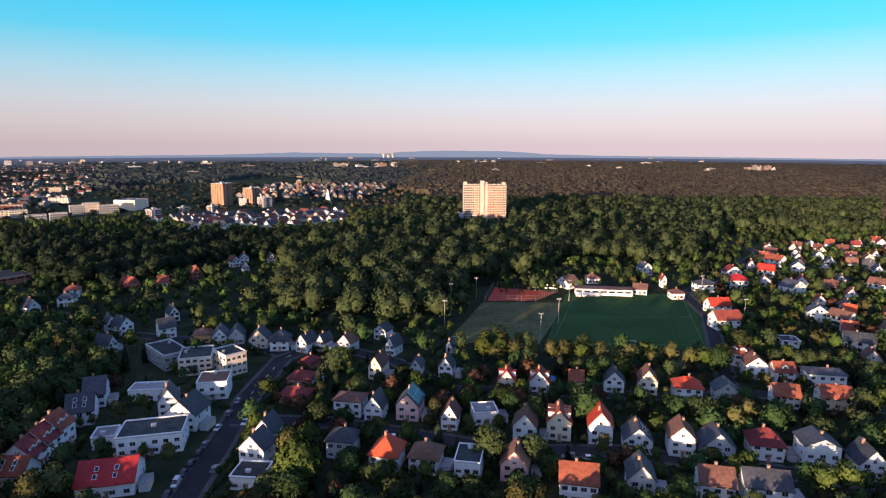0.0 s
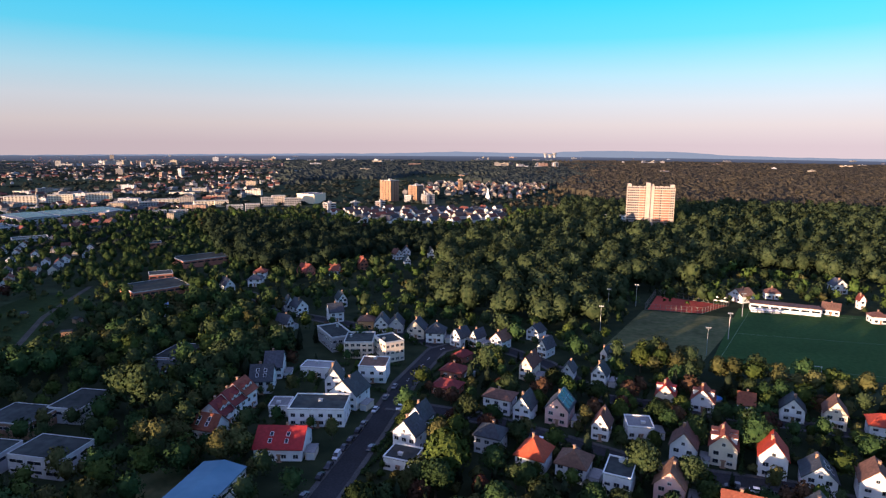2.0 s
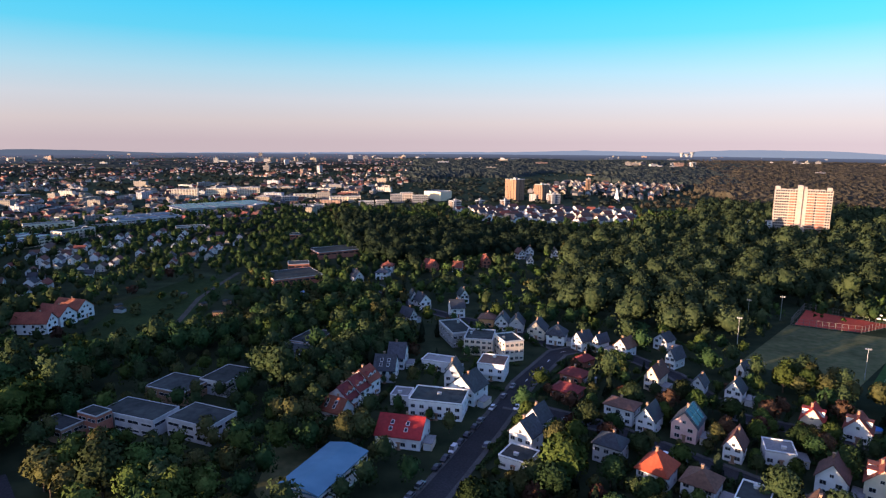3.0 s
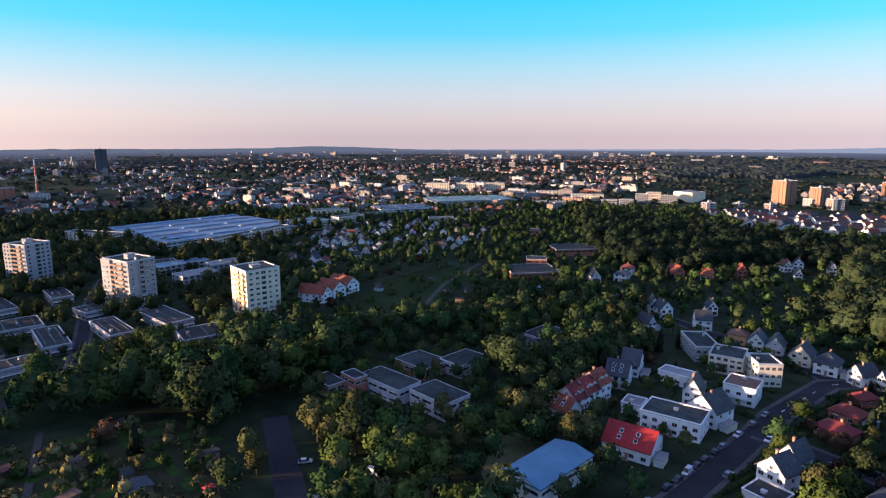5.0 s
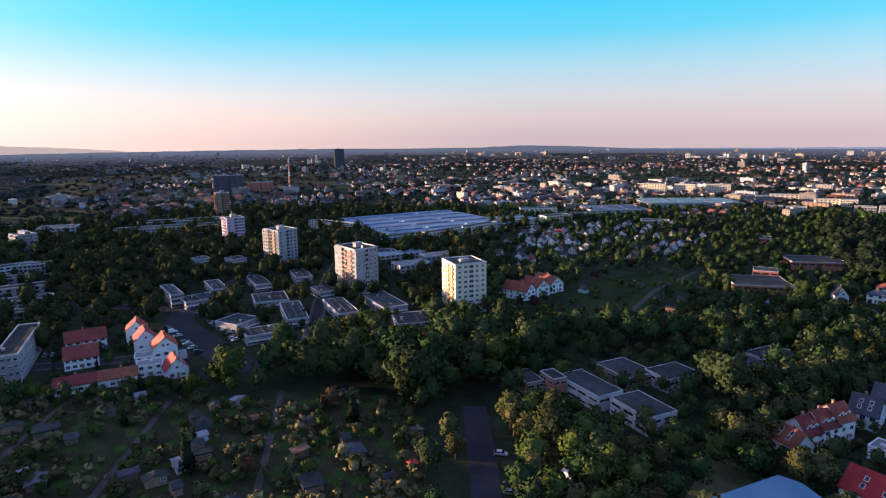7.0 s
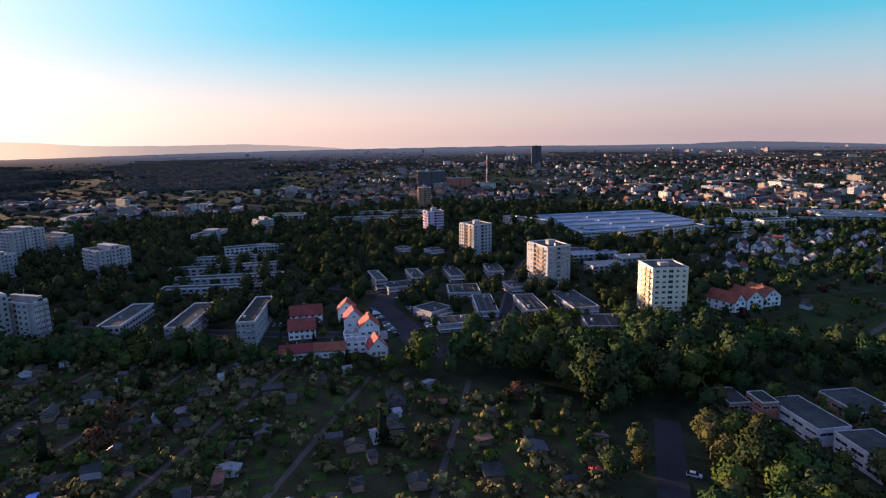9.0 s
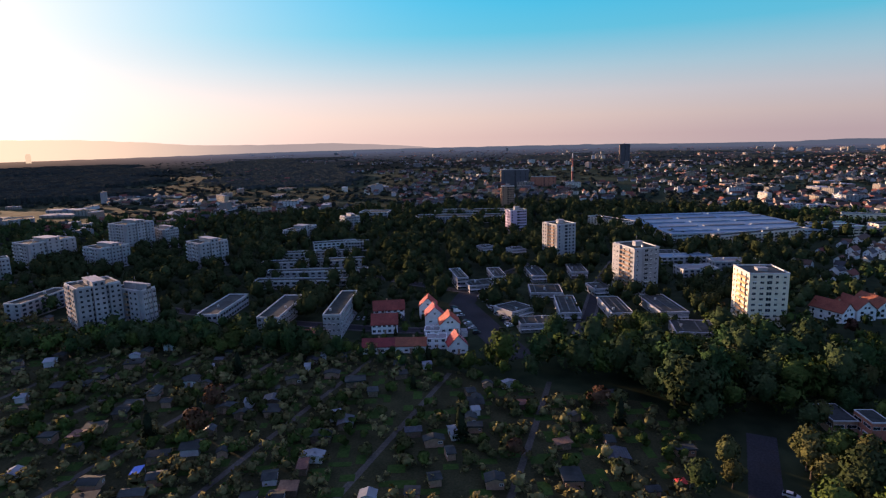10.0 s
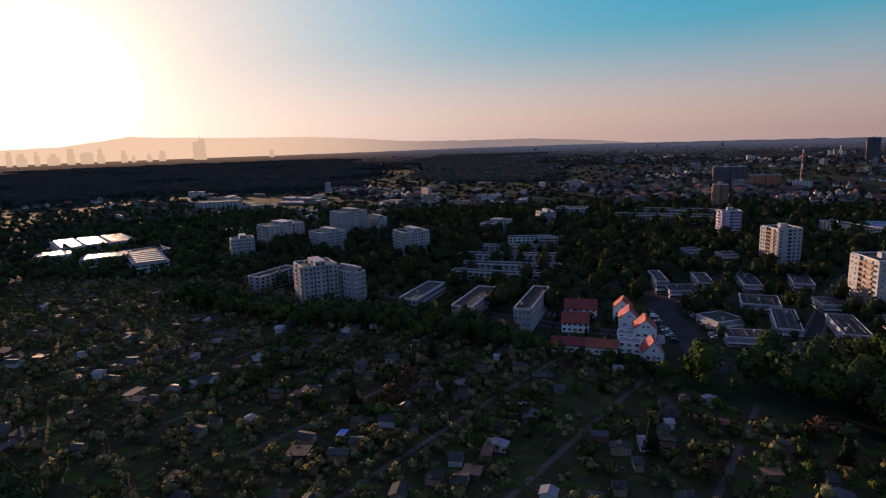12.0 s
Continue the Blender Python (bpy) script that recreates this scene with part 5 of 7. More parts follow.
slab_block(-123.8, 253.6, 45, 11.3, 22.4, 7.0, "white", cols=4, side_cols=7, head=False)
slab_block(-114.9, 247.6, 17, 13.6, 15.7, 7.6, "cream", cols=5, side_cols=6, head=False)
slab_block(-93.8, 247.0, 45, 9.5, 12.7, 9.4, "cream", cols=4, side_cols=4, head=False)
hall(-322.6, 398.8, 58, 38.4, 26.2, 5.9, "brick", "felt", group="school buildings")
hall(-286.8, 305.9, 58, 35.6, 30.0, 5.0, "brick", "felt", group="school buildings")
hall(-306.6, 342.8, 43, 15.5, 13.9, 7.4, "brick", "felt", group="school buildings")
hall(-248.5, 276.7, 53, 12.5, 12.5, 5.0, "white", "metal", group="school buildings")
hall(-415.4, 468.7, 46, 10.6, 12.0, 5.1, "brick", "felt", group="school buildings")
hall(-468.7, 908.1, 80, 32.0, 36.0, 15.5, "gold", "gravel", 0, "windowless golden cream box-shaped warehouse with a pale flat roof", "commercial buildings", True)
in_sight(-472.0, 908.0, 24, 2.0)
slab_block(-381.5, 778.6, 51, 13.5, 13.5, 15.0, "white", cols=4, side_cols=2)
slab_block(-358.9, 822.0, 59, 10.3, 10.3, 13.3, "white", cols=4, side_cols=2)
slab_block(-326.1, 840.8, 56, 10.4, 10.4, 13.6, "white", cols=4, side_cols=2)
slab_block(-360.8, 980.4, 67, 23.0, 23.0, 36.3, "brown", cols=5, side_cols=5, limit=100)
slab_block(-313.4, 980.9, 63, 17.9, 17.9, 29.0, "brown", cols=4, side_cols=4, limit=100)
slab_block(-322.1, 979.4, 57, 13.2, 19.1, 11.5, "white", cols=4, side_cols=3)
slab_block(-290.1, 962.4, 46, 16.5, 15.9, 15.0, "white", cols=4, side_cols=3)
slab_block(-289.7, 1193.7, 18, 8.1, 12.0, 28.4, "brown", cols=3, side_cols=2)
slab_block(1.0, 752.6, 3, 24.2, 13.0, 14.4, "white", cols=6, side_cols=2, head=False)
slab_block(-685.4, 758.1, 46, 27.0, 13.0, 8.9, "white", cols=7, side_cols=2, head=False, group="commercial buildings")
slab_block(-700.7, 805.3, 45, 46.3, 13.0, 8.6, "cream", cols=7, side_cols=2, head=False, group="commercial buildings")
slab_block(-595.5, 675.1, 45, 22.1, 13.0, 7.3, "white", cols=7, side_cols=2, head=False, group="commercial buildings")
slab_block(-573.6, 688.5, 44, 23.7, 13.0, 7.4, "white", cols=7, side_cols=2, head=False, group="commercial buildings")
slab_block(-621.1, 801.2, 42, 35.4, 13.0, 8.5, "cream", cols=7, side_cols=2, head=False, group="commercial buildings")
slab_block(-591.9, 812.4, 40, 20.9, 13.0, 9.4, "cream", cols=7, side_cols=2, head=False, group="commercial buildings")
slab_block(-544.9, 776.5, 39, 23.3, 13.0, 6.7, "white", cols=7, side_cols=2, head=False, group="commercial buildings")
slab_block(-503.9, 762.5, 37, 19.8, 13.0, 11.1, "white", cols=7, side_cols=2, head=False, group="commercial buildings")
slab_block(-528.1, 843.8, 36, 18.8, 13.0, 13.0, "white", cols=7, side_cols=2, head=False, group="commercial buildings")
slab_block(-515.0, 853.6, 35, 20.7, 13.0, 15.7, "cream", cols=7, side_cols=2, head=False, group="commercial buildings")
slab_block(-493.7, 856.3, 34, 25.2, 13.0, 12.3, "white", cols=7, side_cols=2, head=False, group="commercial buildings")
slab_block(-418.7, 767.0, 33, 13.0, 13.0, 4.2, "white", cols=7, side_cols=2, head=False, group="commercial buildings")
slab_block(-687.1, 359.7, 66, 47.6, 13.0, 9.5, "cream", cols=8, side_cols=2, head=False, group="commercial buildings")
slab_block(-652.5, 394.5, 63, 57.6, 13.0, 5.4, "white", cols=8, side_cols=2, head=False, group="commercial buildings")
slab_block(-551.2, 442.1, 55, 30.0, 13.0, 6.4, "white", cols=8, side_cols=2, head=False, group="commercial buildings")
slab_block(-2082.6, 374.5, 84, 32.0, 16.0, 66.5, "slate", cols=4, side_cols=2, limit=100)
slab_block(-1243.1, -13.0, -265, 56.3, 14.0, 31.9, "slate", cols=12, side_cols=2, limit=120)
slab_block(-1211.6, 48.1, 92, 48.1, 14.0, 18.8, "brick", cols=8, side_cols=2)
hall(-562.0, 150.0, 100, 150.0, 140.0, 8.0, "grey", "metal", 5, "huge low works hall with a pale blue metal roof", "commercial buildings")
hall(-594.0, 304.0, 97, 42.0, 50.0, 7.0, "cream", "silver", 3, group="commercial buildings")
slab_block(-606.0, 352.0, 97, 38.0, 16.0, 9.0, "cream", cols=8, side_cols=3, head=False, group="commercial buildings")
for x, y, yaw, w in ((-911.0, 725.0, 38, 44.0), (-874.0, 770.0, 34, 36.0), (-842.0, 812.0, 40, 40.0)):
    slab_block(x, y, yaw, w, 13.0, 14.0, "cream", cols=9, side_cols=3, head=False)
slab_block(-542.5, 186.1, 115, 104.0, 12.0, 9.0, "cream", cols=22, side_cols=2, head=False, group="commercial buildings")
slab_block(-628.0, 121.0, 122, 14.0, 60.0, 10.0, "cream", cols=4, side_cols=12, head=False)
hall(-647.4, 439.7, 74, 76.0, 52.0, 7.5, "grey", "gravel", 4, group="commercial buildings")
hall(-677.9, 555.5, 68, 132.0, 70.0, 7.5, "grey", "silver", 10, group="commercial buildings")
hall(-347.5, -558.6, 154, 68.6, 60.0, 8.0, "grey", "silver", 6, group="commercial buildings")
hall(-313.9, -540.7, 143, 30.9, 21.7, 7.0, "grey", "silver", 6, group="commercial buildings")
hall(-319.8, -487.7, 139, 39.7, 23.6, 7.0, "grey", "silver", 6, group="commercial buildings")
hall(-317.2, -418.9, 147, 26.9, 60.0, 8.0, "grey", "silver", 6, group="commercial buildings")
slab_block(-665.9, -724.2, 125, 62.2, 33.4, 13.3, "white", cols=10, side_cols=2, head=False)
slab_block(-684.7, -630.9, 133, 32.4, 29.3, 8.8, "white", cols=6, side_cols=2, head=False)
slab_block(-348.5, -463.6, 160, 36.5, 25.4, 7.8, "white", cols=8, side_cols=2, head=False)
hall(89.8, 396.0, -9, 37.8, 9.0, 4.2, "white", "brown", group="club houses")
hall(63.6, 415.4, -13, 17.1, 7.0, 3.1, "white", "brown", group="club houses")


gym = hall(-109.4, 114.3, 4, 13.5, 26.0, 6.0, "white", "aqua", 0, "blue-green metal-roofed sports hall beside the school yard", "school buildings")
ridge = gable_roof(Shape(), 13.5, 0, 26.0, 6.33, 1.3, 0.3, 0.12)
ridge.v = [(x + 6.75, y, z) for x, y, z in ridge.v]
part("pitched_roof", ridge, TILES["aqua"], gym)
for y0 in (0.0, 25.8):
    part("gable_wall", Shape().prism([(0, 6.3), (13.5, 6.3), (6.75, 7.6)], y0, y0 + 0.2), RENDER["white"], gym)
for x, y, yaw, w, d, h, walls in ((-197, 121, 7, 24, 12, 6.0, "grey"), (-171, 127.5, 4, 19, 13.2, 6.4, "grey"), (-199.5, 114.6, 3, 9.5, 6, 7.6, "brick"), (-204, 144, 6, 19, 15, 5.0, "brown"),
                                  (-190, 158, 6, 13, 17, 5.6, "grey"), (-209, 106, 3, 13, 8, 5.0, "brown"), (-188, 192, 7, 14.5, 19, 4.8, "brown"), (-192, 213, 6, 13, 20, 4.8, "brown")):
    hall(x, y, yaw, w, d, h, walls, "felt", 0, "", "school buildings")


# ---- the white slab of flats in the woods ----
SLAB_WALL = surface("pinkish_cream_render", (0.33, 0.275, 0.24), (0.40, 0.335, 0.295), 0.4, spread=0.1, big=0.1)
BALCONY_RED = surface("red_brown_balcony_panel", (0.30, 0.10, 0.07), (0.40, 0.15, 0.10), 1.0, 0.7, spread=0.15, big=0.05)
slab = thing("apartment_tower", pose(25.5, 755.0, 0, 0, 0, 2), "tall white slab of flats with red balcony columns", "apartment building")
taken(52, 762, 34)
for x in (30, 42, 54, 66, 76):
    in_sight(x, 756, 7, 11.5)
W, D, T, STOREYS = 54.4, 12.5, 50.6, 17
RISE = T / STOREYS
part("wall", Shape().box(0, 0, 0, W, D, T), SLAB_WALL, slab)
part("roof", Shape().box(0.3, 0.3, T, W - 0.3, D - 0.3, T + 0.3), TILES["gravel"], slab)
for x0, x1, y0, z1 in ((0.4, 4.9, 2, 3.4), (21.8, 26.3, -1.6, 5.0), (27.2, 30.2, 1, 3.4), (49.5, 53.6, 2, 3.0)):
    part("stair_tower", Shape().box(x0, y0, T if y0 > 0 else 0, x1, D - 2, T + z1), SLAB_WALL, slab)
panel = Shape().box(-1.3, -1.2, 0, 1.3, -1.08, 1.05).box(-1.3, -1.08, -0.15, 1.3, 0, 0.0).mesh("balcony", BALCONY_RED)
for i in range(STOREYS - 1):
    for x in (15.6, 18.5, 32.8, 35.9, 41.5, 44.5, 47.5):
        part("balcony", panel, None, slab, "", pose(x, 0, 1.6 + RISE * i))
for x0, x1, cols in ((0.5, 13.8, 6), (14.1, 21.6, 3), (30.7, 49.0, 8), (49.2, 54.0, 2)):
    windows(slab, x0, 0, x1, 0, [RISE * i + 1.9 for i in range(STOREYS)], cols, 1.7, 1.7, random.Random(1))
windows(slab, W, 0, W, D, [RISE * i + 1.9 for i in range(STOREYS)], 3, 1.4, 1.3, random.Random(1))
windows(slab, 0, D, 0, 0, [RISE * i + 1.9 for i in range(STOREYS)], 3, 1.4, 1.3, random.Random(1))
for i in range(9):
    part("roof_parapet", Shape().box(i * 6.0 + 0.3, 0.1, T + 0.3, i * 6.0 + 4.6, 0.4, T + 1.2), SLAB_WALL, slab)


# ---- far towns ----
def far_house():
    s = Shape().prism([(-4.5, 0), (4.5, 0), (4.5, 5.2), (0, 9.0), (-4.5, 5.2)], 0, 11)
    for x in (-2.2, 2.2):
        for z in (1.6, 4.2):
            s.add([(x - 0.6, -0.05, z - 0.6), (x + 0.6, -0.05, z - 0.6), (x + 0.6, -0.05, z + 0.6), (x - 0.6, -0.05, z + 0.6)], [(0, 1, 2, 3)], 2)
    for sgn in (-1, 1):
        ring = [(sgn * 5, 4.9), (0, 9.1), (0, 9.4), (sgn * 5, 5.2)]
        s.prism(ring if sgn < 0 else ring[::-1], -0.4, 11.4, 1)
    return s


def far_block(n, w=24.0, d=11.0):
    s = Shape().box(0, 0, 0, w, d, 3.0 * n)
    s.box(-0.1, -0.1, 3.0 * n, w + 0.1, d + 0.1, 3.0 * n + 0.4, 1).box(w * 0.4, d * 0.3, 3.0 * n + 0.4, w * 0.4 + 4, d * 0.3 + 4, 3.0 * n + 2.6, 0)
    for i in range(n):
        for j in range(6):
            x, z = w * (j + 0.5) / 6, 3.0 * i + 1.6
            s.add([(x - 0.9, -0.06, z - 0.7), (x + 0.9, -0.06, z - 0.7), (x + 0.9, -0.06, z + 0.7), (x - 0.9, -0.06, z + 0.7)], [(0, 1, 2, 3)], 2)
        for j in range(3):
            y, z = d * (j + 0.5) / 3, 3.0 * i + 1.6
            s.add([(-0.06, y + 0.9, z - 0.7), (-0.06, y - 0.9, z - 0.7), (-0.06, y - 0.9, z + 0.7), (-0.06, y + 0.9, z + 0.7)], [(0, 1, 2, 3)], 2)
    return s


def tris(s):
    f, k = [], []
    for face, slot in zip(s.f, s.s):
        for i in range(1, len(face) - 1):
            f.append((face[0], face[i], face[i + 1])), k.append(slot)
    return np.array(s.v), np.array(f), np.array(k)


TOWN_WALL = palette("town_walls", [(0.44, 0.45, 0.48), (0.5, 0.48, 0.44), (0.34, 0.29, 0.23), (0.25, 0.23, 0.21), (0.22, 0.21, 0.21), (0.30, 0.20, 0.16), (0.28, 0.28, 0.3)])
TOWN_ROOF = palette("town_roofs", [(0.13, 0.05, 0.038), (0.08, 0.046, 0.036), (0.04, 0.044, 0.052), (0.17, 0.05, 0.036), (0.06, 0.06, 0.07), (0.09, 0.055, 0.045)])
BLOCK_ROOF = palette("town_block_roofs", [(0.09, 0.09, 0.095), (0.14, 0.14, 0.14), (0.24, 0.27, 0.32), (0.06, 0.065, 0.07)])
SUBURB_WALL = palette("suburb_walls", [(0.70, 0.71, 0.73), (0.73, 0.72, 0.70), (0.62, 0.62, 0.64), (0.76, 0.76, 0.77), (0.55, 0.50, 0.44)])
HOUSE_V, BLOCK_V = [tris(far_house())], [tris(far_block(3)), tris(far_block(5, 30)), tris(far_block(9, 20, 14)), tris(far_block(2, 46, 26))]


def town(name, spots, label, walls=None):
    if walls:
        for x, y, a, s in spots[::2]:
            in_sight(x, y, 3.5, 3.0)
    bulk(name, HOUSE_V, [(0, x, y, -0.3, radians(a), s, s * random.uniform(0.9, 1.5), s) for x, y, a, s in spots], [walls or TOWN_WALL, TOWN_ROOF, GLASS], label, "houses")


def scatter(ring, step, angle, seed, keep=0.85, size=1.0):
    r = random.Random(seed)
    c, q = math.cos(radians(angle)), math.sin(radians(angle))
    cx, cy = sum(p[0] for p in ring) / len(ring), sum(p[1] for p in ring) / len(ring)
    reach = max(math.hypot(p[0] - cx, p[1] - cy) for p in ring)
    n = int(reach / min(step)) + 1
    for i in range(-n, n):
        for j in range(-n, n):
            u, v = (i + r.uniform(-0.3, 0.3)) * step[0], (j + r.uniform(-0.2, 0.2)) * step[1]
            x, y = cx + u * c - v * q, cy + u * q + v * c
            if r.random() < keep and inside(x, y, ring) and free(x, y, 5):
                taken(x, y, 6.5)
                yield x, y, angle + r.choice((0, 0, 0, 0, 90, 180)) + r.uniform(-4, 4), size * r.uniform(0.85, 1.15)


SUBURB_EAST = [(215, 470), (245, 395), (205, 315), (190, 260), (300, 215), (470, 270), (600, 480), (480, 622), (330, 590)]
r = random.Random(14)
for x, y, a, s in scatter(SUBURB_EAST, (19, 27), -28, 15, 0.9):
    house(round(x, 1), round(y, 1), round(a), r.choice((6.5, 7.2, 8.0)), r.choice((8, 9, 10)), r.choice((3.2, 3.6, 4.2)), r.choice((3.4, 3.8, 4.2)), r.choice(("gable", "gable", "gable", "eaves")), r.choice(("white", "white", "grey", "cream")), r.choice(("brown", "dark", "dark", "brown", "rust", "rust", "red")), 2, sides=False)
ROWS = [(-390, 770), (-330, 840), (-150, 905), (-120, 760), (-200, 705), (-290, 700)]
town("row_house_estate", list(scatter(ROWS, (12, 22), -28, 4, 0.95, 0.95)), "white gabled row houses with red and grey roofs", SUBURB_WALL)
GARDENS_TOWN = [(-491, 222), (-563, 288), (-580, 344), (-580, 450), (-537, 502), (-440, 432), (-395, 346), (-406, 269), (-410, 214)]
town("garden_suburb", list(scatter(GARDENS_TOWN, (15, 20), 40, 6, 0.6, 0.66)), "white gabled houses with dark roofs among gardens", SUBURB_WALL)
town("woodland_suburb", list(scatter([(-400, 1150), (-150, 1100), (-120, 1500), (-420, 1500)], (16, 26), 10, 12, 0.6)), "red-roofed houses at the edge of the woods")
houses, blocks = [], []
r = random.Random(77)
for k in range(8500):
    yaw, u = r.uniform(30, 150), r.random()
    dist = 640 + 3900 * u ** 1.25
    near_edge = np.interp(yaw, [30, 36, 45, 60, 75, 90, 105, 118, 128, 150], [1500, 1050, 780, 800, 900, 980, 820, 780, 740, 900])
    if dist < near_edge or yaw > 118 and dist > 1300 and r.random() < 0.93:
        continue
    x, y = polar(yaw, dist)
    far = min(1.0, dist / 3000)
    grid = 20 * int(noise.noise(Vector((x / 420, y / 420, 0))) * 6)
    if noise.noise(Vector((x / 260, y / 260, 7))) < (-0.15 if yaw < 100 else 0.12) or not free(x, y, 9):
        continue
    if r.random() < (0.045 if yaw < 110 else 0.03):
        kind = r.choice((0, 0, 0, 1, 1, 3, 2) if dist > 1200 else (0, 0, 1))
        blocks.append((kind, x, y, -0.3, radians(grid + r.choice((0, 90))), r.uniform(0.6, 1.1), r.uniform(0.6, 1.0), r.uniform(0.6, 1.0)))
    else:
        houses.append((x, y, grid + r.choice((0, 90, 180, 270)) + r.uniform(-6, 6), r.uniform(0.65, 1.0) * (1.0 - 0.15 * far)))
town("distant_town", houses, "thousands of small town houses with white walls and red roofs")
for k in range(260):
    yaw, dist = r.uniform(-30, 30), r.uniform(1900, 4500)
    if noise.noise(Vector((yaw / 4, dist / 700, 2))) > 0.12:
        x, y = polar(yaw, dist)
        blocks.append((r.choice((0, 1, 3, 3)), x, y, -0.3, radians(r.choice((5, 95, 40))), r.uniform(0.8, 2), r.uniform(0.8, 1.2), r.uniform(0.7, 1.0)))
for k in range(170):
    x, y = polar(r.uniform(33, 72), r.uniform(800, 1500)) if k % 3 else polar(r.uniform(98, 140), r.uniform(720, 1300))
    if free(x, y, 12):
        blocks.append((r.choice((0, 3, 3, 1)), x, y, -0.3, radians(r.choice((10, 100)) + r.uniform(-5, 5)), r.uniform(0.6, 1.2), r.uniform(0.6, 1.1), r.uniform(0.5, 0.8)))
        taken(x, y, 14)
for yaw, dist, n, wide in ((-27.9, 2600, 9, 90), (32.0, 3350, 22, 200), (7.6, 2580, 16, 150), (24, 3300, 14, 300), (43, 2900, 18, 260), (64, 3300, 16, 220), (-4, 3300, 6, 160)):
    cx, cy = polar(yaw, dist)
    for k in range(n):  # villages that catch the last sun
        u, v = r.gauss(0, wide * 0.5), r.gauss(0, wide * 0.2)
        a = radians(yaw)
        blocks.append((r.choice((0, 1, 1, 3)), cx + u * math.cos(a) - v * math.sin(a), cy + u * math.sin(a) + v * math.cos(a), 2, radians(r.uniform(0, 90)), r.uniform(0.6, 1.3), r.uniform(0.6, 1.2), r.uniform(0.9, 1.6)))
bulk("distant_town_block", BLOCK_V, blocks, [TOWN_WALL, BLOCK_ROOF, GLASS], "pale flat-roofed town blocks and halls in the distance", "buildings")

# ---- tall marks of the far city ----
RED_PAINT = surface("red_mast_paint", (0.22, 0.06, 0.05), (0.30, 0.09, 0.07), 0.5, 0.6)
mast = thing("chimney_stack", pose(*polar(84.0, 1260), 0), "slim dull red chimney with pale bands above the town", "chimney")
for i in range(7):
    part("band", Shape().cone(0, 0, i * 9.0, i * 9.0 + 9.0, 2.2 - 0.15 * i, 2.05 - 0.15 * i, 12), RED_PAINT if i % 3 else RENDER["grey"], mast)
for k, (yaw, h, w) in enumerate(((4.75, 40, 18), (5.15, 30, 22), (5.6, 36, 18))):
    plant_tower = thing("cooling_tower", pose(*polar(yaw, 4500), 0), "pale power station tower on the horizon", "cooling tower", "power station")
    s = Shape()
    for i in range(5):
        r0, r1 = (1 - 0.1 * i + 0.012 * i * i * i, 1 - 0.1 * (i + 1) + 0.012 * (i + 1) ** 3)
        s.cone(0, 0, h * i / 5, h * (i + 1) / 5, w / 2 * r0, w / 2 * r1, 14)
    part("shell", s, RENDER["concrete"], plant_tower)
spire = thing("church_spire", pose(*polar(10.9, 1080), 0), "white needle-shaped church spire", "church")
part("spire", Shape().add([(-5, -2, 0), (5, -2, 0), (5, 2, 0), (-5, 2, 0), (0, 0, 24)], [(0, 1, 4), (1, 2, 4), (2, 3, 4), (3, 0, 4), (3, 2, 1, 0)]), RENDER["white"], spire)
# the towers glow as well, haze imitated by their emission
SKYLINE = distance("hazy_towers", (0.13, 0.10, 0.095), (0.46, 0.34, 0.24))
r = random.Random(5)
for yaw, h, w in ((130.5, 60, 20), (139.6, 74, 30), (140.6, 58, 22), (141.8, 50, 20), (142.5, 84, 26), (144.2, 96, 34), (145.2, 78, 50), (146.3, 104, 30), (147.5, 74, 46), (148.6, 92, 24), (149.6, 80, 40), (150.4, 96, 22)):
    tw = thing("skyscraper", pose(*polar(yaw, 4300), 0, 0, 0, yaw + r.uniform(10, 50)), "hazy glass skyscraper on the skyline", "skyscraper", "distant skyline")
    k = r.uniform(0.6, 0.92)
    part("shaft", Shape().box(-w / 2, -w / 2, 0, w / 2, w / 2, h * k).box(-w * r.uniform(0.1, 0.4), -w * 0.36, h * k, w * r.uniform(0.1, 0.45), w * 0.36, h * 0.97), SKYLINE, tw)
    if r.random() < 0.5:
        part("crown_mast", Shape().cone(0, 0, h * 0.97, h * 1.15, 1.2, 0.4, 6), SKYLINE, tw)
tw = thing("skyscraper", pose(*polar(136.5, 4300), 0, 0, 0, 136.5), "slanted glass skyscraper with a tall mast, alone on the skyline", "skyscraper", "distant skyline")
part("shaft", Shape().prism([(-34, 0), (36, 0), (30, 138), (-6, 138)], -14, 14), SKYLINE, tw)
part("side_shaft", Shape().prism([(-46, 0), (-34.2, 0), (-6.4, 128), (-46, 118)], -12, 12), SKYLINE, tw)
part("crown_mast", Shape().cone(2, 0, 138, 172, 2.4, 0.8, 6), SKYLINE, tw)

# ---- woods and trees ----
def grow(ring, spacing, r, jitter=0.45):
    xs, ys = [p[0] for p in ring], [p[1] for p in ring]
    for i in range(int((max(xs) - min(xs)) / spacing) + 1):
        for j in range(int((max(ys) - min(ys)) / spacing) + 1):
            x, y = min(xs) + (i + r.uniform(-jitter, jitter)) * spacing, min(ys) + (j + r.uniform(-jitter, jitter)) * spacing
            if inside(x, y, ring):
                yield x, y


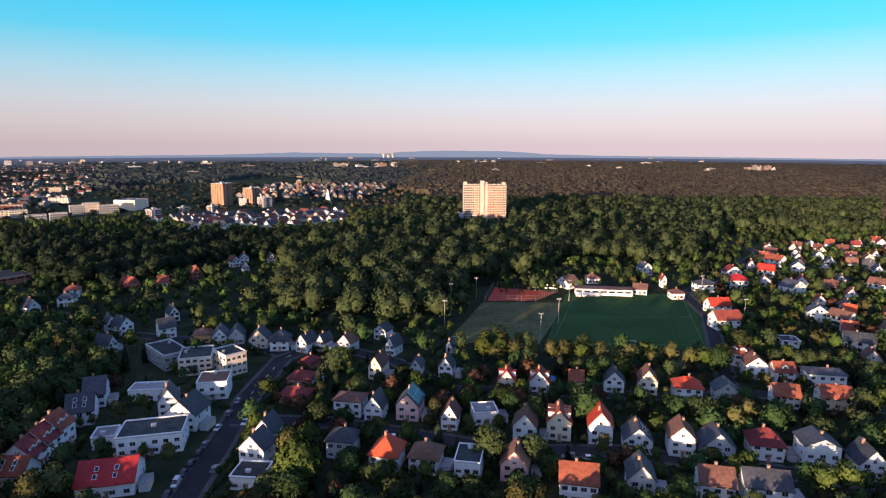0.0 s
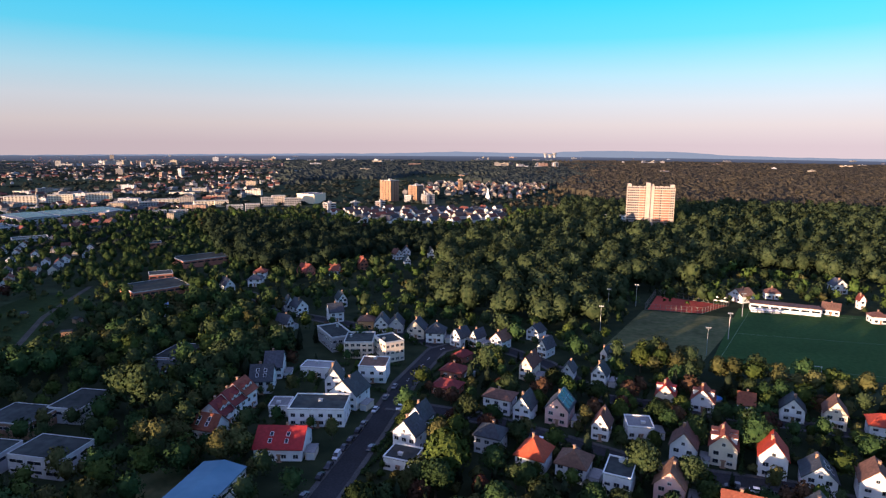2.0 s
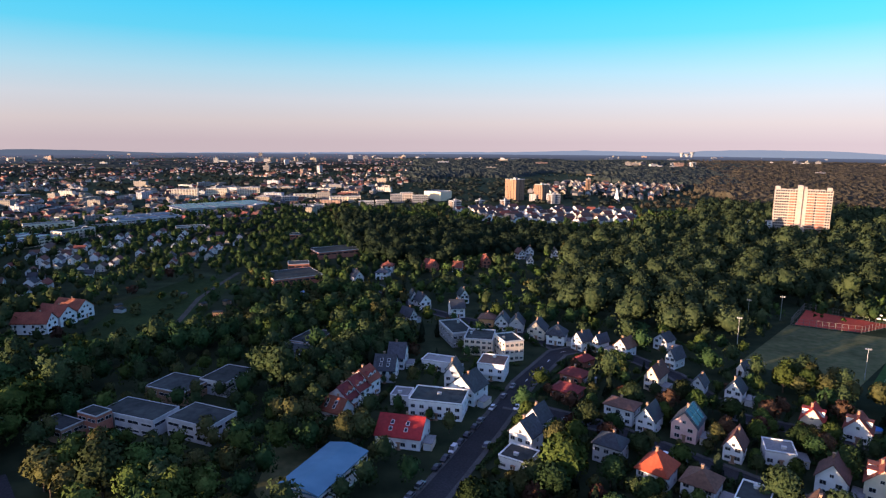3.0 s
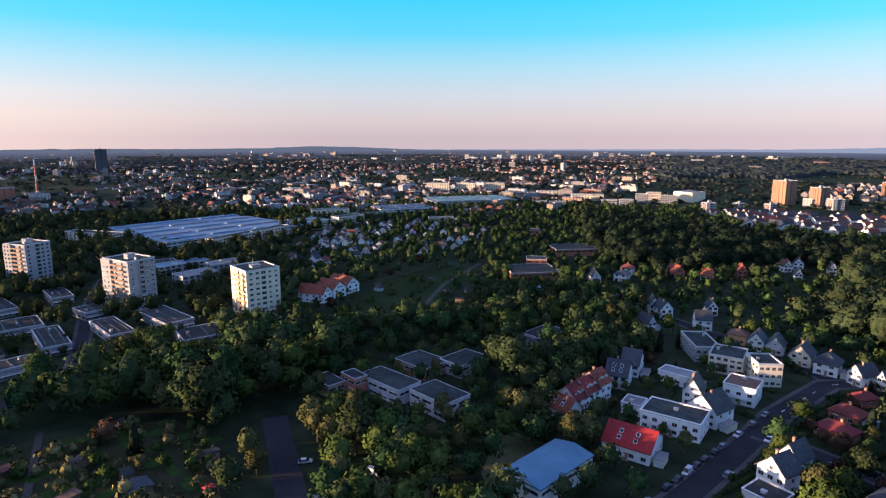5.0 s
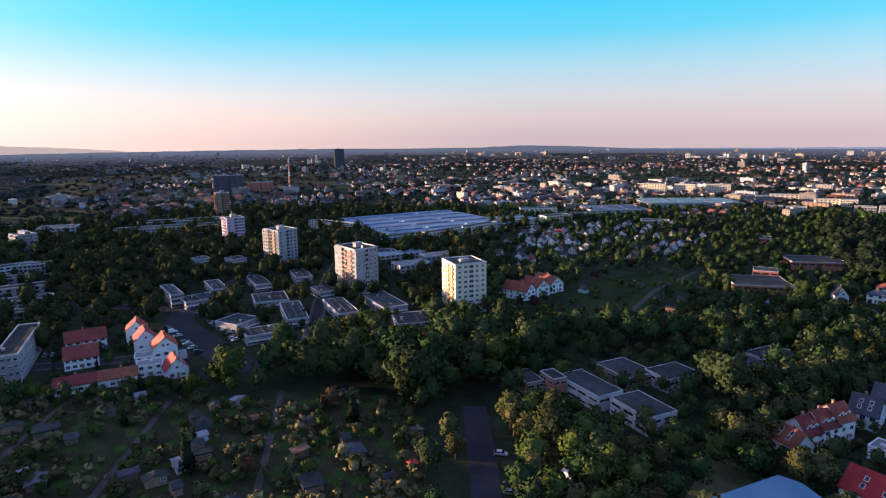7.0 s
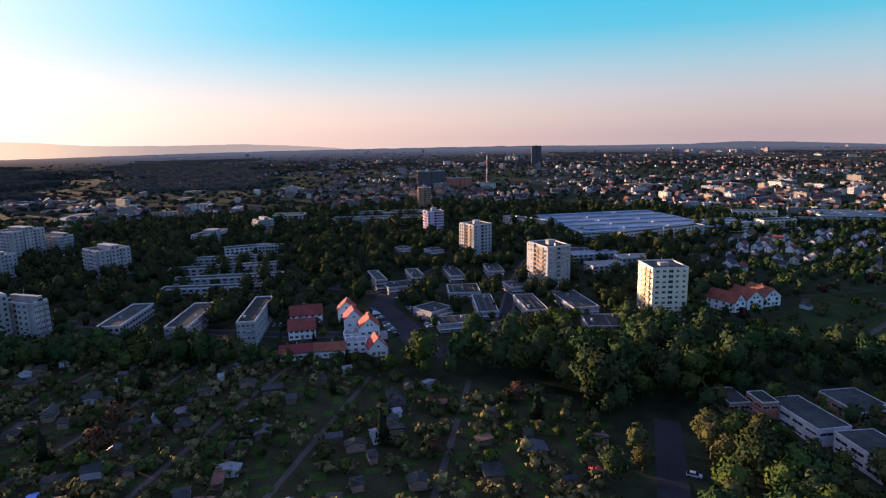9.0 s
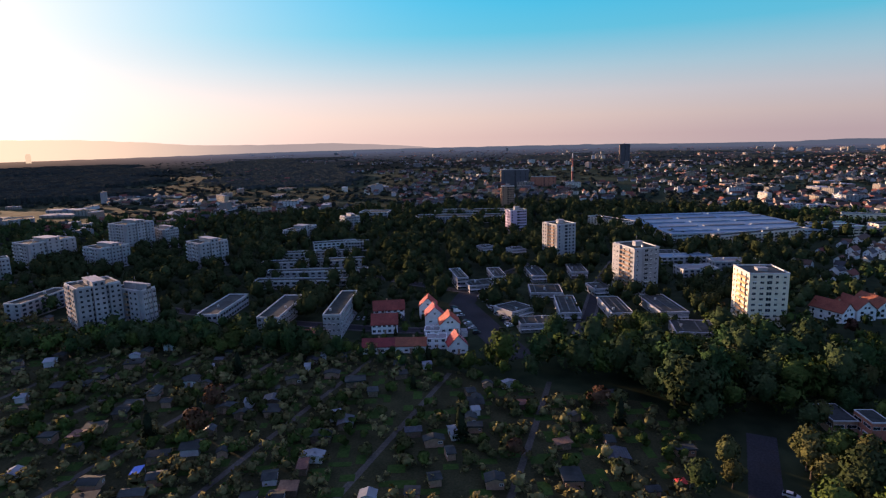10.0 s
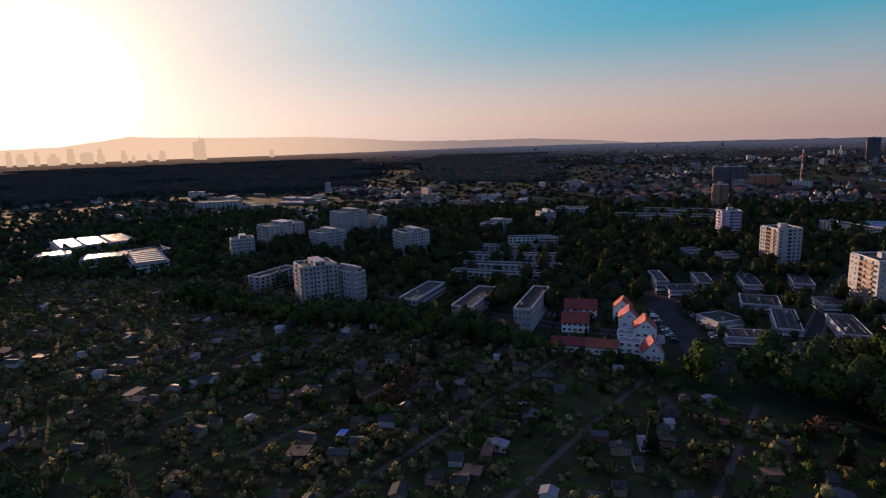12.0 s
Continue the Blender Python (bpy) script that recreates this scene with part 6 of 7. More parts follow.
def places(ring, spacing, seed, size=(0.7, 1.25), clear=3.0, keep=1.0):
    r = random.Random(seed)
    out = []
    for x, y in grow(ring, spacing, r):
        s = r.uniform(*size)
        if r.random() < keep and free(x, y, clear):
            s = min(s, room(x, y, 3.5 * s) / 16)
            if s < 0.22:
                continue
            out.append((r.randrange(6) + (6 if math.hypot(x, y) > 600 else 0), x, y, -0.4, r.uniform(0, 6.28), s * r.uniform(0.85, 1.2), s * r.uniform(0.85, 1.2), s))
    return out


for ring in (PITCH, COURT):
    for x, y in grow(ring, 12, random.Random(1), 0.0):
        taken(x, y, 9)
FOREST_RING = [(-98, 332), (-70, 322), (-1, 314), (6, 362), (27, 425), (62, 446), (108, 522), (186, 478), (215, 505), (285, 600), (310, 690), (470, 640), (730, 1000), (-60, 1000), (-60, 800), (-72, 770), (-112, 622), (-146, 545)]
bulk("forest", MID, places(FOREST_RING, 10.8, 21, (0.65, 1.45)), [WOOD], "dense mixed forest in low evening sun", "forest")
WOODS_RING = [(-480, 632), (-285, 612), (-112, 622), (-146, 545), (-160, 481), (-214, 458), (-205, 390), (-300, 420), (-420, 560)]
bulk("woods", MID, places(WOODS_RING, 9.6, 22, (0.65, 1.2)), [GREENS[5]], "dark green deciduous woods", "woods")
MID_TOWN = [(-300, 60), (-360, 150), (-440, 260), (-560, 330), (-800, 300), (-900, 0), (-760, -330), (-520, -420), (-330, -320), (-300, -150)]
bulk("estate_trees", MID, places(MID_TOWN, 11.2, 23, (0.5, 1.05), 1.2, 0.9), [GREENS[3]], "green trees between blocks of flats", "trees")
VALLEY = [(-235, 175), (-200, 260), (-215, 380), (-300, 440), (-430, 560), (-560, 720), (-800, 700), (-700, 420), (-480, 290), (-380, 300), (-320, 330), (-250, 215)]
bulk("valley_trees", MID, places(VALLEY, 10.4, 24, (0.4, 0.75), 1.2, 0.9), [GREENS[0]], "green trees among gardens", "trees")
# trees added round the camera's foot, never in view, to shade the near houses
SHADE_RING = [(-95, -60), (-90, 40), (-62, 100), (60, 108), (130, 90), (200, 40), (150, -160), (-60, -190)]
bulk("park_woods", MID, places(SHADE_RING, 24, 25, (0.4, 0.7)), [GREENS[0]], "unseen deciduous trees added to shade the near houses", "woods")
WEST = [(-262, -485), (-140, -335), (-95, -190), (-60, -190), (-60, -420), (-180, -640), (-420, -900), (-760, -900), (-700, -500), (-520, -420), (-330, -320)]
bulk("western_woods", MID, places(WEST, 14.5, 26, (0.4, 0.75), 2.0, 0.9), [GREENS[3]], "dark trees against the evening sun", "woods")


def canopy(name, yaw0, yaw1, r0, r1, step, growth, top, rough, material, label, seed, gaps=-1.0):
    """Far woods as one closed, bumpy canopy of crowns that sinks to the ground at its edges and clearings."""
    r = random.Random(seed)
    radii = [r0]
    while radii[-1] < r1:
        radii.append(radii[-1] * growth)
    yaws = np.arange(yaw0, yaw1 + step, step)
    pts = []
    for i, d in enumerate(radii):
        for j, a in enumerate(yaws):
            x, y = polar(a + r.uniform(-0.4, 0.4) * step, d * (1 + r.uniform(-0.4, 0.4) * (growth - 1)))
            n = noise.noise(Vector((x / 330, y / 330, seed)))
            h = top * (0.8 + 0.35 * noise.noise(Vector((x / 60, y / 60, seed)))) + r.uniform(-rough, rough)
            edge = i in (0, len(radii) - 1) or j in (0, len(yaws) - 1) or n < gaps + 1.5 * max(0.0, 1 - min(a - yaw0, yaw1 - a) / 9)
            pts.append((x, y, -2.0 if edge or (d < 1500 and not free(x, y, 4)) else h))
    n = len(yaws)
    k = np.arange(len(radii) - 1)[:, None] * n + np.arange(n - 1)[None]
    k = k.ravel()
    f = np.concatenate([np.stack([k, k + n, k + n + 1], 1), np.stack([k, k + n + 1, k + 1], 1)])
    return tagged(new(name, tri_mesh(name, np.array(pts), f, [material])), label, "forest", kind="stuff")


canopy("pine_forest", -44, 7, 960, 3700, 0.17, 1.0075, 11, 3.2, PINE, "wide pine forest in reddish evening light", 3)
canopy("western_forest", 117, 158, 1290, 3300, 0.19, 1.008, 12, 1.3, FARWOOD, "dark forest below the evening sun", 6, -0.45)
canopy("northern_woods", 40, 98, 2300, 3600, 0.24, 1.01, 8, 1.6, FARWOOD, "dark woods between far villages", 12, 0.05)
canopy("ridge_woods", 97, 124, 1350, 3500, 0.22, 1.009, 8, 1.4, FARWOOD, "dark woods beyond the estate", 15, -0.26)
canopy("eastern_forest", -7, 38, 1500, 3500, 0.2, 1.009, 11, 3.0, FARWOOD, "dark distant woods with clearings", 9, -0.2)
far_pine, far_leaf = [], []
r = random.Random(31)
for k in range(11500):
    yaw, u = r.uniform(4, 152), r.random()
    dist = 600 + 2900 * u ** 1.6
    x, y = polar(yaw, dist)
    n = noise.noise(Vector((x / 300, y / 300, 4)))
    if dist < np.interp(yaw, [4, 36, 40, 100, 126, 152], [980, 980, 620, 760, 640, 640]) or yaw > 131 and dist > 1400 or n < -0.42 or (dist < 1600 and not free(x, y, 5)):
        continue
    s = r.uniform(0.5, 0.95) * (1 + dist / 6000) * 0.85
    far_leaf.append((r.randrange(4), x, y, -0.5, r.uniform(0, 6.28), s * 1.3, s * 1.3, s * 0.85 / (1 + dist / 4000)))
for k in range(5200):
    yaw, dist = r.uniform(-42, 10), 930 + 1500 * r.random() ** 1.3
    if yaw > -8 + 18 * r.random():
        continue
    x, y = polar(yaw, dist)
    s = r.uniform(0.55, 1.0)
    far_pine.append((r.randrange(4), x, y, 0.5, r.uniform(0, 6.28), s * 0.8, s * 0.8, s))
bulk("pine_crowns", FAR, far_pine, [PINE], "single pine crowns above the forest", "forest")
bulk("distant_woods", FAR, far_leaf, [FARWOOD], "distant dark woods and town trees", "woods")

SPECS = [
    (1, 15, 5.6, 2.4, GREENS[0], 12, 1250, 0.68, "broad dark green oak tree"),
    (2, 13, 5.0, 2.2, GREENS[1], 11, 1100, 0.64, "fresh green lime tree"),
    (3, 13, 4.0, 2.4, GREENS[2], 9, 900, 0.56, "light yellowish green birch tree"),
    (4, 16, 5.8, 2.6, GREENS[3], 12, 1250, 0.7, "tall olive green beech tree"),
    (5, 10, 4.2, 1.6, GREENS[4], 8, 600, 0.7, "reddish brown copper-leaved tree"),
    (6, 13, 2.6, 0.8, GREENS[5], 9, 420, 0.55, "narrow dark green spruce tree"),
    (7, 4.6, 2.3, 0.9, GREENS[1], 5, 200, 0.5, "small green fruit tree"),
    (8, 4.2, 2.4, 0.5, GREENS[2], 5, 200, 0.5, "small yellowish green garden tree"),
]
for seed, height, radius, base, leaf, lumps, cards, card, label in SPECS:
    KINDS.append([tree_kind(seed, height, radius, base, leaf, lumps, cards, card, label, "conifer" if "spruce" in label else "tree", "spruce" in label), False, 0])

r = random.Random(51)
random.seed(9)
for i in range(15):  # row along the football field
    k = i / 14
    plant(r.choice((1, 2, 2)), 18 + 106 * k + r.uniform(-1.5, 1.5), 268 - 17 * k + r.uniform(-2, 2), r.uniform(0.85, 1.02), False)
    if i % 4:
        plant(r.choice((1, 2)), 18 + 106 * k + 3, 276 - 17 * k, r.uniform(0.7, 0.9), False)
for i in range(9):  # row beside the field
    plant(r.choice((1, 2, 3)), 140 + 30 * i / 8 + r.uniform(-1, 1), 270 + 120 * i / 8, r.uniform(0.6, 0.85))
plant(1, -41.0, 157.6, 1.35)
plant(4, 12.7, 232.4, 1.25)
plant(2, 25.3, 221.5, 1.1)
plant(4, 58.3, 217.6, 1.0)
plant(5, 51.1, 248.4, 0.6)
plant(5, 37.4, 257.0, 0.5)
plant(5, 30.8, 248.3, 0.5)
plant(2, 180.4, 278.1, 1.0)
plant(2, 179.9, 309.8, 0.8)
plant(2, 182.3, 335.1, 0.8)
plant(5, 239.7, 342.5, 1.0)
plant(2, 212.6, 295.2, 0.8)
plant(3, 181.0, 240.6, 0.85)
plant(2, 147.4, 235.6, 0.7)
plant(2, 134.4, 235.5, 0.6)
plant(2, 141.5, 235.5, 0.6)
plant(1, -96.3, 178.7, 0.75)
plant(1, -92.9, 207.1, 0.5)
plant(2, -85.9, 174.0, 0.7)
plant(3, -204.6, 63.6, 1.6)
plant(3, -213.6, 60.8, 1.3)
plant(2, -169.3, 87.6, 1.0)
plant(2, -160.1, 88.1, 1.1)
plant(3, -153.2, 92.6, 1.15)
plant(1, -143.7, 95.2, 1.1)
plant(1, -130.7, 98.6, 1.1)
plant(2, -170.0, 64.2, 0.9)
plant(2, -162.5, 63.5, 0.8)
plant(2, -130.0, 151.9, 1.0)
plant(2, -118.7, 142.5, 1.0)
plant(2, -110.6, 146.8, 1.1)
plant(2, -107.8, 152.4, 1.0)
plant(3, -159.0, 171.3, 1.3)
plant(3, -168.9, 172.4, 1.3)
plant(1, -169.3, 93.9, 1.2)
plant(2, -164.8, 99.6, 1.2)
plant(1, -149.1, 101.2, 1.2)
plant(2, -173.6, 88.4, 1.2)
plant(0, 120.5, 248.9, 0.9)
plant(3, -123.3, 166.1, 1.1)
plant(0, -212.8, 299.0, 1.1)
plant(5, 129.1, 433.0, 0.9, False)
plant(5, 134.5, 433.1, 1.0, False)
plant(5, 139.2, 438.8, 0.9, False)
plant(5, 144.2, 433.2, 0.8, False)
plant(3, 61.1, 432.2, 1.35)
plant(3, 57.9, 439.7, 1.2)
for x, y, size in ((-341, 164, 1.1), (-347, 176, 1.15), (-352, 188, 1.1), (-358, 199, 1.05), (-334, 158, 0.95)):
    plant(r.choice((0, 3)), x, y, size, False)  # dark trees beside the red-roofed houses, added to shade their roofs
for x, y in grow(MEADOW_RING, 11.0, r):
    if r.random() < 0.4 and free(x, y, 2.0):
        plant(r.choice((6, 7, 7)), x, y, r.uniform(0.6, 1.3))
hedges = []
near_lots = [lot for lot in LOTS if math.hypot(lot[0], lot[1]) < 330]
for i, (x, y, yaw, w, d) in enumerate(near_lots):
    c, q = math.cos(radians(yaw)), math.sin(radians(yaw))

    def at(u, v):
        return x + u * c - v * q, y + u * q + v * c
    gx, gy = at(w / 2 + 2.4, 1.0)
    if i % 2 == 0 and free(gx, gy, 1.0):
        garage(round(gx, 1), round(gy, 1), yaw, ("white", "grey", "cream")[i % 3])
    side = w / 2 + 4.5
    for u0, v0, u1, v1 in ((-side, -5, -side, d + 8), (-side, d + 8, side, d + 8), (-side, -5, -w / 4, -5)):
        n = max(2, int(math.hypot(u1 - u0, v1 - v0) / 1.7))
        for k in range(n):
            hx, hy = at(u0 + (u1 - u0) * k / n, v0 + (v1 - v0) * k / n)
            if free(hx, hy, 0.0):
                hedges.append((r.randrange(4), hx, hy, -0.25, r.uniform(0, 6.28), 0.62, 0.62, r.uniform(0.5, 0.72)))
bulk("garden_hedges", SMALL, hedges, [GREENS[0]], "clipped dark green garden hedges between houses", "hedges")
SUBURB = [(-66, 130), (-66, 285), (-20, 262), (8, 262), (125, 245), (150, 330), (215, 480), (330, 560), (470, 600), (560, 420), (420, 230), (280, 130), (140, 120), (20, 120)]
for x, y in grow(SUBURB, 5.4, r):
    if r.random() < 0.82 and free(x, y, 1.2) and not inside(x, y, PITCH):
        s = r.uniform(0.35, 0.95)
        plant(r.choices(range(8), (4, 3, 2, 3, 1.2, 3, 3, 2))[0], x, y, s)
        taken(x, y, 1.5)
THICKET = [(-128, 165), (-138, 225), (-150, 285), (-190, 305), (-262, 305), (-250, 215), (-185, 200)]
for x, y in grow(THICKET, 8.5, r):
    if free(x, y, 1.5):
        plant(r.choices(range(6), (4, 2, 1, 4, 0, 1))[0], x, y, r.uniform(0.75, 1.1))
        taken(x, y, 3)
EAST = [(-84, 120), (-88, 280), (-180, 300), (-240, 380), (-300, 350), (-250, 220), (-180, 230), (-130, 160)]
for x, y in grow(EAST, 8.0, r):
    if r.random() < 0.75 and free(x, y, 1.3):
        plant(r.choices(range(8), (4, 3, 1, 4, 1, 2, 1, 1))[0], x, y, r.uniform(0.45, 0.8))
SCHOOL = [(-222, 96), (-150, 108), (-134, 120), (-134, 150), (-165, 186), (-160, 238), (-205, 240), (-222, 180)]
PARK = [(-118, 100), (-122, 165), (-140, 205), (-180, 240), (-235, 225), (-265, 150), (-232, 100), (-190, 100), (-150, 88)]
for x, y in grow(PARK, 8.5, r):
    if inside(x, y, SCHOOL):
        if free(x, y, 1.6) and r.random() < 0.9:
            plant(r.choice((0, 1, 2, 3)), x, y, r.uniform(0.5, 0.85), False)
    elif free(x, y, 1.5):
        plant(r.choices(range(6), (4, 3, 1, 4, 0, 1))[0], x, y, r.uniform(0.75, 1.15))
BELT = [(-272, -8), (-290, 40), (-300, 90), (-275, 120), (-240, 140), (-205, 118), (-205, 66), (-226, 40), (-245, -2)]
for x, y in grow(BELT, 8.8, r):
    if free(x, y, 1.5):
        plant(r.choices(range(6), (3, 4, 1, 3, 0, 0))[0], x, y, r.uniform(1.0, 1.45))
NEARWOOD = [(-100, 40), (-104, 96), (-128, 92), (-150, 84), (-128, 60), (-120, 40)]
for x, y in grow(NEARWOOD, 8, r):
    if free(x, y, 1.0):
        plant(r.choices(range(6), (3, 4, 3, 3, 0, 0))[0], x, y, r.uniform(0.85, 1.2), False)
for x, y in grow([(-252, -8), (-266, -66), (-272, -100), (-284, -140), (-292, -180), (-270, -236), (-292, -330), (-262, -320), (-248, -230), (-258, -160), (-250, -90), (-240, -20)], 6.2, r):
    if free(x, y, 0.8):  # belt of trees behind the allotments
        plant(r.choices(range(4), (3, 3, 1, 3))[0], x, y, r.uniform(0.5, 0.72) * (0.72 if y > -72 else 1.3), False)
# ---- allotment gardens ----
SHED_ROOF = [TILES["felt"], TILES["felt"], TILES["felt"], TILES["brown"], TILES["felt"], TILES["felt"], TILES["felt"], TILES["silver"], TILES["dark"]]
SHED_WALL = [RENDER["wood"], RENDER["brown"], RENDER["grey"], RENDER["wood"], RENDER["brown"]]
SHEDS = []
for i in range(12):
    rs = random.Random(i)
    w, d, h = rs.uniform(3, 5.5), rs.uniform(2.6, 4.2), rs.uniform(2.1, 2.5)
    sh = thing("garden_shed", pose(0, 0, 0), ("dark timber", "brown boarded", "grey painted", "weathered timber", "brown timber")[i % 5] + " garden shed with a low roof", "shed", "allotment sheds")
    if i % 3:
        part("wall", Shape().prism([(-w / 2, 0), (w / 2, 0), (w / 2, h), (0, h + 0.7), (-w / 2, h)], 0, d), SHED_WALL[i % 5], sh)
        part("roof", gable_roof(Shape(), w, 0, d, h, 0.7, 0.35, 0.12), SHED_ROOF[i % 9], sh)
    else:
        part("wall", Shape().box(-w / 2, 0, 0, w / 2, d, h), SHED_WALL[i % 5], sh)
        part("roof", Shape().add([(-w / 2 - 0.3, -0.5, h), (w / 2 + 0.3, -0.5, h), (w / 2 + 0.3, d + 0.3, h + 0.02), (-w / 2 - 0.3, d + 0.3, h + 0.02), (-w / 2 - 0.3, -0.5, h + 0.5), (w / 2 + 0.3, -0.5, h + 0.5), (w / 2 + 0.3, d + 0.3, h + 0.15), (-w / 2 - 0.3, d + 0.3, h + 0.15)],
                                  [(3, 2, 1, 0), (4, 5, 6, 7), (0, 1, 5, 4), (1, 2, 6, 5), (2, 3, 7, 6), (3, 0, 4, 7)]), SHED_ROOF[i % 9], sh)
    part("door", Shape().box(-0.45, -0.05, 0, 0.45, 0.03, 1.95), RENDER["brown"], sh)
    part("window", window_mesh(0.9, 0.7, 0), None, sh, "", pose(w * 0.32, 0, 1.4))
    SHEDS.append([sh, False])
for i, (x, y) in enumerate(PLOTS[:6]):
    copy_thing(SHEDS[(5 * i + 1) % 12][0], pose(x, y, 0.02, 0, 0, 40 * i))
for line in LANES:
    for a, b in zip(line, line[1:]):
        a, b = Vector(a), Vector(b)
        for j in range(int((b - a).length // 5) + 1):
            p = a.lerp(b, min(1.0, j * 5 / (b - a).length))
            taken(p.x, p.y, 1.8)
r = random.Random(91)
shrubs = []
spots = []
for a, b in zip(LANES, LANES[1:]):  # huts stand back to back half-way between the lanes
    for u in np.arange(0.04, 1.0, 0.052):
        p, q = [Vector((np.interp(u, (0, 1), (line[0][0], line[-1][0])), np.interp(u, (0, 1), (line[0][1], line[-1][1])))) for line in (a, b)]
        m = p.lerp(q, r.uniform(0.36, 0.64))
        spots.append((m.x + r.uniform(-2, 2), m.y, 0.8))
spots += [(x, y, 0.3) for x, y in grow(ALLOT, 13.0, r, 0.95)]
for x, y, chance in spots:
    if inside(x, y, ALLOT) and free(x, y, 2.9) and r.random() < chance:
        k = r.randrange(12)
        m = pose(x, y, 0.02, 0, 0, r.choice((0, 90, 180, 270)) + r.uniform(-8, 8) + 12)
        if SHEDS[k][1]:
            ob = copy_thing(SHEDS[k][0], m)
            ob.scale = (r.uniform(0.8, 1.7), r.uniform(0.8, 1.6), r.uniform(0.9, 1.2))
        else:
            SHEDS[k][0].matrix_basis, SHEDS[k][1] = m, True
        taken(x, y, 2.2)
count = 0
for x, y in grow(ALLOT, 3.9, r):
    thick = noise.noise(Vector((x / 26, y / 26, 3))) * 0.7 + (0.75 if y < -60 else 0.52)
    if free(x, y, 0.5) and r.random() < thick:
        if x > -240 and y > -200 and count < 240 and r.random() < 0.4:
            plant(r.choices((6, 7, 4, 5), (5, 4, 0.1, 0.3))[0], x, y, r.uniform(0.6, 1.25))
            count += 1
        else:
            s = r.choice((0.35, 0.5, 0.6, 0.8, 1.0, 1.3, 1.6)) * r.uniform(0.8, 1.1)
            shrubs.append((r.randrange(4), x, y, -0.1, r.uniform(0, 6.28), s * 1.1, s * 1.1, s))
bulk("allotment_shrubs", SMALL, shrubs, [ORCHARD], "small olive green fruit trees and shrubs in allotments", "shrubs")
beds = []
LAWN_V = [tris(Shape().box(-3, -2, 0, 3, 2, 0.12))]
for x, y in grow(ALLOT, 7.5, r):
    if free(x, y, 1.0) and r.random() < 0.75:
        beds.append((0, x, y, -0.02, radians(r.choice((8, 98))), r.uniform(0.6, 1.3), r.uniform(0.6, 1.2), r.uniform(0.7, 1.2)))
bulk("allotment_lawns", LAWN_V, beds, [LAWN], "small square lawns and vegetable beds", "garden beds")

KEEP_OUT = [PITCH, COURT, MEADOW_RING, ALLOT, FOREST_RING, WOODS_RING, MID_TOWN, VALLEY, PARK, BELT, SUBURB, EAST, ROWS, [(-195, 60), (-200, 95), (-130, 90), (-120, 48)], [(-390, -45), (-385, -5), (-262, 20), (-255, -25)]]
r = random.Random(66)
for x, y in grow([(-760, -760), (-760, 900), (640, 900), (640, 100), (-60, 100), (-60, -420)], 10.0, r):
    d, yaw = math.hypot(x, y), math.degrees(math.atan2(-x, y))
    if d < 125 or d > 900 or not -40 < yaw < 154 or not free(x, y, 2.0) or r.random() < 0.15 or any(inside(x, y, ring) for ring in KEEP_OUT):
        continue
    plant(r.choices(range(8), (4, 3, 1, 4, 0.5, 1, 1, 1))[0], x, y, r.uniform(0.5, 0.95))
for k, spec in enumerate(SPECS):
    seed, height, radius, base, leaf, lumps, cards, card, label = spec
    for count, size, rows in ((300, 1.12, [row for row in REST if math.hypot(row[1], row[2]) <= 330]), (54, 2.2, [row for row in REST if math.hypot(row[1], row[2]) > 330])):
        rows = [(0, *row[1:]) for row in rows if row[0] == k]
        if not rows:
            continue
        kind = crown(seed, height, radius, base, max(4, lumps - 3), count, card * size, 2 if count > 100 else 1, "spruce" in label, 0.58)
        bulk("garden_trees", [kind], rows, [spec[4]], spec[8].replace("tree", "trees") + " among houses and gardens", "trees")

# ---- parked cars ----
row_of_cars(-78.5, 120, -80.5, 225, 18, 91, 3)
row_of_cars(-69.5, 130, -72.5, 225, 15, 91, 4, 0.5)
row_of_cars(-55, 203, 15, 184, 12, -13, 6, 0.45)
row_of_cars(25, 181, 85, 175, 9, -5, 7, 0.5)
row_of_cars(-372, -18, -300, 4, 22, 110, 8, 0.15)
row_of_cars(-345, -33, -290, -14, 14, 110, 9, 0.4)
row_of_cars(-190, 88, -130, 68, 9, 60, 10, 0.75)
row_of_cars(-318, -56, -318, -90, 9, 0, 12, 0.2)

# ---- sports ground ----
def along(p, q, k):
    return p[0] + (q[0] - p[0]) * k, p[1] + (q[1] - p[1]) * k


TURF_LINE = surface("worn_field_line", (0.10, 0.16, 0.09), (0.22, 0.28, 0.2), 0.6, 0.9)
marks = Shape()
IN = [(89, 392), (161, 393), (133, 292), (55, 292)]
for a, b in zip(IN, IN[1:] + IN[:1]):
    strip([a, b], 0.12, 0.085, marks)
strip([along(IN[0], IN[3], 0.5), along(IN[1], IN[2], 0.5)], 0.12, 0.089, marks)
setting("field_marking", marks, TURF_LINE, "white lines of the football field", "field marking")
for gx, gy, ga in ((125, 393.5, 0), (94, 291, 180), (9.2, 297.1, 180)):
    goal = thing("football_goal", pose(gx, gy, 0.06, 0, 0, ga), "white football goal with a steel frame", "goal", "football goals")
    for x in (-3.66, 3.66):
        part("post", Shape().box(x - 0.06, -0.06, 0, x + 0.06, 0.06, 2.44), LINE, goal)
    part("crossbar", Shape().box(-3.6, -0.06, 2.38, 3.6, 0.06, 2.5), LINE, goal)
    part("net_stay", Shape().box(-3.66, 1.4, 0, 3.66, 1.46, 0.1), STEEL, goal)
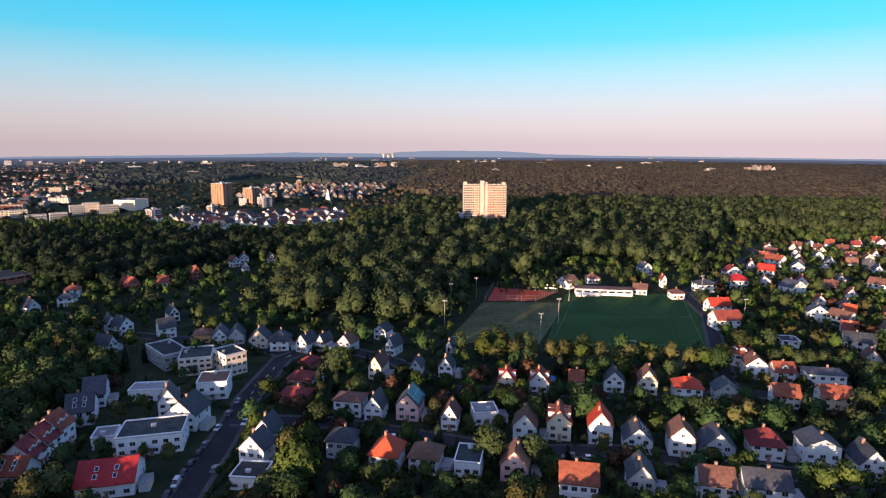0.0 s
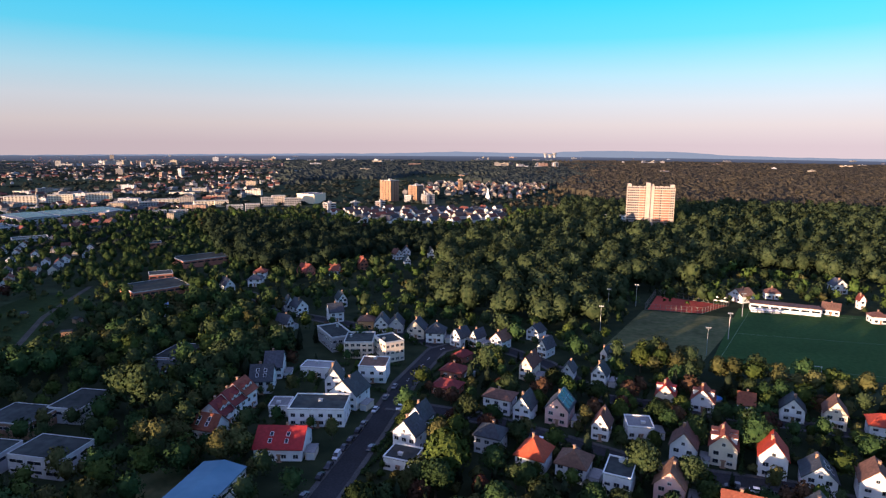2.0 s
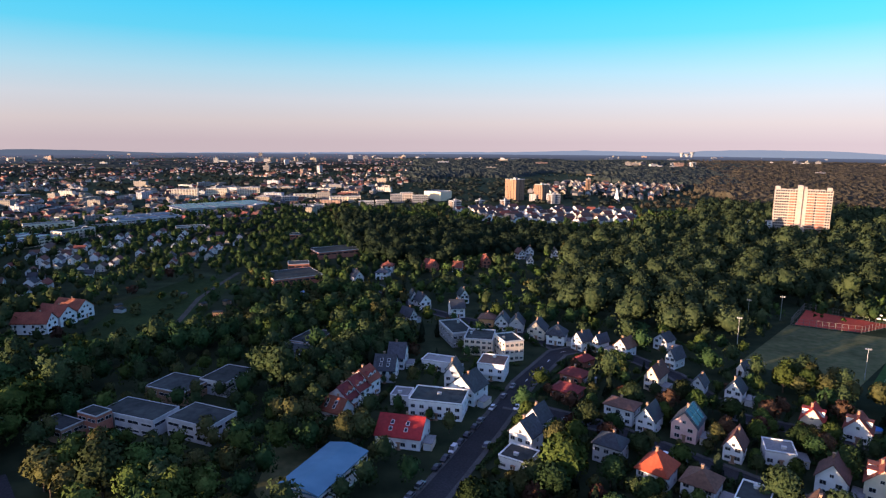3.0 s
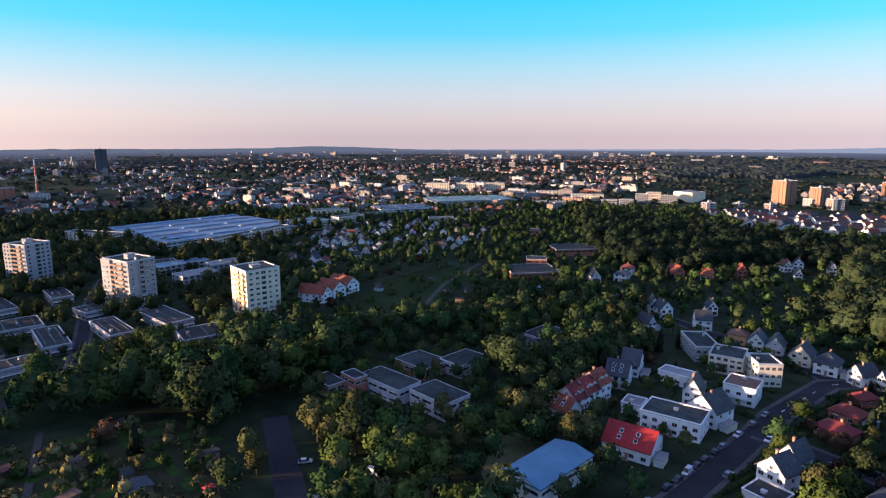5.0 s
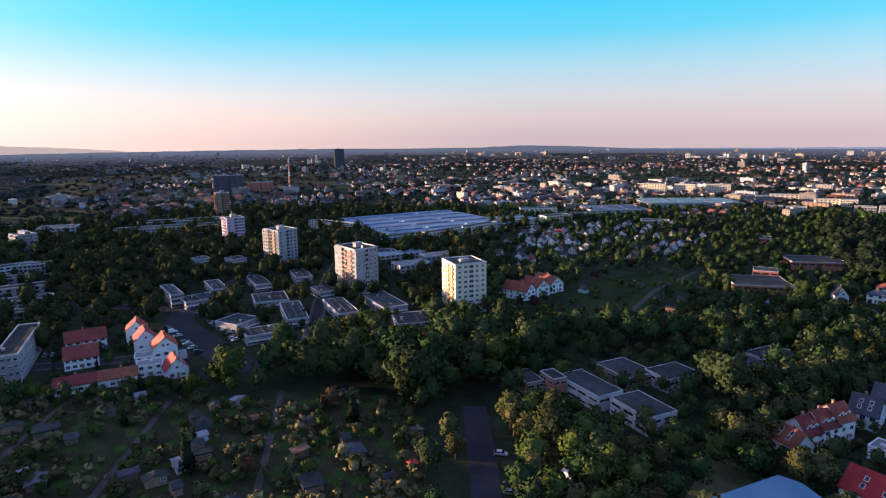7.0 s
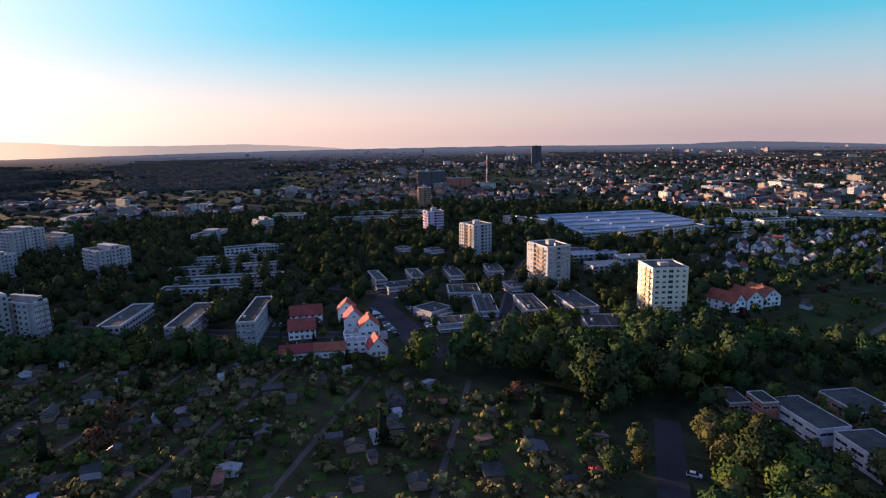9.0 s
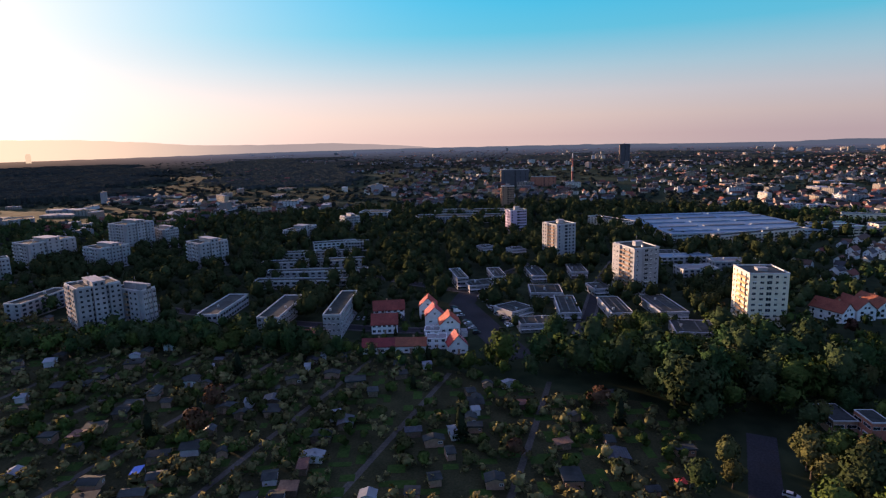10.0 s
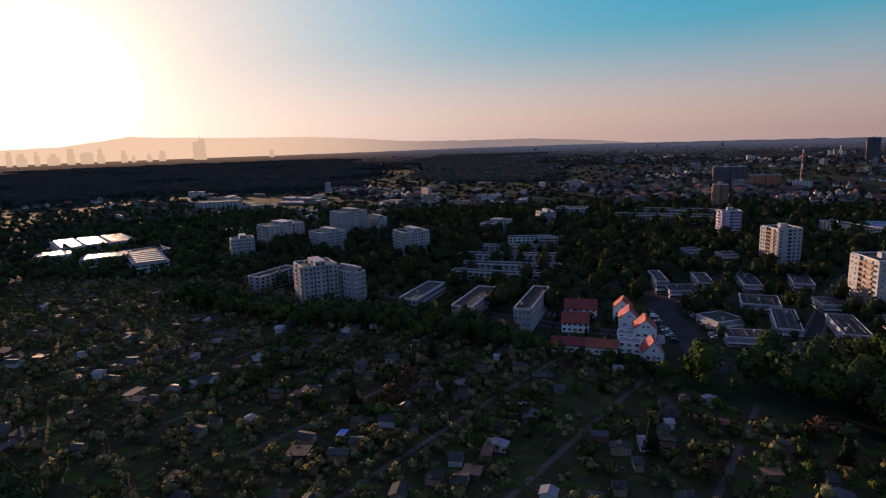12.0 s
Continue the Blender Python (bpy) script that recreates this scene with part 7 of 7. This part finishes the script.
TENT = surface("white_shelter_sheet", (0.60, 0.62, 0.66), (0.72, 0.74, 0.78), 1.0, 0.6)
for i in range(4):
    sh = thing("team_shelter", pose(91 + 4.2 * i, 389.5, 0.06), "white team shelter with a blue front at the field's edge", "shelter", "team shelters")
    part("roof", Shape().prism([(-1.8, 2.0), (1.8, 2.0), (1.8, 2.15), (0, 2.45), (-1.8, 2.15)], -1.2, 1.2), TENT, sh)
    part("back_wall", Shape().box(-1.7, 1.05, 0, 1.7, 1.15, 2.0), TENT, sh)
    part("front_band", Shape().box(-1.7, -1.2, 1.5, 1.7, -1.12, 2.0), PAINT[3], sh)
    for x in (-1.7, 1.6):
        part("post", Shape().box(x, -1.15, 0, x + 0.1, -1.05, 2.0), STEEL, sh)
for x, y, h in ((1, 318, 16), (5, 358, 16), (51, 300, 14), (66, 330, 14), (82, 378, 14), (22, 384, 14), (172, 330, 14), (174, 392, 14)):
    mast = thing("floodlight_mast", pose(x, y, 0), "slim grey steel floodlight mast", "floodlight", "floodlights")
    part("pole", Shape().cone(0, 0, 0, h, 0.16, 0.09, 8), STEEL, mast)
    part("lamp_bar", Shape().box(-1.2, -0.1, h - 0.3, 1.2, 0.1, h - 0.1), STEEL, mast)
    for q in (-0.9, 0, 0.9):
        part("lamp", Shape().box(q - 0.28, -0.35, h - 0.1, q + 0.28, 0.1, h + 0.35), STEEL, mast)
MESH = surface("wire_fence", (0.10, 0.10, 0.095), (0.16, 0.155, 0.14), 3.0, 0.6, metal=0.4)
ring = [(27, 377), (60, 377), (79, 402), (36, 417)]
fence = thing("court_fence", pose(0, 0, 0), "tall steel ball fence round the clay court", "fence")
post_mesh = Shape().box(-0.09, -0.09, 0, 0.09, 0.09, 4.0).mesh("post", MESH)
for a, b in list(zip(ring, ring[1:] + ring[:1])):
    n = int(math.dist(a, b) // 3)
    for i in range(n):
        x, y = along(a, b, i / n)
        part("post", post_mesh, None, fence, "", pose(x, y, 0))
    ang = math.degrees(math.atan2(b[1] - a[1], b[0] - a[0]))
    for z in (0.3, 2.0, 3.9):
        part("rail", Shape().box(0, -0.05, z, math.dist(a, b), 0.05, z + 0.1), MESH, fence, "", pose(*a, 0, 0, 0, ang))

# ---- single small things in the gardens ----
TENT_RED = surface("red_tent_canvas", (0.42, 0.03, 0.03), (0.52, 0.05, 0.04), 1.0, 0.7, spread=0.1)
SHEET_BLUE = surface("blue_tarpaulin", (0.02, 0.10, 0.42), (0.03, 0.16, 0.55), 1.5, 0.5, bump=0.3, spread=0.15)
POOL_WATER = surface("pool_cover", (0.02, 0.13, 0.38), (0.03, 0.18, 0.46), 1.0, 0.3, spread=0.1)
tent = thing("garden_tent", pose(-162.2, 49.3, 0, 0, 0, 20), "red garden tent with a pointed canvas roof", "tent")
part("roof", Shape().add([(-1.7, -1.7, 2.0), (1.7, -1.7, 2.0), (1.7, 1.7, 2.0), (-1.7, 1.7, 2.0), (0, 0, 3.0)], [(0, 1, 4), (1, 2, 4), (2, 3, 4), (3, 0, 4), (3, 2, 1, 0)]), TENT_RED, tent)
shelter = thing("garden_shelter", pose(-156.6, -112.9, 0, 0, 0, 12), "open garden shelter under a blue tarpaulin", "shelter")
part("tarpaulin", Shape().add([(-2.4, -1.6, 2.0), (2.4, -1.6, 2.0), (2.4, 1.6, 2.4), (-2.4, 1.6, 2.4), (-2.4, -1.6, 2.06), (2.4, -1.6, 2.06), (2.4, 1.6, 2.46), (-2.4, 1.6, 2.46)],
                              [(3, 2, 1, 0), (4, 5, 6, 7), (0, 1, 5, 4), (1, 2, 6, 5), (2, 3, 7, 6), (3, 0, 4, 7)]), SHEET_BLUE, shelter)
for owner, e, f, h in ((tent, 1.6, 1.6, 2.0), (shelter, 2.2, 1.5, 2.0)):
    for u in (-1, 1):
        for v in (-1, 1):
            part("post", Shape().box(u * e - 0.05, v * f - 0.05, 0, u * e + 0.05, v * f + 0.05, h + (0.35 if owner is shelter and v > 0 else 0.0)), STEEL, owner)
pool = thing("garden_pool", pose(46.9, 245.9, 0), "round garden pool under a blue cover", "pool")
part("wall", Shape().cone(0, 0, 0, 0.9, 2.3, 2.3, 18), RENDER["grey"], pool)
part("cover", Shape().cone(0, 0, 0.9, 1.0, 2.35, 2.2, 18), POOL_WATER, pool)
car(-140.3, 90.7, 20, 1, True)
